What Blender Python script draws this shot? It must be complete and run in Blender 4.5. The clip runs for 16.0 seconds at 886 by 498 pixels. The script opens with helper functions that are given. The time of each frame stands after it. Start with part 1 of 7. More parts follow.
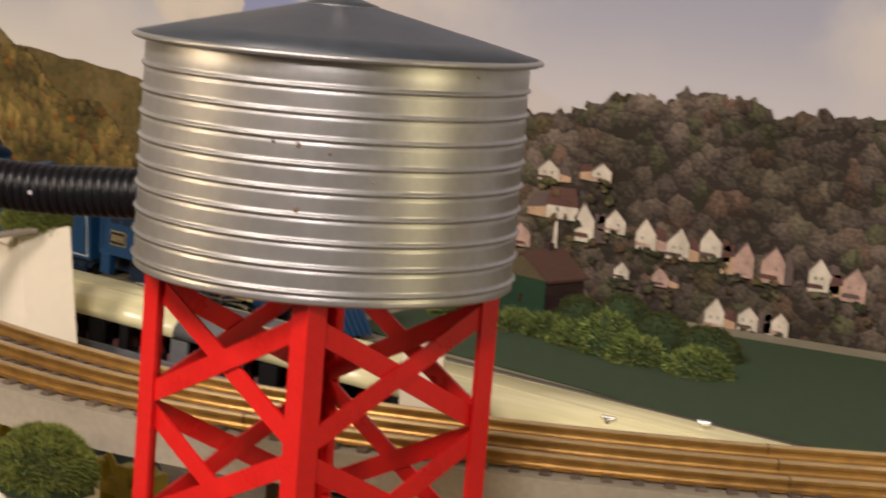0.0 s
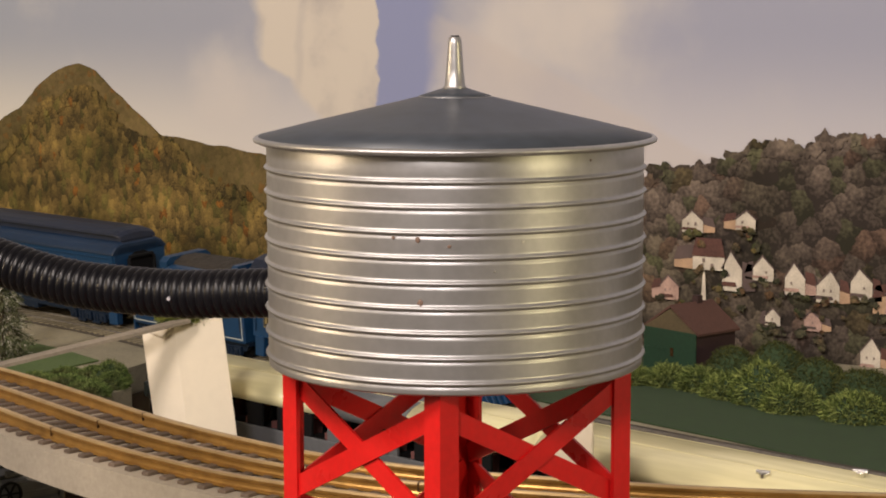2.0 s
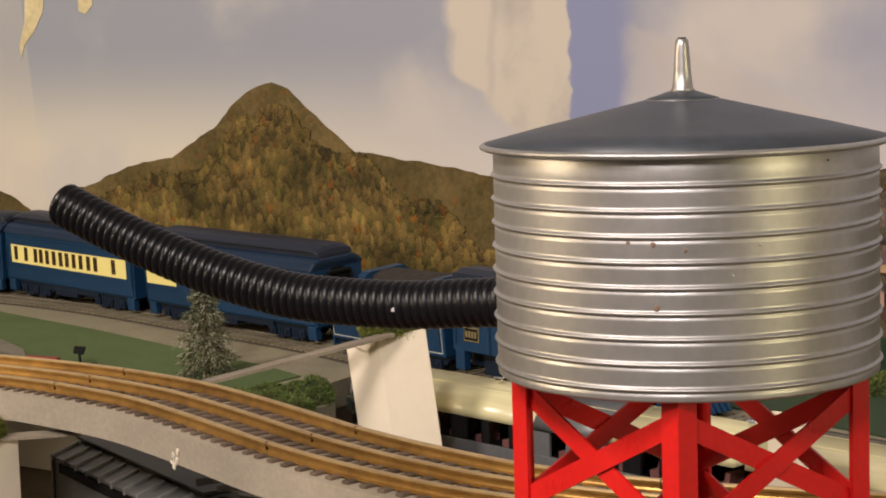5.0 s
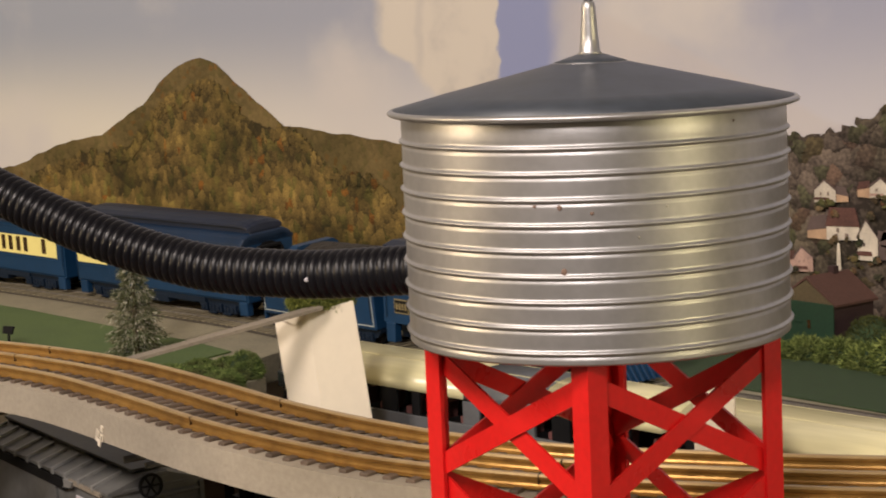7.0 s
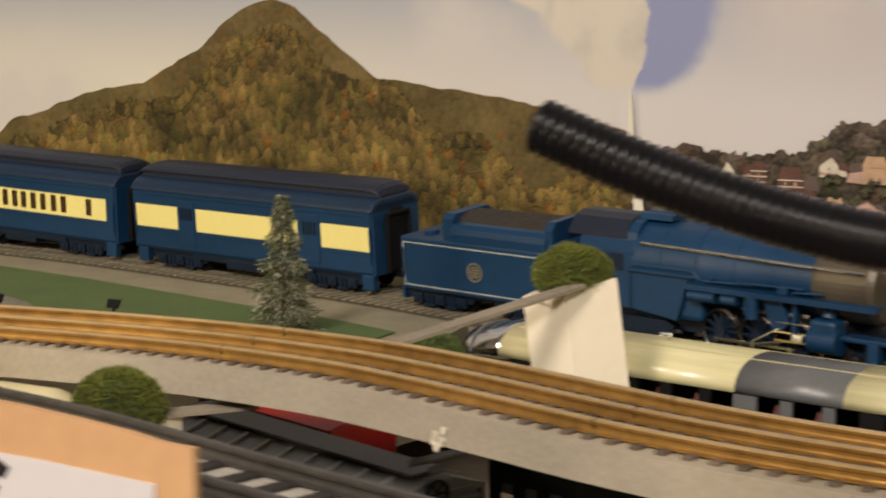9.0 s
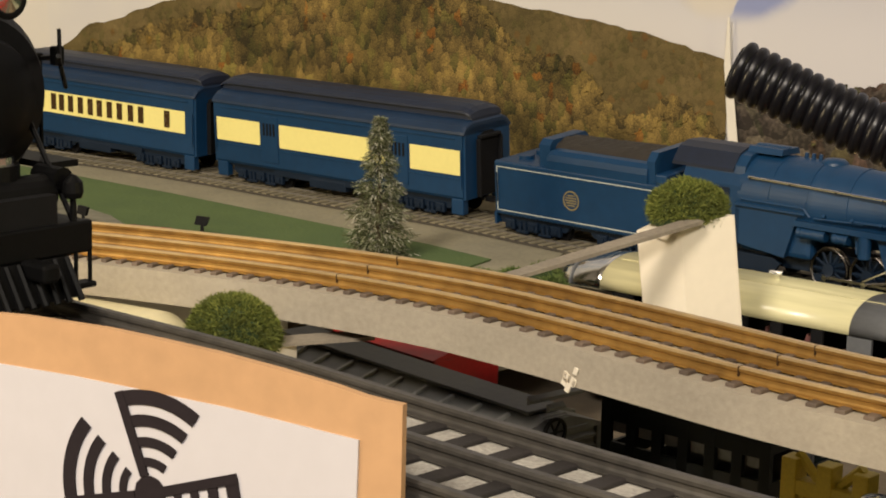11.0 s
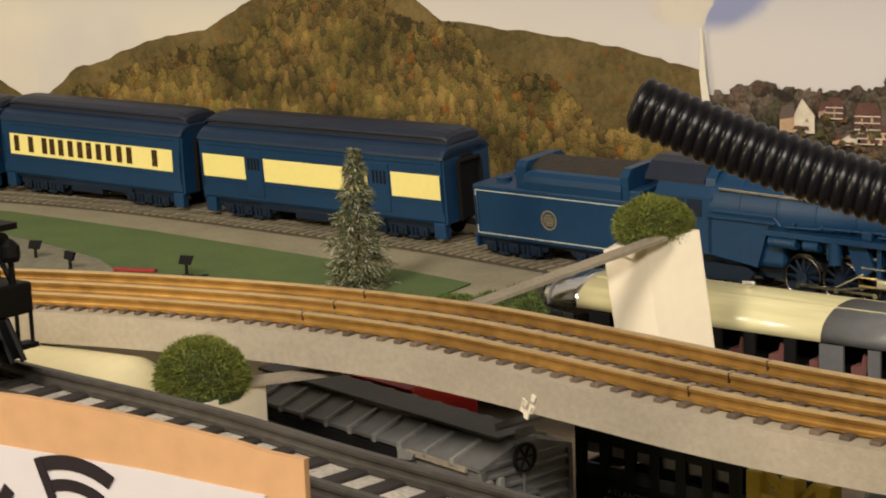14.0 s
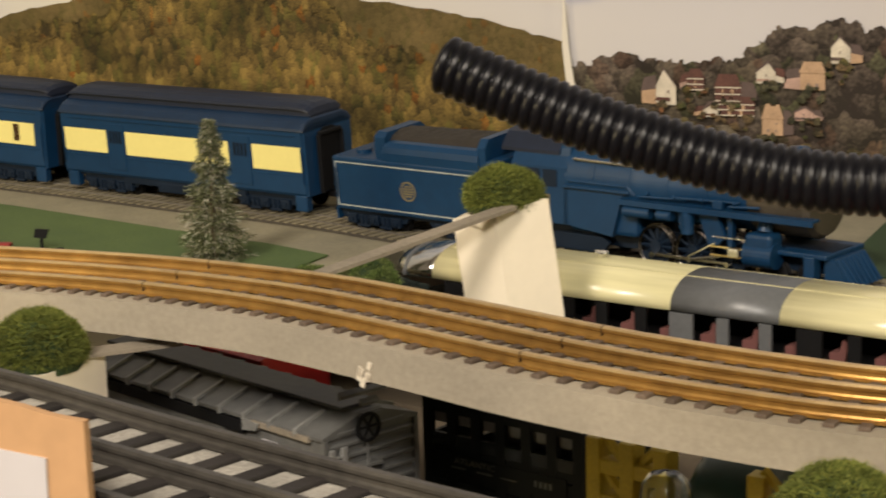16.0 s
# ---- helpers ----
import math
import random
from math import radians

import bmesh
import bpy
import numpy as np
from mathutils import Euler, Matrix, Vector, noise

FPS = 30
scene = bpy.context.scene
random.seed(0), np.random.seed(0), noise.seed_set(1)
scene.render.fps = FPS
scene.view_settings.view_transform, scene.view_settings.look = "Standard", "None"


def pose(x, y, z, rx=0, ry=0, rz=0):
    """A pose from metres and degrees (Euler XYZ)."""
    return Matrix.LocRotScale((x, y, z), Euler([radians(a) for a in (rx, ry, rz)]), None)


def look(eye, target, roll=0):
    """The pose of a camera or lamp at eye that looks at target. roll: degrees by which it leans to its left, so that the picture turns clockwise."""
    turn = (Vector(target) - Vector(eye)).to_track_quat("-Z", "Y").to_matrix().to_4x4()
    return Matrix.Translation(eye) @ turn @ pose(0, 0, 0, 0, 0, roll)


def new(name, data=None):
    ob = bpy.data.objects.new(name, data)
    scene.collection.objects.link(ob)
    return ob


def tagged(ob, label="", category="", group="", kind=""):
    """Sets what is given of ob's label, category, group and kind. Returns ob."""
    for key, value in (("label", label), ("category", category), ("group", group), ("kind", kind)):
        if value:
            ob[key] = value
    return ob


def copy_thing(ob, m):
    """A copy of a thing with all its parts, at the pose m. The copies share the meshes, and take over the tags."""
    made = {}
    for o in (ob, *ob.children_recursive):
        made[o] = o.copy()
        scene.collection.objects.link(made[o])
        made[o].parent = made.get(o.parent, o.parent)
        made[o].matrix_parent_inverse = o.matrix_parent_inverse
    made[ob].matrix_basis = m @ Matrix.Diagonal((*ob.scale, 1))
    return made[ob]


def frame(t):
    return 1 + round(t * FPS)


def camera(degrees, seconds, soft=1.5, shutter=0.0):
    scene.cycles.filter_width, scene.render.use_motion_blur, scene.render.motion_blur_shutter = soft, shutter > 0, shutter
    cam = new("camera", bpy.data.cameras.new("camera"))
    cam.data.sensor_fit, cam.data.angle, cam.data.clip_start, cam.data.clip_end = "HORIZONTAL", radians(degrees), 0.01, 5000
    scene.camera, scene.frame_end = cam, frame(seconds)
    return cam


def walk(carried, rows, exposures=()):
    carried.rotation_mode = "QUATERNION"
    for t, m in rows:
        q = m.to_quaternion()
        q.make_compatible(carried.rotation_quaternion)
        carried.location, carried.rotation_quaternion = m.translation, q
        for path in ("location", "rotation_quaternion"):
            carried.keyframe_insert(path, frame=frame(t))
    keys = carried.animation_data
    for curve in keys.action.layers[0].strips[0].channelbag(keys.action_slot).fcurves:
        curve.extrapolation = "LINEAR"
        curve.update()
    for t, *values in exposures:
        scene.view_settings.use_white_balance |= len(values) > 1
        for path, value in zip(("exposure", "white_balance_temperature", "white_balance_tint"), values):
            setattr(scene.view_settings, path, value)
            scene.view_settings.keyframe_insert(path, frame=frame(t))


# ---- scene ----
# camera: a phone held by hand, panning over a tabletop railway
cam = camera(25.915, 16.0, soft=1.9, shutter=0.5)


def aim(x, y, z, yaw, pitch, roll):
    """Eye, yaw to the left from +y, pitch up, and roll, in metres and degrees."""
    a, b = radians(yaw), radians(pitch)
    ahead = Vector((-math.sin(a) * math.cos(b), math.cos(a) * math.cos(b), math.sin(b)))
    return look((x, y, z), Vector((x, y, z)) + ahead, roll)


PATH = [
    (0, 0.1879, -0.3387, 0.2622, 25.484, -8.549, 4.666),
    (0.5, 0.1908, -0.3382, 0.2655, 28.368, -8.015, 3.219),
    (1, 0.1810, -0.3426, 0.2630, 29.704, -7.713, 1.890),
    (1.5, 0.1880, -0.3443, 0.2708, 30.097, -7.579, 0.733),
    (2, 0.1968, -0.3394, 0.2705, 30.472, -7.306, -0.111),
    (2.5, 0.1981, -0.3378, 0.2726, 30.984, -7.132, -0.594),
    (3, 0.1925, -0.3372, 0.2700, 31.605, -6.940, -0.987),
    (3.5, 0.1877, -0.3401, 0.2724, 33.673, -7.025, -0.840),
    (4, 0.1867, -0.3427, 0.2680, 35.399, -6.576, -1.413),
    (6.3, 0.1839, -0.3409, 0.2694, 35.221, -7.172, -2.479),
    (6.5, 0.1888, -0.3397, 0.2679, 34.874, -7.263, -2.441),
    (7, 0.1902, -0.3369, 0.2662, 34.050, -7.526, -2.594),
    (7.5, 0.1862, -0.3356, 0.2649, 33.011, -7.772, -2.639),
    (8, 0.1910, -0.3290, 0.2616, 32.048, -8.028, -2.667),
    (8.6, 0.0759, -0.3337, 0.2679, 28.423, -8.356, -2.269),
    (9, -0.0239, -0.3496, 0.2589, 25.606, -8.701, -0.377),
    (9.5, -0.0491, -0.3483, 0.2624, 25.034, -9.884, 0.975),
    (10, -0.0586, -0.3506, 0.2627, 25.288, -10.821, 1.794),
    (10.2, -0.0636, -0.3514, 0.2619, 25.432, -11.071, 2.009),
    (12.3, -0.0363, -0.3408, 0.2709, 27.640, -11.171, -0.768),
    (12.5, -0.0325, -0.3404, 0.2766, 27.675, -11.095, -1.115),
    (13, -0.0314, -0.3409, 0.2775, 27.549, -10.900, -1.661),
    (13.5, -0.0381, -0.3484, 0.2745, 27.227, -10.883, -1.772),
    (14, -0.0368, -0.3436, 0.2705, 27.189, -11.158, -2.007),
    (14.5, -0.0310, -0.3389, 0.2691, 27.230, -11.614, -2.177),
    (15, -0.0310, -0.3389, 0.2683, 27.016, -12.021, -2.374),
    (15.5, -0.0292, -0.3371, 0.2661, 25.888, -11.997, -2.304),
    (16, -0.0212, -0.3333, 0.2657, 24.365, -11.820, -1.752),
]
walk(cam, [(t, aim(*p)) for t, *p in PATH],
     exposures=[(0.0, -0.20, 6250, 18), (8.0, -0.20, 6250, 18), (9.5, -0.10, 6350, 11), (12.3, -0.02, 6400, 10), (16.0, -0.06, 6400, 10)])
# light: a dim room, and four warm lights added out of view
world = bpy.data.worlds.new("room_air")
scene.world = world
world.use_nodes = True
world.node_tree.nodes["Background"].inputs[0].default_value = (1.0, 0.88, 0.74, 1)
world.node_tree.nodes["Background"].inputs[1].default_value = 0.02


def disk_light(name, place, target, size, watts, colour):
    data = bpy.data.lights.new(name, "AREA")
    data.shape, data.size, data.energy, data.color = "DISK", size, watts, colour
    ob = new(name, data)
    ob.matrix_world = look(place, target)
    return ob


# two main lights, added without any fixture, aimed at the layout
disk_light("ceiling_lamp_light", (-0.45, -1.30, 1.45), (-0.2, 0.2, 0.12), 0.44, 33, (1.0, 0.87, 0.70))
disk_light("room_lamp_light", (0.62, -1.75, 1.38), (-0.15, 0.1, 0.12), 0.38, 35, (1.0, 0.90, 0.77))
# added low on the right for the yellow band on the tank
disk_light("side_lamp_light", (1.55, -0.20, 0.42), (-0.1, 0.05, 0.20), 0.24, 5.5, (1.0, 0.86, 0.42))
# added low on the left for rail glints and the cream tank car
disk_light("corner_lamp_light", (-1.30, -1.00, 0.54), (-0.25, 0.15, 0.13), 0.45, 11, (1.0, 0.78, 0.44))
# ---- materials ----
def surface(name, base, rough=0.55, metal=0.0, vary=0.25, scale=220.0, bump=0.15, other=None, coat=0.0, random_part=0.0, shine=0.5, stretch=None):
    """A painted, printed or cast surface: base colour with stains at two sizes, uneven gloss and a fine relief."""
    m = bpy.data.materials.new(name)
    m.use_nodes = True
    n, l = m.node_tree.nodes, m.node_tree.links
    b = n["Principled BSDF"]
    co = n.new("ShaderNodeTexCoord")
    fine = n.new("ShaderNodeTexNoise")
    fine.inputs["Scale"].default_value, fine.inputs["Detail"].default_value = scale * 4, 6
    wide = n.new("ShaderNodeTexNoise")
    wide.inputs["Scale"].default_value, wide.inputs["Detail"].default_value = scale * 0.35, 4
    place = co.outputs["Object"]
    if stretch:
        grain = n.new("ShaderNodeMapping")
        grain.inputs["Scale"].default_value = stretch
        l.new(place, grain.inputs["Vector"])
        place = grain.outputs["Vector"]
    l.new(place, fine.inputs["Vector"])
    l.new(place, wide.inputs["Vector"])
    both = n.new("ShaderNodeMath")
    both.operation = "MULTIPLY_ADD"
    l.new(fine.outputs["Fac"], both.inputs[0])
    both.inputs[1].default_value = 0.5
    half = n.new("ShaderNodeMath")
    half.operation = "MULTIPLY"
    half.inputs[1].default_value = 0.5
    l.new(wide.outputs["Fac"], half.inputs[0])
    l.new(half.outputs[0], both.inputs[2])
    ramp = n.new("ShaderNodeValToRGB")
    dark = other or [c * (1 - vary) for c in base]
    ramp.color_ramp.elements[0].position, ramp.color_ramp.elements[1].position = 0.34, 0.64
    ramp.color_ramp.elements[0].color, ramp.color_ramp.elements[1].color = (*dark, 1), (*base, 1)
    l.new(both.outputs[0], ramp.inputs["Fac"])
    out = ramp.outputs["Color"]
    if random_part:
        info = n.new("ShaderNodeObjectInfo")
        hsv = n.new("ShaderNodeHueSaturation")
        span = n.new("ShaderNodeMapRange")
        span.inputs["To Min"].default_value, span.inputs["To Max"].default_value = 1 - random_part, 1 + random_part
        l.new(info.outputs["Random"], span.inputs["Value"])
        l.new(span.outputs["Result"], hsv.inputs["Value"])
        l.new(out, hsv.inputs["Color"])
        out = hsv.outputs["Color"]
    l.new(out, b.inputs["Base Color"])
    gloss = n.new("ShaderNodeMapRange")
    gloss.inputs["To Min"].default_value, gloss.inputs["To Max"].default_value = max(rough - 0.1, 0.03), min(rough + 0.1, 1)
    l.new(wide.outputs["Fac"], gloss.inputs["Value"])
    l.new(gloss.outputs["Result"], b.inputs["Roughness"])
    b.inputs["Metallic"].default_value = metal
    b.inputs["Coat Weight"].default_value = coat
    b.inputs["Specular IOR Level"].default_value = shine
    if bump:
        relief = n.new("ShaderNodeBump")
        relief.inputs["Strength"].default_value, relief.inputs["Distance"].default_value = bump, 0.0006
        l.new(fine.outputs["Fac"], relief.inputs["Height"])
        l.new(relief.outputs["Normal"], b.inputs["Normal"])
    return m


def clumps(name, dark, light, extra=None, rough=0.9, wide=None):
    """Foliage, flock or print made of many small islands, each of its own tone."""
    m = bpy.data.materials.new(name)
    m.use_nodes = True
    n, l = m.node_tree.nodes, m.node_tree.links
    b = n["Principled BSDF"]
    geo = n.new("ShaderNodeNewGeometry")
    ramp = n.new("ShaderNodeValToRGB")
    ramp.color_ramp.elements[0].color, ramp.color_ramp.elements[1].color = (*dark, 1), (*light, 1)
    if extra:
        for at, col in extra:
            ramp.color_ramp.elements.new(at).color = (*col, 1)
    l.new(geo.outputs["Random Per Island"], ramp.inputs["Fac"])
    out = ramp.outputs["Color"]
    if wide:
        co = n.new("ShaderNodeTexCoord")
        big = n.new("ShaderNodeTexNoise")
        big.inputs["Scale"].default_value, big.inputs["Detail"].default_value = wide[0], 5
        l.new(co.outputs["Object"], big.inputs["Vector"])
        edge = n.new("ShaderNodeMapRange")
        edge.interpolation_type = "SMOOTHSTEP"
        edge.inputs["From Min"].default_value, edge.inputs["From Max"].default_value = 0.38, 0.66
        edge.inputs["To Max"].default_value = wide[2]
        l.new(big.outputs["Fac"], edge.inputs["Value"])
        tone = n.new("ShaderNodeMix")
        tone.data_type = "RGBA"
        l.new(edge.outputs["Result"], tone.inputs["Factor"])
        l.new(out, tone.inputs[6])
        tone.inputs[7].default_value = (*wide[1], 1)
        out = tone.outputs[2]
    l.new(out, b.inputs["Base Color"])
    b.inputs["Roughness"].default_value = rough
    b.inputs["Specular IOR Level"].default_value = 0.2
    return m


def print_woods(name, size, tall, dark, mid, light, accents, wide, relief=1.0):
    """Printed woodland: tree crowns lit from above, leaf grain, odd crowns of other colours, and wide patches."""
    m = bpy.data.materials.new(name)
    m.use_nodes = True
    n, l = m.node_tree.nodes, m.node_tree.links
    b = n["Principled BSDF"]
    b.inputs["Roughness"].default_value, b.inputs["Specular IOR Level"].default_value = 0.7, 0.2
    co = n.new("ShaderNodeTexCoord")

    def noise_of(scale, detail):
        x = n.new("ShaderNodeTexNoise")
        x.inputs["Scale"].default_value, x.inputs["Detail"].default_value = scale, detail
        l.new(co.outputs["Object"], x.inputs["Vector"])
        return x

    def math_of(op, a, c, d=None):
        x = n.new("ShaderNodeMath")
        x.operation = op
        for k, v in enumerate((a, c, d)):
            if v is None:
                continue
            if isinstance(v, (int, float)):
                x.inputs[k].default_value = v
            else:
                l.new(v, x.inputs[k])
        return x.outputs[0]

    mp = n.new("ShaderNodeMapping")
    mp.inputs["Scale"].default_value = (1 / size, 0, 1 / (size * tall))
    l.new(co.outputs["Object"], mp.inputs["Vector"])
    bend = noise_of(1.4 / size, 3)
    warp = n.new("ShaderNodeVectorMath")
    warp.operation = "MULTIPLY_ADD"
    l.new(bend.outputs["Color"], warp.inputs[0])
    warp.inputs[1].default_value = (0.9, 0, 0.9)
    l.new(mp.outputs["Vector"], warp.inputs[2])
    cell = n.new("ShaderNodeTexVoronoi")
    cell.inputs["Scale"].default_value = 1
    l.new(warp.outputs["Vector"], cell.inputs["Vector"])
    here, mid_at, tone = n.new("ShaderNodeSeparateXYZ"), n.new("ShaderNodeSeparateXYZ"), n.new("ShaderNodeSeparateXYZ")
    l.new(warp.outputs["Vector"], here.inputs[0])
    l.new(cell.outputs["Position"], mid_at.inputs[0])
    l.new(cell.outputs["Color"], tone.inputs[0])
    rise = math_of("SUBTRACT", here.outputs[2], mid_at.outputs[2])
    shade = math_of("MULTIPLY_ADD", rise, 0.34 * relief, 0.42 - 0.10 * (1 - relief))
    shade = math_of("MULTIPLY_ADD", cell.outputs["Distance"], -0.30 * relief, shade)
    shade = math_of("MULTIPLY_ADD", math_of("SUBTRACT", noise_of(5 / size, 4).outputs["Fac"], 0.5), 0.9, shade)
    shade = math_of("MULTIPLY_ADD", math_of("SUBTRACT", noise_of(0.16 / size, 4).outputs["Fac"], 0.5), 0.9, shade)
    shade = math_of("MULTIPLY_ADD", math_of("SUBTRACT", tone.outputs[1], 0.5), 0.22, shade)
    ramp = n.new("ShaderNodeValToRGB")
    ramp.color_ramp.elements[0].position, ramp.color_ramp.elements[1].position = 0.08, 0.80
    ramp.color_ramp.elements[0].color, ramp.color_ramp.elements[1].color = (*dark, 1), (*light, 1)
    ramp.color_ramp.elements.new(0.38).color = (*mid, 1)
    l.new(shade, ramp.inputs["Fac"])
    out = ramp.outputs["Color"]
    for k, (share_of, tint) in enumerate(accents):
        pick = n.new("ShaderNodeMapRange")
        pick.inputs["From Min"].default_value, pick.inputs["From Max"].default_value = 1 - share_of, 1 - share_of * 0.6
        l.new(tone.outputs[2 * k], pick.inputs["Value"])
        mul = n.new("ShaderNodeMix")
        mul.data_type, mul.blend_type = "RGBA", "MULTIPLY"
        l.new(pick.outputs["Result"], mul.inputs["Factor"])
        l.new(out, mul.inputs[6])
        mul.inputs[7].default_value = (*tint, 1)
        out = mul.outputs[2]
    edge = n.new("ShaderNodeMapRange")
    edge.interpolation_type = "SMOOTHSTEP"
    edge.inputs["From Min"].default_value, edge.inputs["From Max"].default_value = 0.42, 0.62
    l.new(noise_of(wide[0], 6).outputs["Fac"], edge.inputs["Value"])
    patch = n.new("ShaderNodeMix")
    patch.data_type, patch.blend_type = "RGBA", "MULTIPLY"
    l.new(edge.outputs["Result"], patch.inputs["Factor"])
    l.new(out, patch.inputs[6])
    patch.inputs[7].default_value = (*wide[1], 1)
    l.new(patch.outputs[2], b.inputs["Base Color"])
    return m


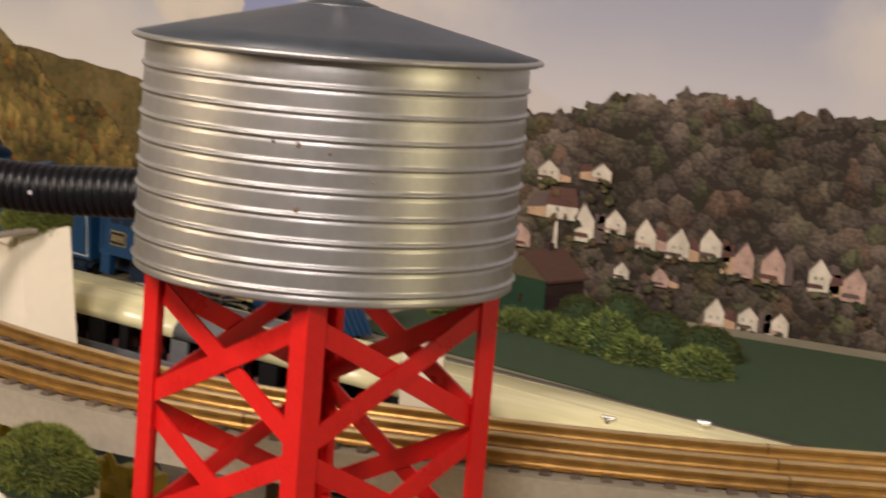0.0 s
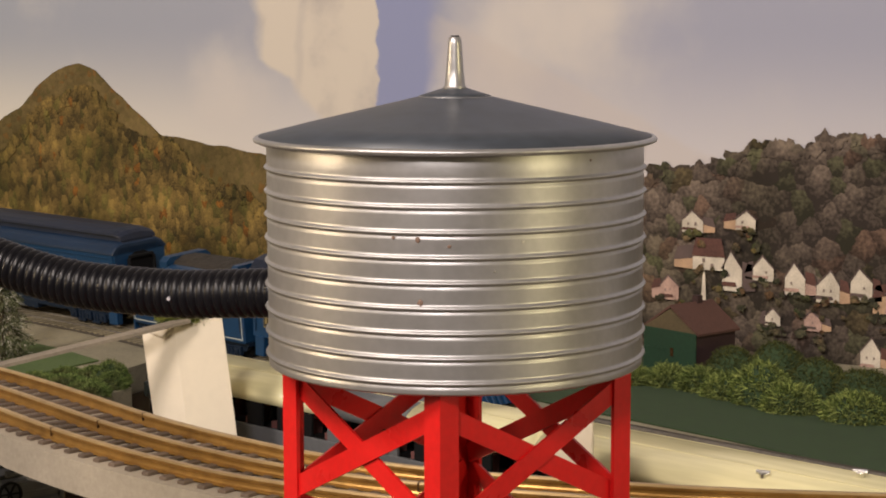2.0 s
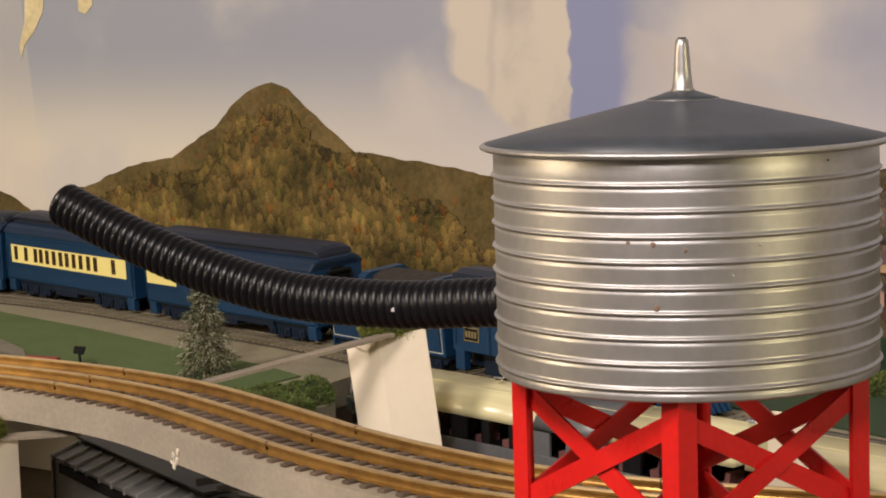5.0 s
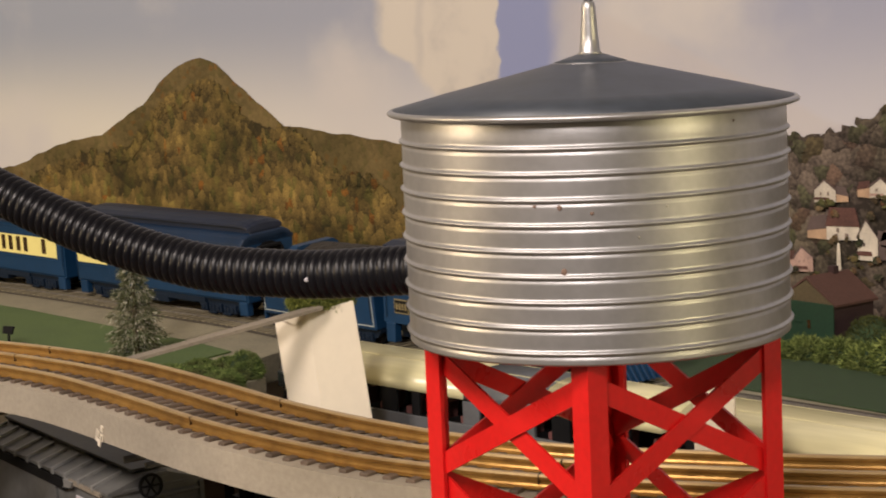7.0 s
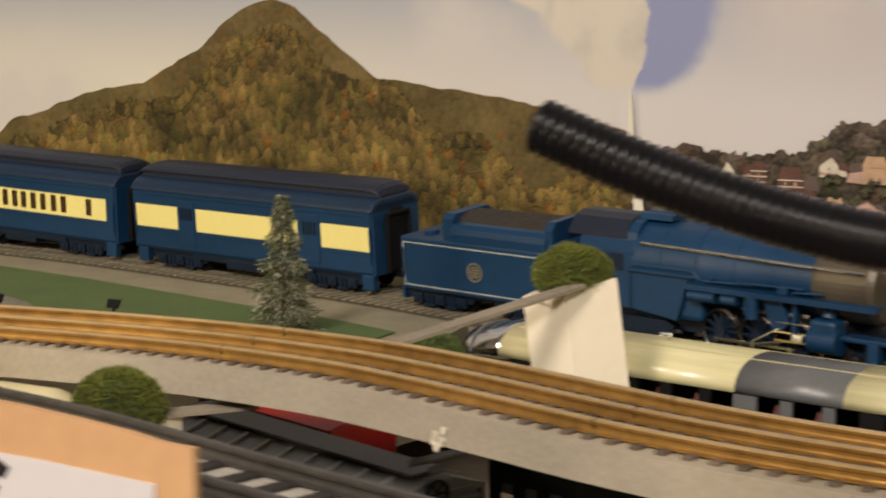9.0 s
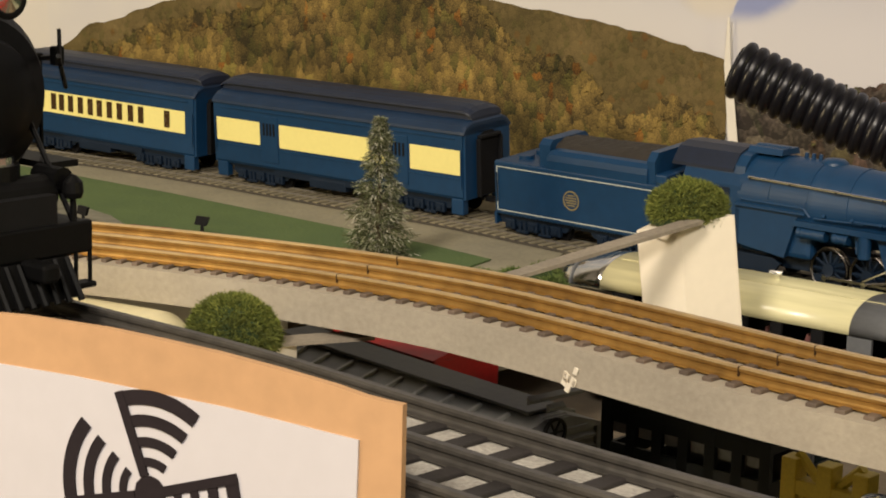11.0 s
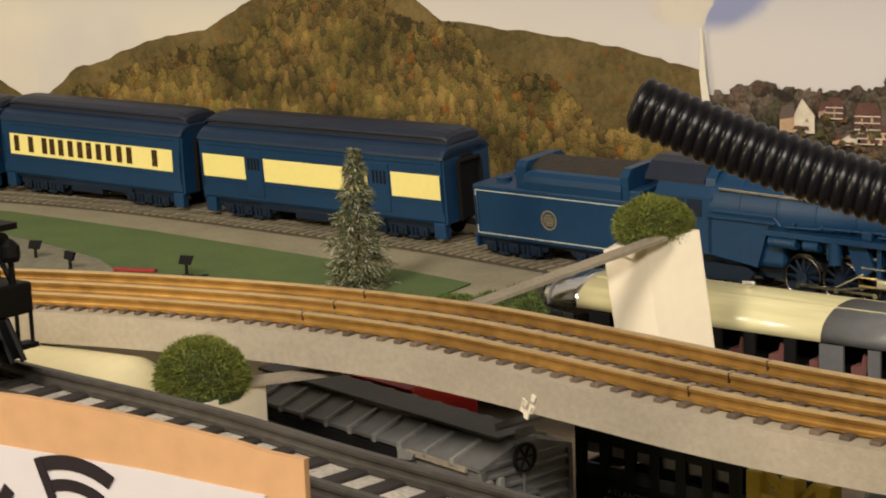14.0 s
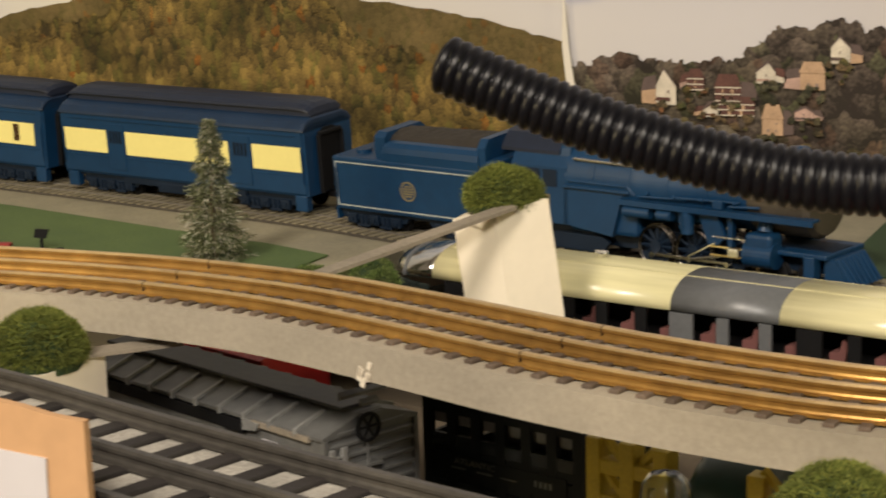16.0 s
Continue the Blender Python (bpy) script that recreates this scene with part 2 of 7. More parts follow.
M = dict(
    tin=surface("brushed_tin", (0.47, 0.465, 0.47), 0.40, 0.80, 0.16, 120, 0.08),
    slate=surface("slate_grey_enamel", (0.050, 0.060, 0.078), 0.42, 0.1, 0.35, 60, 0.05),
    red=surface("red_enamel", (0.66, 0.012, 0.010), 0.30, 0.0, 0.18, 160, 0.06, coat=0.3),
    bolt=surface("zinc_bolt", (0.7, 0.7, 0.68), 0.3, 1.0, 0.1),
    rust=surface("faint_rust_spot", (0.20, 0.13, 0.10), 0.7),
    hose=surface("black_corrugated_plastic", (0.0055, 0.0055, 0.0080), 0.33, 0.0, 0.3, 60, 0.03, shine=0.30),
    board=surface("grey_fibre_board", (0.405, 0.355, 0.275), 0.9, 0.0, 0.20, 140, 0.34),
    rail=surface("bronzed_rail", (0.52, 0.300, 0.080), 0.36, 0.60, 0.4, 45, 0.14, other=(0.26, 0.140, 0.038)),
    # paler than the rail: the bright line along its top is painted in
    rail_top=surface("worn_rail_head", (0.64, 0.46, 0.22), 0.36, 0.50, 0.5, 38, other=(0.44, 0.30, 0.15)),
    tie=surface("brown_plastic_tie", (0.135, 0.098, 0.072), 0.7, 0.0, 0.4, 300, 0.2, random_part=0.35),
    black_rail=surface("blackened_rail", (0.17, 0.155, 0.135), 0.5, 0.25, 0.55, 110, 0.1),
    tan_tie=surface("tan_plastic_tie", (0.215, 0.185, 0.120), 0.8, 0.0, 0.3, 300, 0.2, random_part=0.2),
    roadbed=surface("dark_roadbed", (0.060, 0.050, 0.036), 0.95, 0.0, 0.4, 300, 0.4),
    black_tie=surface("black_tie", (0.022, 0.018, 0.017), 0.7, 0.0, 0.3, 300, 0.2, random_part=0.3),
    ballast=surface("pale_ballast", (0.46, 0.43, 0.38), 0.95, 0.0, 0.5, 260, 0.8),
    ground=surface("tan_grey_ground", (0.250, 0.225, 0.155), 0.95, 0.0, 0.28, 160, 0.4),
    bare=surface("bare_grey_grass", (0.200, 0.182, 0.140), 0.95, 0.0, 0.3, 60, 0.5, other=(0.110, 0.112, 0.075)),
    grass=surface("green_grass_mat", (0.078, 0.119, 0.033), 0.95, 0.0, 0.3, 140, 0.7, other=(0.050, 0.086, 0.024)),
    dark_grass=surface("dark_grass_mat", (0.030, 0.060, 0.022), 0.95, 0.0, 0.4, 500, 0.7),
    blue=surface("royal_blue_paint", (0.004, 0.033, 0.090), 0.42, 0.0, 0.25, 60, 0.04, shine=0.4),
    roof_blue=surface("dark_blue_roof", (0.007, 0.013, 0.032), 0.50, 0.0, 0.35, 60, 0.04, shine=0.42),
    eave_blue=surface("navy_lower_roof", (0.005, 0.021, 0.056), 0.48, 0.0, 0.3, 60, 0.04, shine=0.45),
    truck=surface("dark_blue_truck", (0.004, 0.012, 0.028), 0.55, 0.0, 0.3, 300, 0.2, shine=0.25),
    cream=surface("cream_window_band", (0.76, 0.675, 0.25), 0.5, 0.0, 0.06, 150, 0.02),
    window=surface("dark_window", (0.05, 0.025, 0.01), 0.25, 0.0, 0.3),
    stripe=surface("pale_stripe", (0.42, 0.45, 0.42), 0.5),
    dim_print=surface("dim_print", (0.13, 0.14, 0.125), 0.6),
    # grey that stands for light showing through the stock car's openings
    pane_grey=surface("dusty_pane", (0.20, 0.21, 0.21), 0.4),
    dark_pane=surface("dark_glazing", (0.020, 0.026, 0.024), 0.12, 0.0, 0.3),
    gold=surface("gold_print", (0.20, 0.16, 0.075), 0.5),
    coal=surface("coal", (0.030, 0.024, 0.018), 0.75, 0.0, 0.5, 900, 1.0),
    chrome=surface("chrome", (0.80, 0.79, 0.76), 0.13, 1.0, 0.1, 200, 0.02),
    brass=surface("brass_rod", (0.75, 0.60, 0.32), 0.22, 1.0, 0.2),
    joiner=surface("dark_rail_joiner", (0.10, 0.06, 0.03), 0.5, 0.6, 0.3),
    # black of dark parts, and of shade painted into openings and interiors
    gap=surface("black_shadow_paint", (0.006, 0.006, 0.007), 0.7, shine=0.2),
    silver=surface("cream_silver_car_paint", (0.76, 0.705, 0.42), 0.25, 0.0, 0.26, 60, 0.05, stretch=(0.12, 1.6, 1.6)),
    # grey of the lower sides; on the roof it paints in a shadow
    silver_grey=surface("grey_car_paint", (0.150, 0.156, 0.165), 0.40, 0.15, 0.2, 120, 0.05),
    card=surface("white_card", (0.80, 0.72, 0.58), 0.9, 0.0, 0.06, 60, 0.08),
    paper=surface("white_paper", (0.52, 0.50, 0.53), 0.9, 0.0, 0.05, 60, 0.03),
    carton=surface("brown_carton", (0.50, 0.295, 0.150), 0.9, 0.0, 0.16, 60, 0.12),
    ink=surface("black_ink", (0.018, 0.013, 0.016), 0.8, shine=0.2),
    strip=surface("weathered_board_strip", (0.28, 0.24, 0.185), 0.9, 0.0, 0.35, 150, 0.3),
    boxcar=surface("weathered_grey_boxcar", (0.135, 0.136, 0.132), 0.42, 0.0, 0.40, 60, 0.10),
    boxcar_rib=surface("pale_grey_rib", (0.24, 0.24, 0.23), 0.42, 0.0, 0.3, 120, 0.1),
    boxcar_top=surface("dark_grey_roof_walk", (0.050, 0.052, 0.056), 0.5, 0.0, 0.35, 90, 0.15),
    hopper=surface("black_green_car", (0.005, 0.008, 0.007), 0.5, 0.0, 0.4, 150, 0.1, shine=0.25),
    yellow=surface("yellow_plastic", (0.55, 0.42, 0.03), 0.5, 0.0, 0.25),
    maroon=surface("dark_red_car", (0.25, 0.012, 0.015), 0.5, 0.0, 0.4),
    seat=surface("dusty_red_seat", (0.16, 0.06, 0.055), 0.8),
    tank_white=surface("cream_tank_car", (0.84, 0.76, 0.48), 0.42, 0.0, 0.1, 80),
    loco_black=surface("black_locomotive", (0.0035, 0.0035, 0.0038), 0.5, 0.0, 0.3, 150, 0.1, shine=0.12),
    teal=surface("dark_teal_paint", (0.012, 0.040, 0.036), 0.35, 0.0, 0.3, 90, 0.05),
    print_white=surface("printed_white", (0.60, 0.54, 0.45), 0.9, 0, 0.45, 420, 0),
    print_red=surface("printed_brick_red", (0.105, 0.046, 0.037), 0.9, 0, 0.5, 420, 0),
    print_tan=surface("printed_tan", (0.45, 0.30, 0.19), 0.9, 0, 0.4, 520, 0),
    print_pink=surface("printed_pink", (0.45, 0.30, 0.25), 0.9, 0, 0.5, 520, 0),
    print_cream=surface("torn_print_paper", (0.62, 0.54, 0.32), 0.9, 0, 0.35, 60, 0.1),
    joint_paper=surface("joint_paper", (0.60, 0.565, 0.50), 0.9, 0.0, 0.08, 60, 0.03),
    front_rail=surface("oiled_front_rail", (0.075, 0.068, 0.060), 0.42, 0.3, 0.5, 110, 0.1),
    tyre=surface("bright_steel_tyre", (0.11, 0.10, 0.09), 0.25, 1.0, 0.3),
    red_car=surface("red_freight_car", (0.42, 0.014, 0.014), 0.45, 0.0, 0.3, 80, 0.08),
    print_dark=surface("printed_dark", (0.10, 0.07, 0.065), 0.9, 0, 0.3, 700, 0),
    print_pane=surface("printed_pane", (0.22, 0.17, 0.15), 0.9, 0, 0.4, 700, 0),
    house_green=surface("dark_green_house", (0.009, 0.040, 0.017), 0.8, 0, 0.3, 200, 0.1),
    house_brown=surface("dark_maroon_house", (0.034, 0.014, 0.014), 0.8, 0, 0.3, 200, 0.1),
    house_peak=surface("dull_olive_gable", (0.100, 0.075, 0.036), 0.8, 0, 0.4, 200, 0.1),
    roof_brown=surface("brown_model_roof", (0.085, 0.038, 0.028), 0.8, 0, 0.3, 200, 0.1),
    wall=surface("room_wall_paint", (0.24, 0.22, 0.19), 0.9, 0, 0.05, 4, 0.02),
    floor=surface("room_floor", (0.20, 0.16, 0.12), 0.8, 0, 0.2, 6, 0.05),
    table=surface("plywood_table", (0.16, 0.125, 0.085), 0.85, 0, 0.3, 40, 0.1),
    bark=surface("twisted_wire_trunk", (0.10, 0.07, 0.04), 0.8),
    needles=clumps("frosted_needles", (0.045, 0.052, 0.022), (0.52, 0.50, 0.42), [(0.50, (0.105, 0.115, 0.052)), (0.80, (0.23, 0.235, 0.15))]),
    moss=clumps("green_flock", (0.060, 0.076, 0.014), (0.250, 0.262, 0.058), [(0.5, (0.140, 0.164, 0.032))], wide=(120, (0.090, 0.102, 0.026), 0.6)),
    dark_moss=clumps("dark_olive_flock", (0.022, 0.028, 0.008), (0.105, 0.115, 0.034), [(0.5, (0.050, 0.060, 0.016))], wide=(120, (0.036, 0.042, 0.012), 0.6)),
    leafy_moss=clumps("leafy_green_flock", (0.030, 0.050, 0.012), (0.270, 0.320, 0.085), [(0.5, (0.105, 0.145, 0.034))], wide=(60, (0.100, 0.110, 0.040), 0.5)),
    bright_moss=clumps("bright_green_flock", (0.028, 0.052, 0.012), (0.190, 0.245, 0.070), [(0.5, (0.080, 0.125, 0.030))], wide=(60, (0.085, 0.080, 0.035), 0.7)),
    autumn=print_woods("printed_autumn_woods", 0.0034, 1.9, (0.032, 0.023, 0.008), (0.132, 0.089, 0.026), (0.330, 0.222, 0.060), [(0.045, (1.3, 0.82, 0.5)), (0.22, (0.75, 0.88, 0.78))], (34, (0.62, 0.66, 0.60)), 0.5),
    upland=print_woods("printed_upland_woods", 0.0026, 1.2, (0.076, 0.055, 0.020), (0.122, 0.087, 0.033), (0.165, 0.118, 0.046), [(0.06, (1.15, 0.88, 0.65)), (0.2, (0.88, 0.94, 0.84))], (22, (0.76, 0.78, 0.72)), 0.3),
    woods=print_woods("printed_dark_woods", 0.0085, 1.15, (0.024, 0.018, 0.015), (0.079, 0.061, 0.050), (0.190, 0.149, 0.118), [(0.18, (1.05, 0.86, 0.78)), (0.22, (0.82, 1.0, 0.72))], (30, (0.80, 0.84, 0.74))),
    woods_green=print_woods("printed_green_woods", 0.0040, 0.9, (0.018, 0.018, 0.011), (0.066, 0.062, 0.036), (0.17, 0.15, 0.085), [(0.2, (1.2, 0.8, 0.7)), (0.2, (0.8, 1.05, 0.7))], (40, (1.1, 0.82, 0.75))),
)


def clear_plastic():
    m = bpy.data.materials.new("clear_plastic")
    m.use_nodes = True
    b = m.node_tree.nodes["Principled BSDF"]
    b.inputs["Base Color"].default_value = (0.86, 0.90, 0.88, 1)
    b.inputs["Transmission Weight"].default_value, b.inputs["Roughness"].default_value, b.inputs["IOR"].default_value = 1.0, 0.06, 1.45
    return m


M["clear"] = clear_plastic()


# ---- mesh helpers ----
def finish(name, bm, material, smooth=False):
    me = bpy.data.meshes.new(name)
    bmesh.ops.recalc_face_normals(bm, faces=bm.faces)
    bm.to_mesh(me)
    bm.free()
    me.materials.append(material)
    if smooth:
        for p in me.polygons:
            p.use_smooth = True
    return me


def thing(name, label, category, m=None, group="", kind=""):
    ob = new(name)
    ob.empty_display_size = 0.01
    ob.matrix_world = m or Matrix()
    return tagged(ob, label, category, group, kind)


def part(name, bm, material, parent, label="", smooth=False, m=None):
    ob = new(name, finish(name, bm, material, smooth))
    ob.parent = parent
    if m is not None:
        ob.matrix_basis = m
    if label:
        ob["label"] = label
    return ob


def single(name, bm, material, label, category, group="", kind="", smooth=False, m=None):
    ob = new(name, finish(name, bm, material, smooth))
    if m is not None:
        ob.matrix_world = m
    return tagged(ob, label, category, group, kind)


def share(ob, parent, m):
    """Another object on the same mesh."""
    o = new(ob.name.split(".")[0], ob.data)
    o.parent, o.matrix_basis = parent, m
    if "label" in ob:
        o["label"] = ob["label"]
    return o


def box(bm, lo, hi, bevel=0.0):
    made = bmesh.ops.create_cube(bm, size=1)["verts"]
    for v in made:
        v.co = Vector([lo[i] + (v.co[i] + 0.5) * (hi[i] - lo[i]) for i in range(3)])
    if bevel:
        edges = list({e for v in made for e in v.link_edges})
        bmesh.ops.bevel(bm, geom=edges, offset=bevel, segments=2, affect="EDGES", profile=0.5)
    return bm


def boxed(lo, hi, bevel=0.0):
    return box(bmesh.new(), lo, hi, bevel)


def rod(bm, a, b, r0, r1=None, seg=10, cap=True):
    a, b = Vector(a), Vector(b)
    r1 = r0 if r1 is None else r1
    m = Matrix.Translation((a + b) / 2) @ (b - a).to_track_quat("Z", "Y").to_matrix().to_4x4()
    bmesh.ops.create_cone(bm, cap_ends=cap, segments=seg, radius1=r0, radius2=r1, depth=(b - a).length, matrix=m)
    return bm


def rodded(*a, **k):
    return rod(bmesh.new(), *a, **k)


def lathe(bm, profile, seg=64, axis="z", ring_only=False):
    """Turn rows of (radius, height) round an axis; ring_only joins the last row to the first, with no end caps."""
    rings = []
    for r, z in profile:
        ring = []
        for i in range(seg):
            a = 2 * math.pi * i / seg
            p = (r * math.cos(a), r * math.sin(a), z)
            if axis == "x":
                p = (z, r * math.cos(a), r * math.sin(a))
            if axis == "y":
                p = (r * math.cos(a), z, r * math.sin(a))
            ring.append(bm.verts.new(p))
        rings.append(ring)
    for lo, hi in zip(rings, rings[1:] + rings[:1] if ring_only else rings[1:]):
        for i in range(seg):
            bm.faces.new((lo[i], lo[(i + 1) % seg], hi[(i + 1) % seg], hi[i]))
    if not ring_only:
        for ring in (rings[0], rings[-1]):
            bm.faces.new(ring)
        bmesh.ops.remove_doubles(bm, verts=bm.verts, dist=1e-7)
    return bm


def prism(bm, outline, lo, hi, axis="x"):
    """An outline of (a, b) pairs drawn out along an axis."""
    def at(a, b, c):
        return {"x": (c, a, b), "y": (a, c, b), "z": (a, b, c)}[axis]
    ends = [[bm.verts.new(at(a, b, c)) for a, b in outline] for c in (lo, hi)]
    k = len(outline)
    for i in range(k):
        bm.faces.new((ends[0][i], ends[0][(i + 1) % k], ends[1][(i + 1) % k], ends[1][i]))
    bm.faces.new(ends[0])
    bm.faces.new(ends[1])
    return bm


def spline(points, step=0.004):
    """Evenly spaced points on a smooth curve through the given ones."""
    p = [Vector(q) for q in points]
    p = [2 * p[0] - p[1], *p, 2 * p[-1] - p[-2]]
    fine = []
    for a, b, c, d in zip(p, p[1:], p[2:], p[3:]):
        for i in range(24):
            u = i / 24
            fine.append(0.5 * (2 * b + (c - a) * u + (2 * a - 5 * b + 4 * c - d) * u * u + (3 * b - a - 3 * c + d) * u**3))
    fine.append(p[-2])
    out, left = [fine[0]], step
    for a, b in zip(fine, fine[1:]):
        gap, done = (b - a).length, 0.0
        while gap - done >= left:
            done += left
            out.append(a + (b - a) * (done / gap))
            left = step
        left -= gap - done
    return out


def tangents(line):
    return [(line[min(i + 1, len(line) - 1)] - line[max(i - 1, 0)]).normalized() for i in range(len(line))]


def sweep(bm, line, outline, side=0.0, lift=0.0):
    """Draw an outline of (across, up) along a level line, shifted to its left by side."""
    rings = []
    for p, t in zip(line, tangents(line)):
        n = Vector((-t.y, t.x, 0)).normalized()
        rings.append([bm.verts.new(p + n * (side + a) + Vector((0, 0, lift + b))) for a, b in outline])
    k = len(outline)
    for lo, hi in zip(rings, rings[1:]):
        for i in range(k):
            bm.faces.new((lo[i], lo[(i + 1) % k], hi[(i + 1) % k], hi[i]))
    bm.faces.new(rings[0])
    bm.faces.new(rings[-1])
    return bm


def tube(bm, line, radii, seg=16):
    rings, up = [], Vector((0, 0, 1))
    for p, t, r in zip(line, tangents(line), radii):
        a = t.cross(up).normalized()
        b = a.cross(t).normalized()
        rings.append([bm.verts.new(p + (a * math.cos(2 * math.pi * i / seg) + b * math.sin(2 * math.pi * i / seg)) * r) for i in range(seg)])
    for lo, hi in zip(rings, rings[1:]):
        for i in range(seg):
            bm.faces.new((lo[i], lo[(i + 1) % seg], hi[(i + 1) % seg], hi[i]))
    bm.faces.new(rings[0])
    bm.faces.new(rings[-1])
    return bm


def raw(name, verts, faces, material):
    me = bpy.data.meshes.new(name)
    me.from_pydata(verts, [], faces)
    me.update()
    me.materials.append(material)
    return me


def placed(x, y, z, degrees=0.0):
    return pose(x, y, z, 0, 0, degrees)
# ---- the room that closes the place ----
def slab(name, lo, hi, material, label, category):
    return single(name, boxed(lo, hi), material, label, category, kind="structure")


slab("floor", (-2.2, -2.4, -0.86), (1.9, 0.55, -0.80), M["floor"], "plain brown floor of the train room", "floor")
slab("ceiling", (-2.2, -2.4, 2.0), (1.9, 0.55, 2.06), M["wall"], "pale painted ceiling of the train room", "ceiling")
slab("wall_north", (-2.2, 0.47, -0.80), (1.9, 0.55, 2.0), M["wall"], "pale painted wall behind the printed backdrop", "wall")
slab("wall_south", (-2.2, -2.4, -0.80), (1.9, -2.32, 2.0), M["wall"], "pale painted wall of the train room", "wall")
slab("wall_west", (-2.2, -2.32, -0.80), (-2.12, 0.47, 2.0), M["wall"], "pale painted wall of the train room", "wall")
slab("wall_east", (1.82, -2.32, -0.80), (1.9, 0.47, 2.0), M["wall"], "pale painted wall of the train room", "wall")

# the layout's table and its raised terrace
layout_table = thing("layout_table", "dark plywood table that carries the model railway", "table")
part("tabletop", boxed((-1.5, -0.14, -0.02), (0.7, 0.462, 0.0)), M["table"], layout_table)
for x in (-1.45, 0.65):
    for y in (-0.1, 0.42):
        part("leg", boxed((x - 0.03, y - 0.03, -0.80), (x + 0.03, y + 0.03, -0.02), 0.002), M["table"], layout_table)

TERRACE = 0.1135
outline = [(-1.3, 0.4615), (-1.3, 0.225), (-0.372, 0.225), (-0.362, 0.240), (-0.308, 0.238), (-0.308, 0.266), (-0.336, 0.280), (-0.340, 0.333), (-0.25, 0.3135), (-0.10, 0.2805),
           (0.05, 0.2475), (0.20, 0.214), (0.40, 0.17), (0.40, 0.4615)]
single("ground", prism(bmesh.new(), outline, TERRACE - 0.012, TERRACE, "z"), M["ground"],
       "tan grey painted terrace board under the blue train", "ground", kind="structure")
risers = thing("terrace_riser", "dark wooden risers under the terrace board", "riser")
for x, y in ((-1.25, 0.26), (-0.8, 0.26), (-0.42, 0.29), (-1.0, 0.44), (-0.5, 0.44), (0.1, 0.40), (0.36, 0.40), (0.36, 0.22)):
    part("post", boxed((x - 0.012, y - 0.012, 0.0), (x + 0.012, y + 0.012, TERRACE - 0.012)), M["table"], risers)


def mat_patch(name, outline, material, label):
    return single(name, prism(bmesh.new(), outline, TERRACE + 0.0002, TERRACE + 0.0008, "z"), material, label, "grass", kind="stuff")


mat_patch("grass_strip", [(-1.25, 0.47 - 0.06), (-0.645, 0.383), (-0.5415, 0.3587), (-0.4353, 0.3284), (-0.3924, 0.3173), (-0.358, 0.304),
                          (-0.360, 0.270), (-0.370, 0.232), (-1.25, 0.232)], M["grass"], "flat green grass mat beside the train track")
mat_patch("grass_verge", [(-0.17, 0.332), (-0.135, 0.319), (-0.1039, 0.3110), (-0.0595, 0.2975), (-0.0187, 0.2835), (0.05, 0.2690), (0.36, 0.2110), (0.36, 0.44), (-0.17, 0.44)],
          M["dark_grass"], "dark green grass mat below the backdrop")

# ---- the printed backdrop: a sky sheet, and on it woods, hills and houses ----
BACK = 0.4625


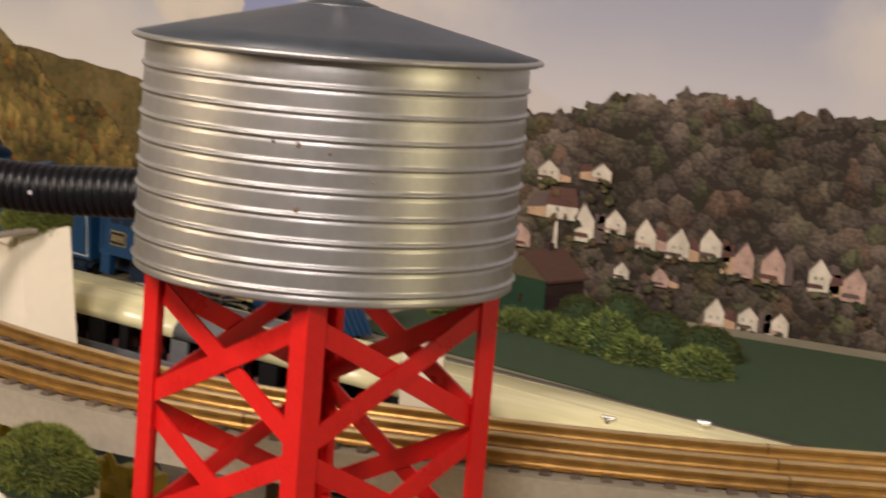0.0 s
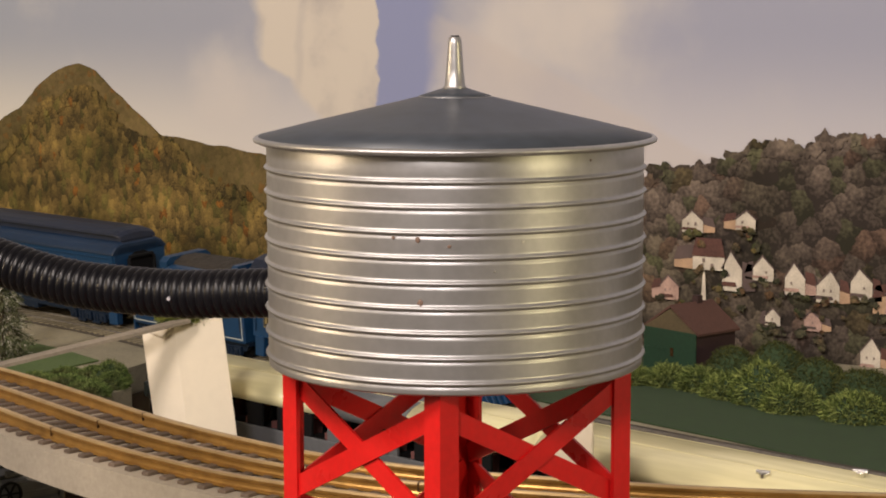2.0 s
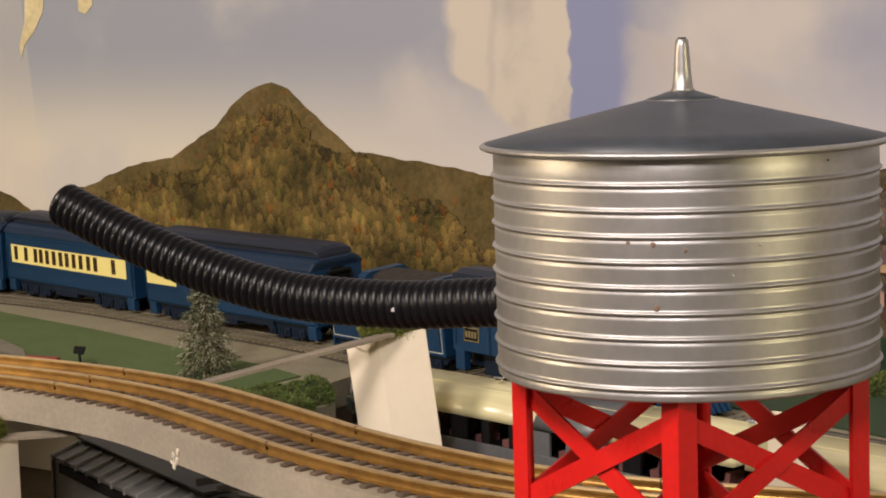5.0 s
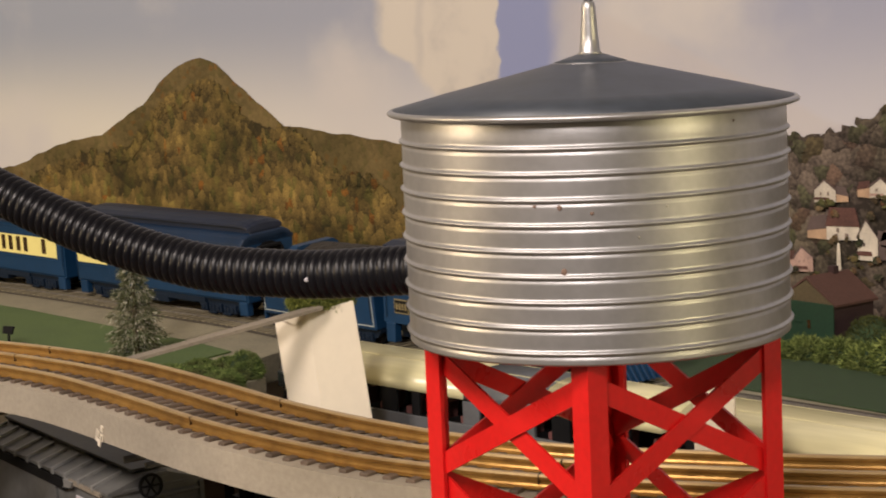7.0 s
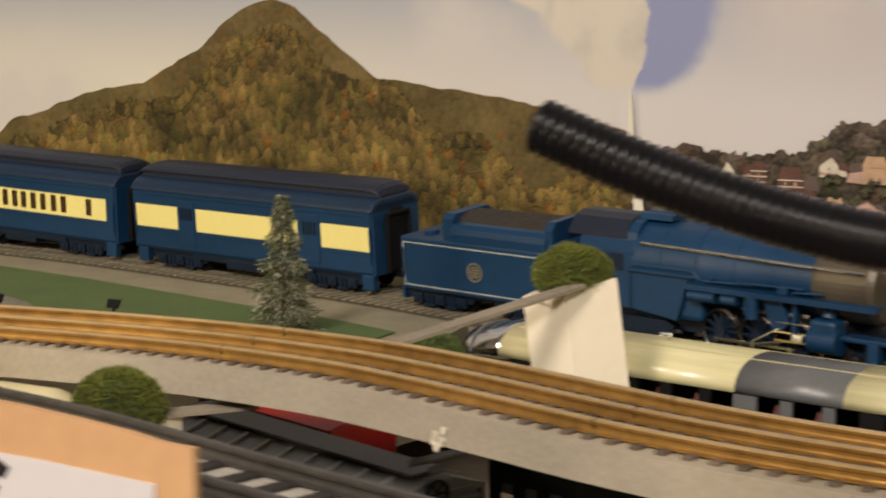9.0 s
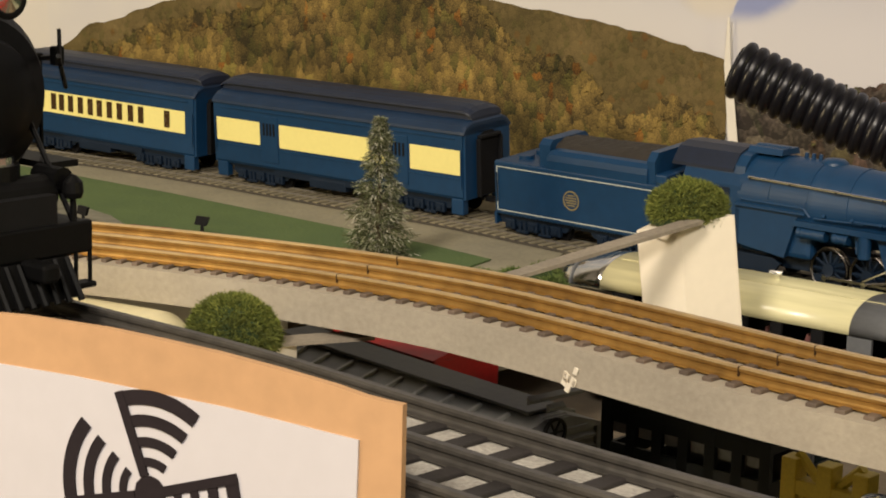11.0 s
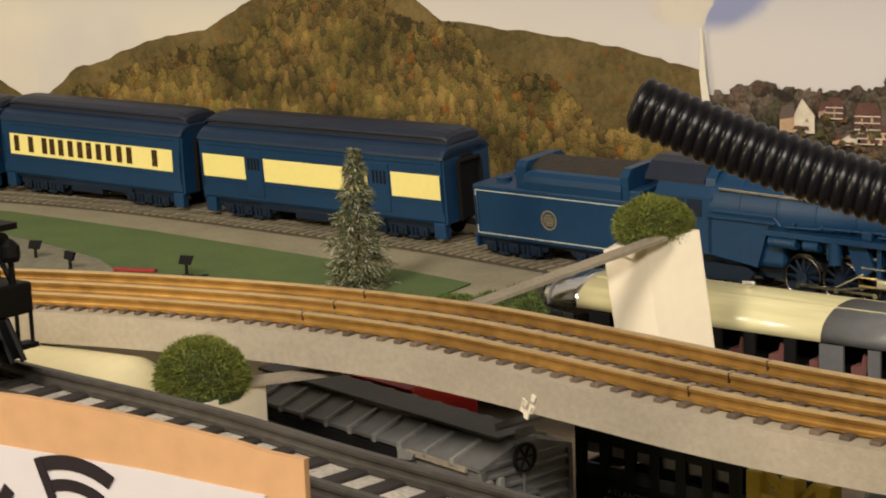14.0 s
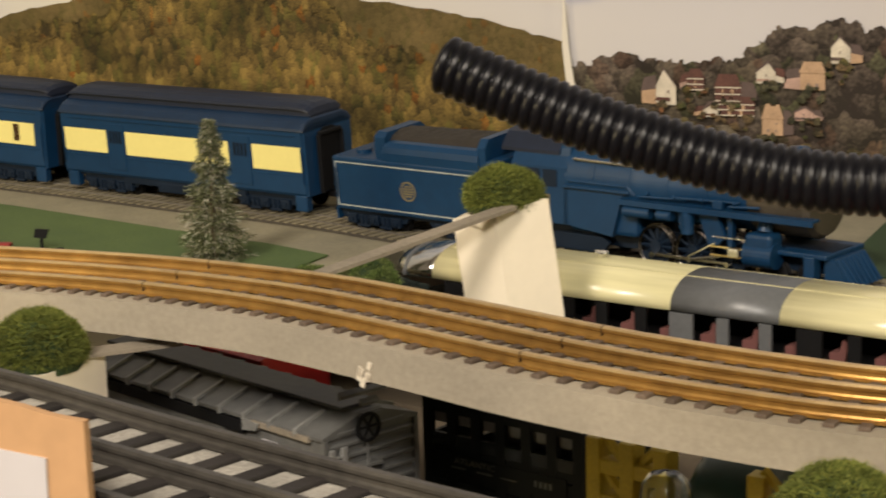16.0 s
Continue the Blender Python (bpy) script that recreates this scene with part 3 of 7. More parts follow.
def sky_material():
    m = bpy.data.materials.new("printed_sky")
    m.use_nodes = True
    n, l = m.node_tree.nodes, m.node_tree.links
    b = n["Principled BSDF"]
    b.inputs["Roughness"].default_value = 0.55
    b.inputs["Specular IOR Level"].default_value = 0.25
    co = n.new("ShaderNodeTexCoord")
    sep = n.new("ShaderNodeSeparateXYZ")
    l.new(co.outputs["Object"], sep.inputs[0])

    def span(value, a, z):
        r = n.new("ShaderNodeMapRange")
        r.interpolation_type = "SMOOTHSTEP"
        r.inputs["From Min"].default_value, r.inputs["From Max"].default_value = a, z
        l.new(value, r.inputs["Value"])
        return r.outputs["Result"]

    def mix(fac, a, c):
        x = n.new("ShaderNodeMix")
        x.data_type = "RGBA"
        l.new(fac, x.inputs["Factor"])
        for socket, v in ((x.inputs[6], a), (x.inputs[7], c)):
            if isinstance(v, tuple):
                socket.default_value = (*v, 1)
            else:
                l.new(v, socket)
        return x.outputs[2]

    haze = n.new("ShaderNodeTexNoise")
    haze.inputs["Scale"].default_value, haze.inputs["Detail"].default_value = 9, 5
    l.new(co.outputs["Object"], haze.inputs["Vector"])
    low = mix(span(sep.outputs[0], -0.62, -0.2), (0.55, 0.52, 0.45), (0.47, 0.455, 0.48))
    high = mix(span(sep.outputs[0], -0.65, -0.1), (0.250, 0.275, 0.335), (0.270, 0.285, 0.375))
    col = mix(span(sep.outputs[2], 0.185, 0.262), low, high)
    streak = mix(span(haze.outputs["Fac"], 0.46, 0.70), col, (0.46, 0.44, 0.435))

    def edge_of(rows):
        """The x of an outline at each height, from rows of (z, x)."""
        lo, hi = 0.19, 0.31
        frac = span_flat(sep.outputs[2], lo, hi)
        r = n.new("ShaderNodeValToRGB")
        e = r.color_ramp.elements
        for k, (z, x) in enumerate(rows):
            v = (x + 0.42) / 0.20
            if k < 2:
                e[k].position, e[k].color = (z - lo) / (hi - lo), (v, v, v, 1)
            else:
                e.new((z - lo) / (hi - lo)).color = (v, v, v, 1)
        l.new(frac, r.inputs["Fac"])
        return calc("MULTIPLY_ADD", r.outputs["Color"], 0.20, -0.42)

    def span_flat(value, a, z):
        r = n.new("ShaderNodeMapRange")
        r.inputs["From Min"].default_value, r.inputs["From Max"].default_value = a, z
        l.new(value, r.inputs["Value"])
        return r.outputs["Result"]

    def calc(op, a, c, d=None):
        x = n.new("ShaderNodeMath")
        x.operation = op
        for k, v in enumerate((a, c, d)):
            if isinstance(v, (int, float)):
                x.inputs[k].default_value = v
            elif v is not None:
                l.new(v, x.inputs[k])
        return x.outputs[0]

    def fuzz(scale, amount, detail=5):
        x = n.new("ShaderNodeTexNoise")
        x.inputs["Scale"].default_value, x.inputs["Detail"].default_value = scale, detail
        l.new(co.outputs["Object"], x.inputs["Vector"])
        return calc("MULTIPLY_ADD", x.outputs["Fac"], amount, -amount / 2)

    def between(left, right, soft_left, soft_right, rough):
        shifted = calc("ADD", sep.outputs[0], fuzz(70, rough))
        a = span(calc("SUBTRACT", shifted, left), -soft_left, soft_left)
        c = span(calc("SUBTRACT", right, shifted), -soft_right, soft_right)
        return calc("MULTIPLY", a, c)

    # a bright cloud edge running down to the right, and a soft haze below it
    slope = calc("ADD", calc("MULTIPLY_ADD", sep.outputs[0], -0.442, 0.1411), fuzz(40, 0.006))
    under = calc("SUBTRACT", slope, sep.outputs[2])
    right_of = span(sep.outputs[0], -0.300, -0.262)
    veil = calc("MULTIPLY", span(under, -0.003, 0.002), span(under, 0.060, 0.004))
    col = mix(calc("MULTIPLY", calc("MULTIPLY", veil, right_of), 0.55), streak, (0.43, 0.395, 0.39))
    # the blue flank of the steam plume and its white billows, either side of the joint between two sheets
    joint = edge_of([(0.198, -0.3185), (0.218, -0.3128), (0.30, -0.3128)])
    blue_right = edge_of([(0.196, -0.3080), (0.2116, -0.2888), (0.233, -0.2795), (0.262, -0.2800), (0.30, -0.2770)])
    low_end = span(sep.outputs[2], 0.194, 0.203)
    col = mix(calc("MULTIPLY", between(joint, blue_right, 0.0012, 0.0060, 0.010), low_end), col, (0.200, 0.228, 0.385))
    white_left = edge_of([(0.196, -0.3330), (0.2025, -0.3390), (0.2223, -0.3560), (0.232, -0.3640), (0.242, -0.3835), (0.275, -0.3860), (0.305, -0.379)])
    white = mix(span(fuzz(34, 1.0, 6), -0.02, 0.22), (0.485, 0.450, 0.405), (0.37, 0.345, 0.335))
    col = mix(calc("MULTIPLY", between(white_left, joint, 0.0045, 0.0012, 0.012), low_end), col, white)
    dark_fold = between(edge_of([(0.215, -0.3625), (0.245, -0.3605), (0.30, -0.356)]), edge_of([(0.215, -0.3580), (0.245, -0.3555), (0.30, -0.354)]), 0.002, 0.002, 0.008)
    col = mix(calc("MULTIPLY", calc("MULTIPLY", dark_fold, span(sep.outputs[2], 0.222, 0.235)), 0.45), col, (0.36, 0.34, 0.34))
    # the far left sheet, lapped over the next one, is a little warmer
    col = mix(calc("MULTIPLY", span(calc("MULTIPLY_ADD", sep.outputs[2], 0.10, sep.outputs[0]), -0.6685, -0.6705), 0.22), col, (0.56, 0.50, 0.40))
    l.new(col, b.inputs["Base Color"])
    return m


backdrop = single("backdrop", boxed((-1.6, BACK, 0.0), (0.75, BACK + 0.0025, 0.72)), sky_material(),
                  "printed photo backdrop with hazy sky and clouds", "backdrop", kind="structure")


def printed(name, outline, layer, material, label):
    """A flat printed shape on the backdrop sheet."""
    y = BACK - 0.00035 * layer
    bm = bmesh.new()
    f = bm.faces.new([bm.verts.new((a, y, c)) for a, c in outline])
    bmesh.ops.triangulate(bm, faces=[f])
    return part(name, bm, material, backdrop, label)


def below(name, top, low, layer, material, label):
    """A printed area under a skyline, laid as upright strips."""
    y = BACK - 0.00035 * layer
    pts = [(x, max(z, low + 0.001)) for x, z in top]
    verts = [(x, y, low) for x, z in pts] + [(x, y, z) for x, z in pts]
    k = len(pts)
    ob = new(name, raw(name, verts, [(i, i + 1, k + i + 1, k + i) for i in range(k - 1)], material))
    ob.parent = backdrop
    ob["label"] = label
    return ob


def ragged(outline, rough, step=0.003, seed=1):
    rnd, out = random.Random(seed), []
    for (a, b), (c, d) in zip(outline, outline[1:]):
        k = max(1, int(math.hypot(c - a, d - b) / step))
        for i in range(k):
            u = i / k
            out.append((a + (c - a) * u, b + (d - b) * u + rnd.uniform(-rough, rough)))
    out.append(outline[-1])
    return out


def height(outline, x):
    for (a, b), (c, d) in zip(outline, outline[1:]):
        if a <= x <= c:
            return b + (d - b) * (x - a) / max(c - a, 1e-6)
    return -1


def dabs(name, spots, layer, material, label, size, seed, tall=1.0):
    """Printed ragged clumps at the given spots."""
    rnd = random.Random(seed)
    verts, faces = [], []
    for i, (x, z) in enumerate(spots):
        r, k0, k = size * rnd.uniform(0.5, 1.3), len(verts), 11
        y = BACK - 0.00035 * layer - 0.0003 * i / len(spots)
        for j in range(k):
            a, q = 2 * math.pi * j / k, r * rnd.uniform(0.55, 1.2)
            verts.append((x + q * math.cos(a), y, z + q * tall * math.sin(a)))
        faces.append(tuple(range(k0, k0 + k)))
    ob = new(name, raw(name, verts, faces, material))
    ob.parent = backdrop
    return tagged(ob, label, kind="stuff")


ridge = [(-0.700, 0.147), (-0.677, 0.164), (-0.6613, 0.176), (-0.643, 0.1795), (-0.628, 0.186), (-0.603, 0.193), (-0.580, 0.196), (-0.5655, 0.204), (-0.5435, 0.2148), (-0.5347, 0.2245),
         (-0.518, 0.2345), (-0.5033, 0.2384), (-0.4915, 0.234), (-0.470, 0.2175), (-0.4475, 0.2010), (-0.432, 0.1998), (-0.4135, 0.1972), (-0.391, 0.1946), (-0.355, 0.1886), (-0.3185, 0.179)]
west_ridge = [(-1.2, 0.16), (-1.0, 0.20), (-0.85, 0.195), (-0.76, 0.183), (-0.718, 0.171), (-0.699, 0.162), (-0.68, 0.150)]
below("printed_mountain", ragged(ridge, 0.0006, 0.004), 0.09, 1, M["upland"], "printed wooded mountain in autumn colours")
below("printed_mountain", ragged(west_ridge, 0.0006, 0.004, 2), 0.09, 1, M["upland"], "printed wooded mountain in autumn colours")
woods_top = []
for i in range(120):
    x = -0.695 + 0.378 * i / 119
    woods_top.append((x, max(0.095, height(ridge, x) - 0.014 - 0.016 * min(1, max(0, (x + 0.44) / 0.06)) - 0.022 * noise.noise(Vector((x * 26, 3, 0))))))
below("printed_woods", ragged(woods_top, 0.0012, 0.0015, 9), 0.09, 2, M["autumn"], "printed autumn trees in olive, yellow and orange")
rnd = random.Random(4)
dabs("printed_treetops", [(x, z + rnd.uniform(-0.003, 0.0018)) for x, z in woods_top for _ in range(3)], 3, M["autumn"], "printed autumn trees in olive, yellow and orange", 0.0026, 4, 1.3)

hill = [(-0.3155, 0.168), (-0.294, 0.173), (-0.272, 0.171), (-0.245, 0.172), (-0.231, 0.177), (-0.223, 0.186), (-0.209, 0.186), (-0.197, 0.190),
        (-0.188, 0.184), (-0.175, 0.186), (-0.159, 0.197), (-0.148, 0.195), (-0.128, 0.201), (-0.115, 0.209), (-0.102, 0.209), (-0.094, 0.207),
        (-0.074, 0.2135), (-0.054, 0.211), (-0.044, 0.206), (-0.030, 0.209), (0.02, 0.212), (0.10, 0.20), (0.25, 0.215), (0.40, 0.20)]
below("printed_hill", ragged(hill, 0.0012, 0.003, 6), 0.09, 1, M["woods"], "printed wooded hillside above a small town")
rnd = random.Random(7)
dabs("printed_treetops", [(a + (c - a) * u, b + (d - b) * u - rnd.uniform(0.0005, 0.004)) for (a, b), (c, d) in zip(hill, hill[1:]) for u in (0.0, 0.2, 0.4, 0.6, 0.8)],
     2, M["woods"], "printed dark brown treetops", 0.0040, 7, 1.1)

# printed houses, each a gabled front with a roof and windows: kind, left, bottom, right, top
HOUSES = [("w", -0.2774, 0.1534, -0.2684, 0.1691), ("r", -0.2635, 0.1599, -0.2559, 0.1693), ("r", -0.251, 0.1554, -0.2398, 0.1672),
          ("w", -0.233, 0.1635, -0.2248, 0.1727), ("t", -0.2143, 0.1611, -0.2037, 0.1731), ("w", -0.2014, 0.1724, -0.1933, 0.1838),
          ("t", -0.2304, 0.1414, -0.2215, 0.1549), ("p", -0.2166, 0.1479, -0.2083, 0.1541), ("r", -0.2497, 0.1493, -0.2337, 0.1577),
          ("w", -0.256, 0.1486, -0.2485, 0.1542), ("w", -0.1287, 0.1421, -0.1194, 0.1600), ("w", -0.1142, 0.1477, -0.1045, 0.1589),
          ("w", -0.0992, 0.1424, -0.0899, 0.1569), ("w", -0.0846, 0.14, -0.0742, 0.1545), ("w", -0.0693, 0.1419, -0.0596, 0.1562),
          ("p", -0.0536, 0.1365, -0.0445, 0.1524), ("p", -0.0411, 0.1357, -0.0307, 0.1521), ("h", -0.1431, 0.1507, -0.1278, 0.1652),
          ("w", -0.1485, 0.1673, -0.1384, 0.1774), ("w", -0.1227, 0.1696, -0.1134, 0.1786), ("p", -0.1588, 0.1358, -0.1498, 0.1473),
          ("w", -0.0641, 0.1114, -0.0553, 0.1264), ("w", -0.0491, 0.1136, -0.0401, 0.1247), ("w", -0.0341, 0.1133, -0.0265, 0.1242),
          ("w", -0.0200, 0.1350, -0.0110, 0.1500), ("p", -0.0050, 0.1330, 0.0050, 0.1480), ("p", -0.0900, 0.1270, -0.0820, 0.1360),
          ("w", -0.1080, 0.1280, -0.1010, 0.1360)]
FRONT = dict(w="print_white", r="print_red", t="print_tan", p="print_pink", h="print_white")
rnd = random.Random(31)


def on_sheet(name, outline, material, parent, layer):
    bm = bmesh.new()
    f = bm.faces.new([bm.verts.new((x, BACK - 0.00035 * layer, z)) for x, z in outline])
    bmesh.ops.triangulate(bm, faces=[f])
    return part(name, bm, material, parent)


base_shrubs = []
for i, (k, a, b, c, d) in enumerate(HOUSES):
    w, skew = c - a, rnd.uniform(-0.12, 0.12) * (c - a)
    mid, eave = (a + c) / 2 + skew, b + (d - b) * (rnd.uniform(0.48, 0.62) if k != "h" else 0.42)
    wall = [(a, b), (c, b + rnd.uniform(-0.0006, 0.0006)), (c, eave), (mid, d - 0.0004), (a, eave + rnd.uniform(-0.0006, 0.0006))] if k in "wp" else [(a, b), (c, b), (c, eave), (a, eave)]
    house = printed("printed_house", wall, 5, M[FRONT[k]], "printed house front on the backdrop")
    side, t = rnd.choice((-1, 1)), 0.00045
    # a lower wing with a sloping roof, seen past the gable
    x0 = c if side > 0 else a
    x1, wz, wt = x0 + side * w * rnd.uniform(0.35, 0.75), b + (eave - b) * rnd.uniform(0.1, 0.4), b + (eave - b) * rnd.uniform(0.75, 1.0)
    on_sheet("printed_wing", [(x0, b), (x1, b + 0.0005), (x1, wt - 0.001), (x0, wt)], M[rnd.choice(("print_white", "print_tan", "print_pink", "print_dark"))], house, 4)
    on_sheet("printed_roof", [(x0, wt - 0.0004), (x1 + side * t, wt - 0.0016), (x1 - side * w * 0.12, wt + (d - eave) * 0.55), (x0, wt + (d - eave) * 0.7)],
             M[rnd.choice(("print_dark", "print_dark", "print_red"))], house, 4.4)
    roof = [(a - t, eave - t), (a - t, eave + t), (mid, d + t), (c + t, eave + t), (c + t, eave - t), (mid, d - t)]
    if k in "rth":
        roof = [(a - t, eave), (c + t, eave), (c - 0.0016, d), (a + 0.0016, d)]
    on_sheet("printed_roof", roof, M["print_dark" if k in "wp" else "print_red" if k != "t" else "print_tan"], house, 6)
    for u in ((0.32, 0.66) if w > 0.0085 else (0.5,)):
        for v in (0.30, 0.72):
            if rnd.random() < 0.25:
                continue
            x, z, q = a + w * (u + rnd.uniform(-0.04, 0.04)), b + (eave - b) * v, w * rnd.uniform(0.035, 0.055)
            on_sheet("printed_window", [(x - q, z - q * 1.5), (x + q, z - q * 1.5), (x + q, z + q * 1.5), (x - q, z + q * 1.5)], M["print_pane" if k != "r" else "print_tan"], house, 6)
    if k in "wp":
        on_sheet("printed_porch", [(a - t, b + (eave - b) * 0.22), (c - w * 0.25, b + (eave - b) * 0.20), (c - w * 0.3, b + (eave - b) * 0.40), (a + t, b + (eave - b) * 0.42)],
                 M[rnd.choice(("print_dark", "print_red", "print_pink"))], house, 6.3)
    if k in "r":
        for v in (0.05, 0.52, 0.98):
            z = b + (eave - b) * v
            on_sheet("printed_trim", [(a, z - 0.00025), (c, z - 0.00025), (c, z + 0.00025), (a, z + 0.00025)], M["print_white"], house, 6.3)
    base_shrubs += [(a - 0.002 + (w + 0.004) * rnd.random(), b + rnd.uniform(-0.0022, 0.0012)) for _ in range(5)]
    base_shrubs += [(a - 0.003 + (w + 0.006) * rnd.random(), b - rnd.uniform(0.002, 0.008)) for _ in range(3)]
dabs("printed_shrubs", base_shrubs, 7.2, M["woods_green"], "printed dull green shrubs between houses", 0.0019, 8, 0.9)
steeple = printed("printed_steeple", [(-0.1388, 0.1345), (-0.1362, 0.1345), (-0.1368, 0.148), (-0.1374, 0.153), (-0.1381, 0.148)], 6, M["print_white"],
                  "printed white church steeple")
# the white edge where two sheets of the backdrop meet
single("backdrop_joint", prism(bmesh.new(), [(-0.3192, 0.1985), (-0.3184, 0.1985), (-0.3168, 0.178), (-0.3140, 0.160), (-0.3108, 0.1365), (-0.3108, 0.1137), (-0.3148, 0.1137), (-0.3160, 0.1416), (-0.3198, 0.1785)],
                               BACK - 0.0034, BACK - 0.0028, "y"),
       M["joint_paper"], "white torn paper edge between two backdrop sheets", "paper strip", kind="structure")
for tear in ([(-0.694, 0.300), (-0.676, 0.300), (-0.680, 0.281), (-0.688, 0.270), (-0.697, 0.262), (-0.7005, 0.254), (-0.7015, 0.262), (-0.696, 0.276)],
             [(-0.650, 0.300), (-0.636, 0.300), (-0.638, 0.284), (-0.644, 0.279), (-0.6495, 0.281)]):
    printed("torn_patch", tear, 1, M["print_cream"], "torn cream patch where the print has come away")
# ---- water tower ----
def water_tower():
    t = thing("water_tower", "toy water tower with ribbed tin tank on red legs", "water tower")
    r, ribs = 0.0384, [0.23747 - 0.00474 * i for i in range(9)]
    prof = [(0.0, 0.1972), (r - 0.0006, 0.1972), (r - 0.0005, 0.1972), (r, 0.19755), (r, 0.1977)]
    for z in reversed(ribs):
        prof += [(r, z - 0.00170), (r, z - 0.00140), (r, z - 0.00110), (r - 0.00012, z - 0.00080), (r - 0.00020, z - 0.00050), (r - 0.00012, z - 0.00034), (r + 0.0004, z - 0.00022), (r + 0.00058, z + 0.00004), (r + 0.00042, z + 0.00030), (r + 0.0001, z + 0.00046), (r, z + 0.0007), (r, z + 0.0010), (r, z + 0.0013)]
    prof += [(r, 0.2414), (r - 0.0003, 0.2422), (r - 0.0003, 0.2426), (0.0, 0.2426)]
    tank = part("tank", lathe(bmesh.new(), prof, 128), M["tin"], t, "silver tin tank with nine pressed ribs", smooth=True)
    part("seam", boxed((-0.0004, -0.0002, 0.1975), (0.0004, 0.0004, 0.2422)), M["tin"], tank,
         m=Matrix.Rotation(radians(-122), 4, "Z") @ Matrix.Translation((0, -r - 0.0003, 0)))
    rnd = random.Random(11)
    for x, y, z, s, kind in ((0.0182, -0.0336, 0.2256, 0.00042, "rust"), (0.0252, -0.0289, 0.2208, 0.00028, "bolt"), (0.0134, -0.0359, 0.2150, 0.0007, "rust"),
                             (0.0290, -0.0250, 0.2262, 0.00030, "bolt"), (0.0365, -0.0119, 0.2408, 0.0003, "rust"), (0.0130, -0.0362, 0.2268, 0.0006, "rust"),
                             (0.0085, -0.0375, 0.2270, 0.0004, "rust")):
        a = math.atan2(y, x)
        bm = bmesh.new()
        bmesh.ops.create_icosphere(bm, subdivisions=1, radius=s)
        for v in bm.verts:
            v.co = Vector((v.co.x * 0.25, v.co.y * rnd.uniform(0.7, 1.3), v.co.z * rnd.uniform(0.7, 1.2)))
        part("spot", bm, M[kind], tank, "small rust or chip mark", m=Matrix.Rotation(a, 4, "Z") @ Matrix.Translation((r + 0.0001, 0, z)))
    part("rim", lathe(bmesh.new(), [(0.0383, 0.2425), (0.0402, 0.2424), (0.0409, 0.2427), (0.0411, 0.2431), (0.0407, 0.2436), (0.0385, 0.2439)], 128, ring_only=True),
         M["tin"], t, "rolled silver rim", smooth=True)
    part("roof", lathe(bmesh.new(), [(0.0402, 0.2433), (0.0404, 0.2436), (0.0300, 0.2462), (0.0180, 0.2490), (0.0066, 0.2517), (0.0, 0.2523)], 96),
         M["slate"], t, "slate grey cone roof", smooth=True)
    cap = part("cap", lathe(bmesh.new(), [(0.0, 0.2512), (0.0072, 0.2512), (0.0073, 0.2517), (0.0050, 0.2524), (0.0028, 0.2531), (0.0, 0.2533)], 48), M["slate"], t,
               "round cap with bright edge", smooth=True)
    part("cap_edge", lathe(bmesh.new(), [(0.0069, 0.2510), (0.0074, 0.2511), (0.00745, 0.2515), (0.0070, 0.2518)], 48, ring_only=True), M["tin"], cap, smooth=True)
    part("finial", lathe(bmesh.new(), [(0.0, 0.2530), (0.0027, 0.2530), (0.0021, 0.2537), (0.00175, 0.2570), (0.0014, 0.2622), (0.00125, 0.2634), (0.0008, 0.2636), (0.0, 0.2636)], 24),
         M["tin"], t, "tapered silver finial", smooth=True)
    # a solid disc: the shade of the opening is its black colour
    part("finial_mouth", rodded((0, 0, 0.2634), (0, 0, 0.2638), 0.00085, seg=14), M["gap"], t, "dark open tip of the finial")
    part("grommet", lathe(bmesh.new(), [(0.0, 0.1965), (0.0052, 0.1965), (0.0052, 0.1974), (0.0, 0.1974)], 20), M["bolt"], t)
    # four angle legs at the corners of a square, one towards the viewer
    corner, w, th, turn = 0.0362, 0.0047, 0.0009, -64.5
    leg = None
    for k in range(4):
        m = Matrix.Rotation(radians(turn + 90 * k), 4, "Z") @ Matrix.Translation((corner, 0, 0)) @ Matrix.Rotation(radians(135), 4, "Z")
        if leg is None:
            bm = bmesh.new()
            prism(bm, [(0, 0), (w, 0), (w, th), (th, th), (th, w), (0, w)], 0.0, 0.1972, "z")
            bmesh.ops.rotate(bm, verts=bm.verts, cent=(0, 0, 0), matrix=Matrix.Rotation(0, 3, "Z"))
            leg = part("leg", bm, M["red"], t, m=m)
        else:
            share(leg, t, m)
        for z in (0.1968,):
            part("bolt", rodded((corner - 0.0045, 0, z - 0.0006), (corner - 0.0045, 0, z + 0.0006), 0.0008), M["bolt"], t, m=Matrix.Rotation(radians(turn + 90 * k), 4, "Z"))
    side = corner * math.sqrt(2)
    tier = 0.0262
    brace = {}
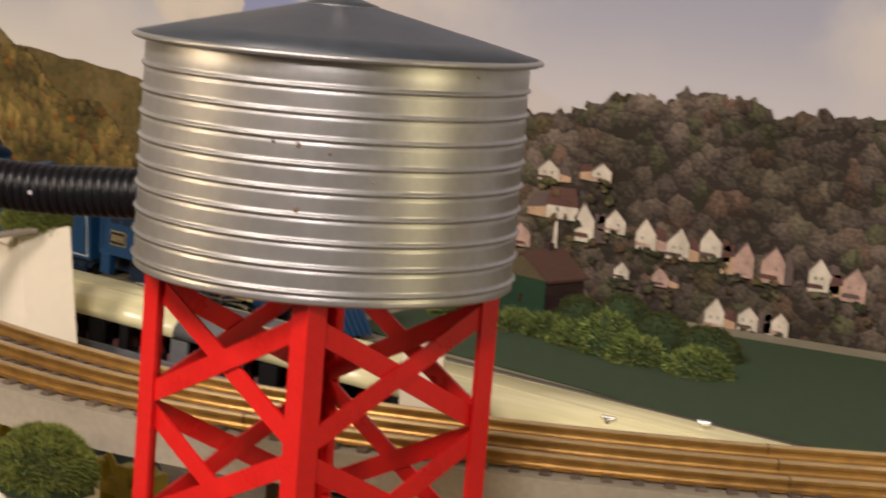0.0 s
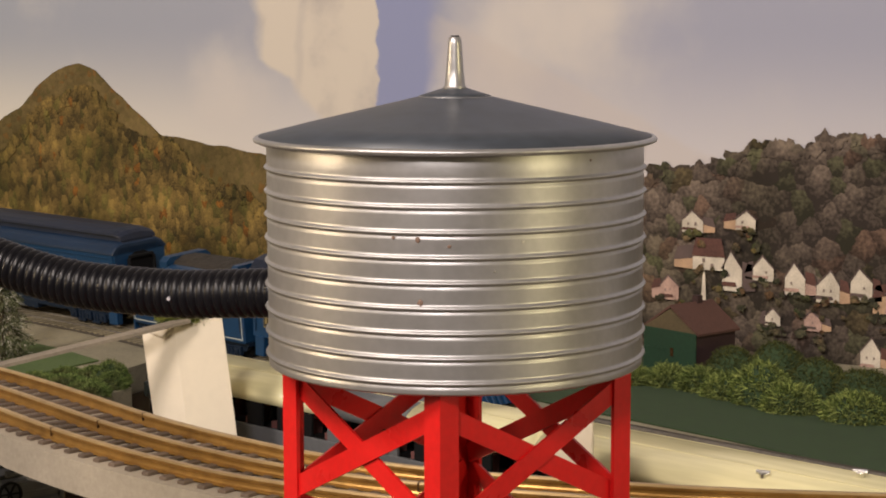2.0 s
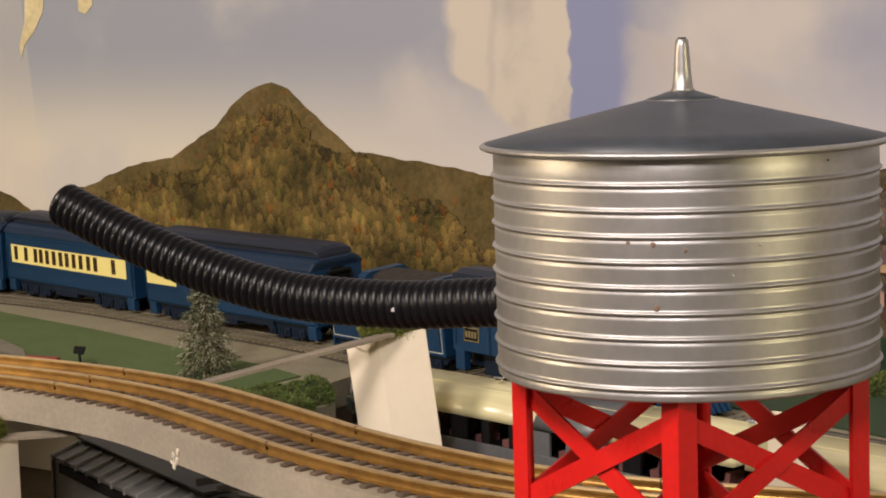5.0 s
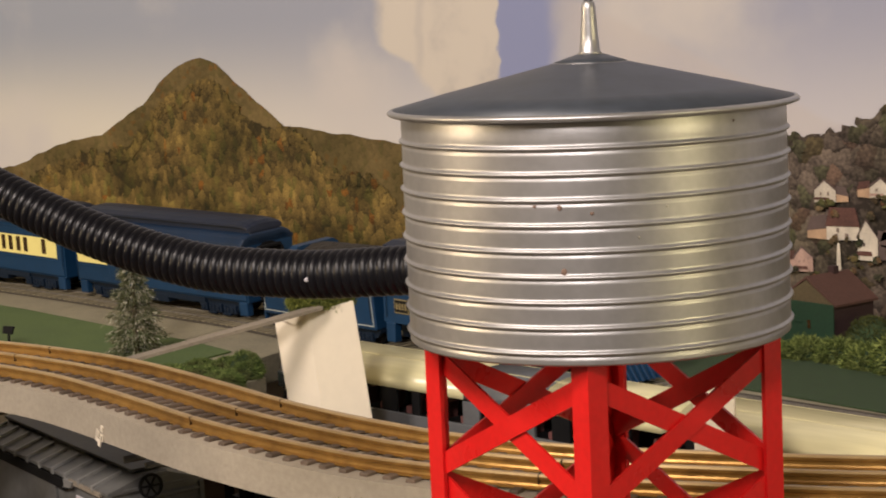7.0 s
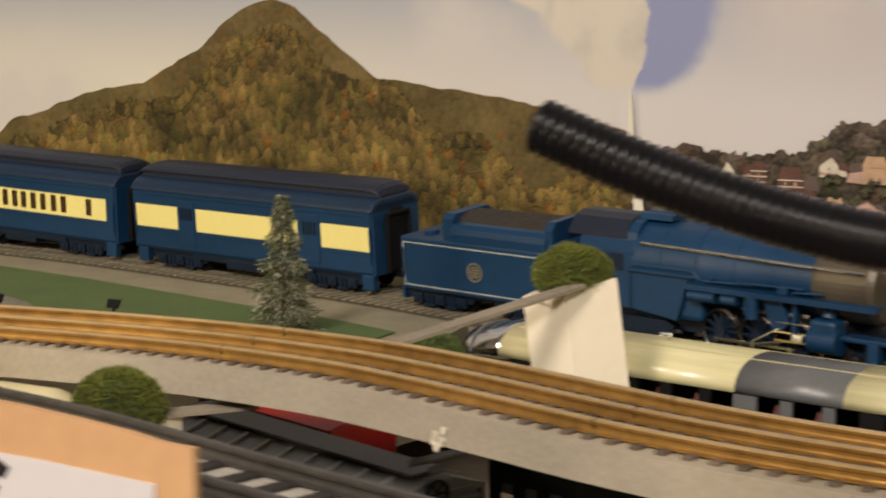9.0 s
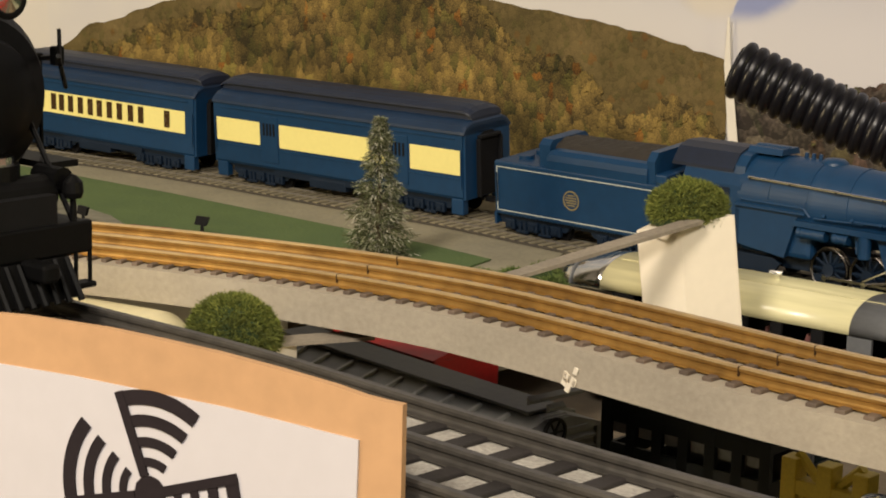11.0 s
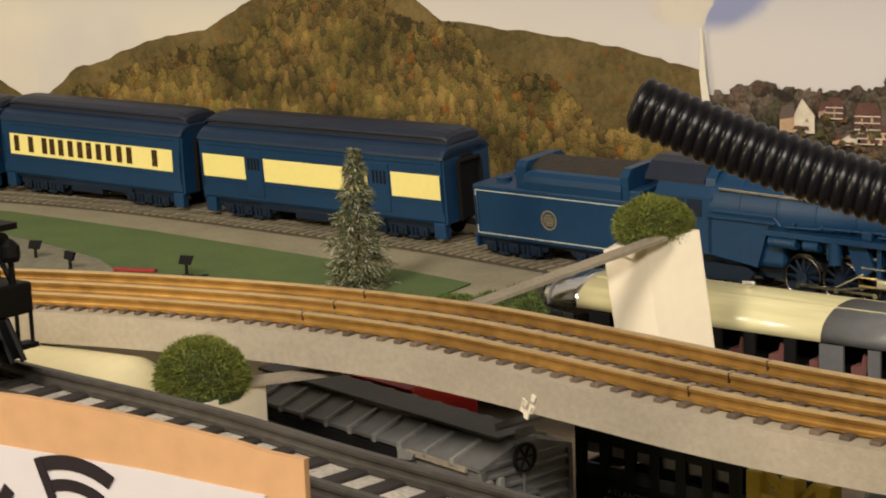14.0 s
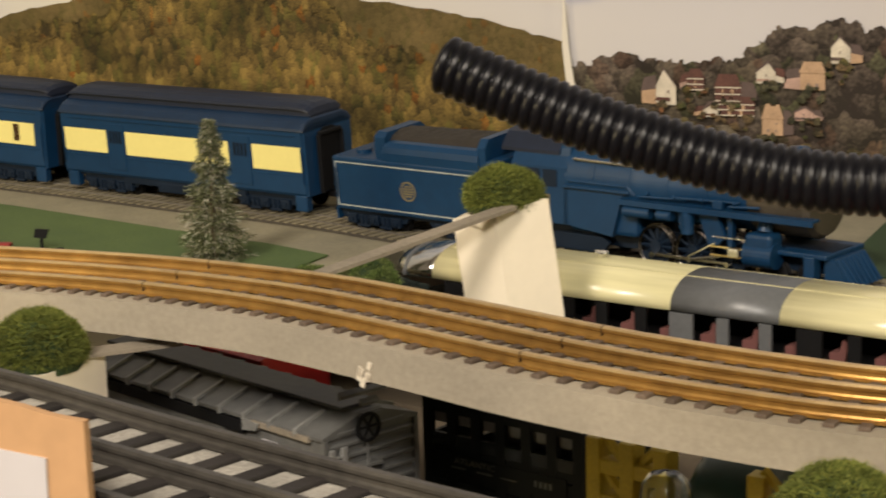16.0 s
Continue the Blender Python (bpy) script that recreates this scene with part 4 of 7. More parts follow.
    for k in range(4):
        face = Matrix.Rotation(radians(turn + 45 + 90 * k), 4, "Z") @ Matrix.Translation((corner / math.sqrt(2) - 0.0012, 0, 0))
        for row in range(7):
            top = 0.1925 - tier * row
            for s in (-1, 1):
                if s not in brace:
                    bm = bmesh.new()
                    a, b = Vector((0, s * (side / 2 - 0.002), 0)), Vector((0, -s * (side / 2 - 0.002), -0.0232))
                    d = (b - a).normalized()
                    up = Vector((1, 0, 0)).cross(d).normalized() * 0.0021
                    off = Vector((0.00032 * s, 0, 0))
                    for e in (-0.0003, 0.0003):
                        x = off + Vector((e, 0, 0))
                        bm.faces.new([bm.verts.new(p) for p in (a + up + x, b + up + x, b - up + x, a - up + x)])
                    vs = list(bm.verts)
                    for i in range(4):
                        bm.faces.new((vs[i], vs[(i + 1) % 4], vs[4 + (i + 1) % 4], vs[4 + i]))
                    brace[s] = part("brace", bm, M["red"], t, m=face @ Matrix.Translation((0, 0, top)))
                else:
                    share(brace[s], t, face @ Matrix.Translation((0, 0, top)))
    return t


water_tower()


# ---- corrugated hose from the tank ----
def corrugated_hose():
    line = spline([(-0.1650, -0.0136, 0.2269), (-0.1465, -0.0114, 0.2195), (-0.1300, -0.0095, 0.2139), (-0.1140, -0.0076, 0.2096), (-0.0985, -0.0058, 0.2068),
                   (-0.0833, -0.0040, 0.2060), (-0.0686, -0.0023, 0.2060), (-0.0544, -0.0006, 0.2070), (-0.0370, 0.0012, 0.2082)], 0.00024)
    pitch = 9
    radii = [0.00454 + 0.00098 * abs(math.sin(math.pi * i / pitch)) ** 0.45 for i in range(len(line))]
    t = thing("corrugated_hose", "black corrugated plastic hose joined to the water tank", "hose")
    part("hose_wall", tube(bmesh.new(), line, radii, 24), M["hose"], t, smooth=True)
    tip, d = line[0], (line[0] - line[1]).normalized()
    # the hose's dark inside is painted on a solid black disc
    part("hose_mouth", rodded(tip - d * 0.0004, tip + d * 0.0004, 0.0040, seg=24), M["gap"], t, "dark open end of the hose")
    bm = bmesh.new()
    bmesh.ops.create_icosphere(bm, subdivisions=1, radius=0.0006)
    part("paint_fleck", bm, M["paper"], t, "white paint fleck", m=pose(-0.0690, -0.0073, 0.2055))
    return t


corrugated_hose()
# ---- raised track on a curved board ----
RAIL = 0.1435
NEAR = [(-0.60, 0.072), (-0.53, 0.101), (-0.47, 0.1195), (-0.429, 0.1275), (-0.388, 0.1315), (-0.348, 0.1325), (-0.318, 0.1302), (-0.286, 0.1248), (-0.255, 0.1150), (-0.225, 0.1038), (-0.195, 0.0922), (-0.168, 0.0836),
        (-0.140, 0.0768), (-0.107, 0.0718), (-0.060, 0.0738), (0.0, 0.0880), (0.044, 0.1035), (0.082, 0.1210), (0.14, 0.153), (0.20, 0.195)]
line_near = spline([(x, y, RAIL) for x, y in NEAR], 0.003)
GAUGE = 0.032


def three_rail_track(name, label, line, rail_mat, tie_mat, top, tie_gap, tie_h, skip=lambda p: False, head=None, h=0.0030):
    """Rails, and ties of their own mesh, left of the given line, which is the first rail."""
    t = thing(name, label, "railway track")
    prof = [(-0.0017, 0), (-0.0017, 0.0003), (-0.0008, 0.0006), (-0.0005, 0.0010), (-0.0005, 0.0017), (-0.0010, 0.0020), (-0.0011, 0.0026), (-0.0007, 0.0030), (0.0007, 0.0030), (0.0011, 0.0026),
            (0.0010, 0.0020), (0.0005, 0.0017), (0.0005, 0.0010), (0.0008, 0.0006), (0.0017, 0.0003), (0.0017, 0)]
    prof = [(a * (1.0 if h < 0.004 else 1.25), b * h / 0.0030) for a, b in prof]
    for side in (0.0, GAUGE / 2, GAUGE):
        part("rail", sweep(bmesh.new(), line, prof, side, -h), rail_mat, t)
        if head:
            # a thin paler strip paints the glint along each rail
            part("railhead", sweep(bmesh.new(), line, [(-0.00114, -0.00042), (0.00114, -0.00042), (0.0007, 0.00010), (-0.0007, 0.00010)], side, 0), head, t, "rail head with its glint put into a paler colour")
    if head:
        for at in (0.17, 0.335, 0.50, 0.66, 0.82):
            i = int(at * len(line))
            p, d = line[i], (line[i + 1] - line[i - 1]).normalized()
            for side in (0.0, GAUGE / 2, GAUGE):
                q = p + Vector((-d.y, d.x, 0)) * side
                m = Matrix.Translation((q.x, q.y, q.z)) @ Matrix.Rotation(math.atan2(d.y, d.x), 4, "Z")
                part("rail_joint", boxed((-0.00016, -0.00118, -0.0024), (0.00016, 0.00118, 0.00014)), M["joiner"], t, "dark gap between rail lengths", m=m)
    tie, rnd = None, random.Random(5)
    fine = spline(line[::6] + [line[-1]], 0.0004)
    run = 0.0
    for p, d in zip(fine, tangents(fine)):
        run += 0.0004
        gap = tie_gap(p.x) if callable(tie_gap) else tie_gap
        if run < gap or skip(p):
            continue
        run = 0.0
        m = Matrix.Translation((p.x, p.y, top)) @ Matrix.Rotation(math.atan2(d.y, d.x) + rnd.uniform(-0.02, 0.02), 4, "Z") @ Matrix.Diagonal((gap / 0.0098, 1, 1, 1))
        if tie is None:
            tie = part("tie", boxed((-0.0019, -0.0052, -0.0003), (0.0019, GAUGE + 0.0052, tie_h), 0.0003), tie_mat, t, m=m)
        else:
            share(tie, t, m)
    return t


deck_top = RAIL - 0.0037
three_rail_track("raised_track", "bronzed three-rail track with small brown ties", line_near, M["rail"], M["tie"], deck_top - 0.0006, lambda x: min(0.0074, max(0.0050, 0.0050 + (x + 0.42) * 0.0095)), 0.0010,
                 head=M["rail_top"], h=0.0037)
deck = single("track_board", sweep(bmesh.new(), line_near, [(-0.0082, -0.0100), (GAUGE + 0.0085, -0.0100), (GAUGE + 0.0085, 0.0), (-0.0082, 0.0)], 0, -0.0043),
              M["board"], "grey fibre board carrying the curved raised track", "board")
tape = bmesh.new()
for i in range(7):
    a, b, s = random.Random(i).uniform(-0.0022, 0.0022), random.Random(i + 9).uniform(-0.0032, 0.0032), random.Random(i + 30).uniform(0.0005, 0.0011)
    box(tape, (a - s, -0.0002, b - s * 1.4), (a + s, 0.0002, b + s * 1.4))
single("tape_scrap", tape, M["card"], "torn whitish tape scraps stuck on the board edge", "tape", m=pose(-0.2418, 0.1010, 0.1312, 0, 20, -19))
board_posts = thing("board_post", "dark wooden posts under the raised track board", "post")
for x, y in ((-0.525, 0.122), (-0.06, 0.102), (0.12, 0.168)):
    part("post", boxed((x - 0.006, y - 0.006, 0.0), (x + 0.006, y + 0.006, deck_top - 0.0112)), M["table"], board_posts)

# ---- front track, close to the camera ----
FRONT_Z = 0.170
FAR = [(-0.62, 0.010), (-0.50, 0.002), (-0.40, -0.0085), (-0.3228, -0.0235), (-0.295, -0.0305), (-0.2437, -0.0440), (-0.1978, -0.0600), (-0.1428, -0.0772), (-0.08, -0.094), (-0.02, -0.108)]
line_front = spline([(x, y, FRONT_Z) for x, y in FAR], 0.003)
line_front_near = []
for p, d in zip(line_front, tangents(line_front)):
    line_front_near.append(p + Vector((d.y, -d.x, 0)) * GAUGE)
three_rail_track("front_track", "blackened three-rail track with dark ties on pale ballast", line_front_near, M["front_rail"], M["black_tie"], FRONT_Z - 0.0038, 0.0098, 0.0010, h=0.0032)
front_board = thing("front_board", "board with pale ballast under the front track", "board")
part("ballast", sweep(bmesh.new(), line_front_near, [(-0.006, -0.0012), (GAUGE + 0.0052, -0.0012), (GAUGE + 0.0052, 0.0), (-0.006, 0.0)], 0, -0.0036), M["ballast"], front_board)
part("base_board", sweep(bmesh.new(), line_front_near, [(-0.008, -0.0080), (GAUGE + 0.0056, -0.0080), (GAUGE + 0.0056, -0.0012), (-0.008, -0.0012)], 0, -0.0036), M["hopper"], front_board)
for x, y in ((-0.55, -0.012), (-0.38, -0.034), (-0.10, -0.112)):
    part("post", boxed((x - 0.006, y - 0.006, 0.0), (x + 0.006, y + 0.006, FRONT_Z - 0.0116)), M["table"], front_board)

# ---- two-rail track of the blue train ----
TRAIN_RAIL = 0.1150
BLUE = [(-1.25, 0.438), (-0.95, 0.4405), (-0.80, 0.4400), (-0.70, 0.4370), (-0.62, 0.4310), (-0.55, 0.4185), (-0.47, 0.3990), (-0.40, 0.3830), (-0.335, 0.3610), (-0.287, 0.3440), (-0.21, 0.3190), (-0.14, 0.2990),
        (-0.03, 0.2720), (0.05, 0.2540), (0.15, 0.233), (0.36, 0.195)]
line_blue = spline([(x, y, TRAIN_RAIL) for x, y in BLUE], 0.006)


def two_rail_track():
    t = thing("train_track", "grey model track with wide tan ties", "railway track")
    part("roadbed", sweep(bmesh.new(), line_blue, [(-0.0290, 0.0), (0.0145, 0.0), (0.0140, 0.0005), (-0.0275, 0.0005)], 0, TERRACE - TRAIN_RAIL + 0.0002), M["roadbed"], t)
    for side in (-0.0190, -0.0083, 0.0083):
        part("rail", sweep(bmesh.new(), line_blue, [(-0.0006, 0), (0.0006, 0), (0.0004, 0.0016), (-0.0004, 0.0016)], side, -0.0016), M["black_rail"], t)
    tie = None
    fine = spline(line_blue[::3] + [line_blue[-1]], 0.0052)
    for p, d in zip(fine, tangents(fine)):
        m = Matrix.Translation((p.x, p.y, TERRACE)) @ Matrix.Rotation(math.atan2(d.y, d.x), 4, "Z")
        if tie is None:
            tie = part("tie", boxed((-0.0014, -0.0270, 0.0004), (0.0014, 0.0140, 0.0011)), M["tan_tie"], t, m=m)
        elif -0.85 < p.x < -0.135:
            share(tie, t, m)
    return t


two_rail_track()
# ---- the blue train ----
def wheel_set(parent, x, z, r, half, material, label=""):
    for s in (-1, 1):
        part("wheel", lathe(bmesh.new(), [(0.0, s * (half - 0.0012)), (r * 1.1, s * (half - 0.0012)), (r, s * (half - 0.0008)), (r, s * half), (r * 0.75, s * (half + 0.0002)), (0.0, s * half)], 16, "y"),
             material, parent, label, m=pose(x, 0, z))


def truck(car, x, axles=3):
    """A six- or four-wheel truck: bolster, side frames with journal boxes and springs, wheels."""
    t = part("truck", boxed((-0.0155, -0.0098, 0.0052), (0.0155, 0.0098, 0.0088), 0.0006), M["truck"], car, "dark blue truck with sprung side frames", m=pose(x, 0, 0))
    for s in (-1, 1):
        bm = bmesh.new()
        prism(bm, [(-0.0180, 0.0062), (-0.0165, 0.0046), (-0.0080, 0.0040), (0.0080, 0.0040), (0.0165, 0.0046), (0.0180, 0.0062), (0.0172, 0.0080), (-0.0172, 0.0080)], s * 0.0104, s * 0.0126, "y")
        for i in range(axles):
            a = (i - (axles - 1) / 2) * 0.0118
            box(bm, (a - 0.0025, s * 0.0130 - 0.0010, 0.0026), (a + 0.0025, s * 0.0130 + 0.0010, 0.0068), 0.0004)
            box(bm, (a - 0.0012, s * 0.0142 - 0.0004, 0.0036), (a + 0.0012, s * 0.0142 + 0.0004, 0.0056), 0.0002)
        for i in range(axles - 1):
            a = (i - (axles - 2) / 2) * 0.0118
            for k in (-0.0012, 0.0012):
                rod(bm, (a + k, s * 0.0128, 0.0026), (a + k, s * 0.0128, 0.0062), 0.0009, seg=8)
            box(bm, (a - 0.0032, s * 0.0128 - 0.0008, 0.0014), (a + 0.0032, s * 0.0128 + 0.0008, 0.0026), 0.0003)
        part("side_frame", bm, M["truck"], t)
    for i in range(axles):
        wheel_set(t, (i - (axles - 1) / 2) * 0.0118, 0.0050, 0.0050, 0.0094, M["gap"])
    return t


def heavyweight(name, label, length, m, panels, windows=(), doors=(), group="blue passenger cars"):
    """A heavyweight passenger car: body, clerestory roof with rounded ends, end walls, cream bands, trucks. Local x runs towards the locomotive."""
    c = thing(name, label, "train car", m, group)
    h, w = length / 2, 0.0155
    b = bmesh.new()
    prism(b, [(-w + 0.0008, 0.0095), (w - 0.0008, 0.0095), (w, 0.0108), (w, 0.0372), (-w, 0.0372), (-w, 0.0108)], -h, h, "x")
    body = part("body", b, M["blue"], c, "royal blue painted body")
    # the lower roof swells out over the side and turns in to the foot of the clerestory
    bm = bmesh.new()
    lower = [(-w + 0.0004, 0.0370), (-w - 0.0007, 0.0374), (-w - 0.0004, 0.0386), (-w + 0.0014, 0.0408), (-0.0112, 0.0424), (-0.0092, 0.0428),
             (0.0092, 0.0428), (0.0112, 0.0424), (w - 0.0014, 0.0408), (w + 0.0004, 0.0386), (w + 0.0007, 0.0374), (w - 0.0004, 0.0370)]
    ends = [(-h - 0.0012, 0.80), (-h - 0.0008, 0.93), (-h + 0.0004, 1.0), (h - 0.0004, 1.0), (h + 0.0008, 0.93), (h + 0.0012, 0.80)]

    def loft(mesh, outline, rows, foot):
        rings = [[mesh.verts.new((x, y * (0.94 + 0.06 * k), foot + (z - foot) * k)) for y, z in outline] for x, k in rows]
        for lo, hi in zip(rings, rings[1:]):
            for i in range(len(outline)):
                mesh.faces.new((lo[i], lo[(i + 1) % len(outline)], hi[(i + 1) % len(outline)], hi[i]))
        mesh.faces.new(rings[0])
        mesh.faces.new(rings[-1])
        return mesh

    roof = part("roof", loft(bm, lower, ends, 0.0370), M["eave_blue"], c, "dark blue roof with raised clerestory")
    upper = [(-0.0096, 0.0424), (-0.0094, 0.0452), (-0.0108, 0.0455), (-0.0104, 0.0464), (-0.0074, 0.0478), (-0.0036, 0.0486), (0.0036, 0.0486), (0.0074, 0.0478), (0.0104, 0.0464), (0.0108, 0.0455), (0.0094, 0.0452), (0.0096, 0.0424)]
    over = [(-h - 0.0008, 0.20), (-h - 0.0002, 0.62), (-h + 0.0018, 0.86), (-h + 0.0055, 0.98), (-h + 0.009, 1.0), (h - 0.009, 1.0), (h - 0.0055, 0.98), (h - 0.0018, 0.86), (h + 0.0002, 0.62), (h + 0.0008, 0.20)]
    part("clerestory", loft(bmesh.new(), upper, over, 0.0424), M["roof_blue"], roof)
    for s in (-1, 1):
        part("rain_strip", boxed((-h + 0.004, s * (w + 0.0002) - 0.0003, 0.0352), (h - 0.004, s * (w + 0.0002) + 0.0003, 0.0357)), M["blue"], roof)
        part("belt_rail", boxed((-h + 0.001, s * w - 0.0003, 0.0181), (h - 0.001, s * w + 0.0003, 0.0186)), M["blue"], body)
        part("skirt", boxed((-h + 0.036, s * (w - 0.002) - 0.0008, 0.0066), (h - 0.036, s * (w - 0.002) + 0.0008, 0.0096)), M["truck"], c)
    for s in (-1, 1):
        # end wall with a round-topped passage, its rubber frame and a grab iron
        v = part("end_wall", prism(bmesh.new(), [(-w + 0.0005, 0.0096), (w - 0.0005, 0.0096), (w - 0.0005, 0.0368), (0.0110, 0.0400), (-0.0110, 0.0400), (-w + 0.0005, 0.0368)], min(s * h, s * (h + 0.0012)), max(s * h, s * (h + 0.0012)), "x"), M["blue"], c)
        arch = [(-0.0068, 0.0100), (0.0068, 0.0100), (0.0068, 0.0330), (0.0055, 0.0358), (0.0028, 0.0372), (-0.0028, 0.0372), (-0.0055, 0.0358), (-0.0068, 0.0330)]
        part("passage", prism(bmesh.new(), arch, min(s * (h + 0.0010), s * (h + 0.0016)), max(s * (h + 0.0010), s * (h + 0.0016)), "x"), M["gap"], v, "black round-topped end passage")
        for y in (-0.0072, 0.0072):
            part("diaphragm", boxed((s * (h + 0.0022) - 0.0012, y - 0.0006, 0.0098), (s * (h + 0.0022) + 0.0012, y + 0.0006, 0.0345), 0.0003), M["gap"], v)
        part("diaphragm", boxed((s * (h + 0.0022) - 0.0012, -0.0070, 0.0345), (s * (h + 0.0022) + 0.0012, 0.0070, 0.0360), 0.0004), M["gap"], v)
        for q in (-1, 1):
            part("grab_iron", rodded((s * (h - 0.0005), q * (w + 0.0006), 0.0150), (s * (h - 0.0005), q * (w + 0.0006), 0.0300), 0.0003, seg=6), M["blue"], c)
            part("step", boxed((s * (h - 0.0034) - 0.0032, q * 0.0136 - 0.0018, 0.0030), (s * (h - 0.0034) + 0.0032, q * 0.0136 + 0.0018, 0.0098), 0.0004), M["blue"], c)
        part("coupler", boxed((s * (h + 0.004) - 0.0035, -0.0014, 0.0068), (s * (h + 0.004) + 0.0035, 0.0014, 0.0088)), M["gap"], c)
    part("frame", boxed((-h + 0.004, -0.0135, 0.0082), (h - 0.004, 0.0135, 0.0095)), M["truck"], c)
    part("battery_box", boxed((-0.016, -0.0145, 0.0040), (0.006, 0.0145, 0.0084), 0.0005), M["truck"], c)
    part("air_reservoir", rodded((0.011, -0.0105, 0.0066), (0.026, -0.0105, 0.0066), 0.0019, seg=12), M["truck"], c)
    for a, z in panels:
        for s in (-1, 1):
            band = part("cream_band", boxed((a, s * (w + 0.0001) - 0.00018, 0.0200), (z, s * (w + 0.0001) + 0.00018, 0.0306), 0.0001), M["cream"], body, "cream yellow window band")
            for x in windows:
                if a < x < z:
                    part("window", boxed((x - 0.0018, s * (w + 0.0003) - 0.0002, 0.0218), (x + 0.0018, s * (w + 0.0003) + 0.0002, 0.0298)), M["window"], band, "dark window")
    for a, z in doors:
        for s in (-1, 1):
            d = part("baggage_door", boxed((a, s * w - 0.0004, 0.0125), (z, s * w + 0.0004, 0.0338), 0.0002), M["blue"], body)
            for i in range(4):
                x = a + (z - a) * (0.2 + 0.2 * i)
                part("door_bar", boxed((x - 0.00042, s * (w + 0.0005) - 0.0003, 0.0250), (x + 0.00042, s * (w + 0.0005) + 0.0003, 0.0306)), M["gap"], d)
    for s in (-1, 1):
        truck(c, s * (h - 0.026))
    return c


def on_track(x, y, degrees, bank=0.0, grade=0.0):
    """On the rails, banked towards the inside of the curve and dipping forwards, in degrees."""
    return placed(x, y, TRAIN_RAIL, degrees) @ Matrix.Rotation(radians(bank), 4, "X") @ Matrix.Rotation(radians(grade), 4, "Y")


heavyweight("baggage_car", "royal blue baggage car with cream bands, behind the tender", 0.1470, on_track(-0.4678, 0.3988, -13.2, 4.0),
            [(-0.0723, -0.0446), (-0.0323, 0.0310), (0.0449, 0.0722)], doors=[(-0.0436, -0.0333), (0.0330, 0.0437)])
LC = 0.116
coach_windows = [-LC / 2 + LC * u for u in (0.045, 0.137, 0.225, 0.274, 0.33, 0.39, 0.45, 0.505, 0.565, 0.625, 0.69, 0.75, 0.90)]
coach = heavyweight("passenger_coach", "royal blue coach with dark windows in a cream band", 0.1270, on_track(-0.6190, 0.4320, -10.4, 2.0, 1.0), [(-LC / 2, LC / 2)], coach_windows)
copy_thing(coach, on_track(-0.7520, 0.4405, 0.5))


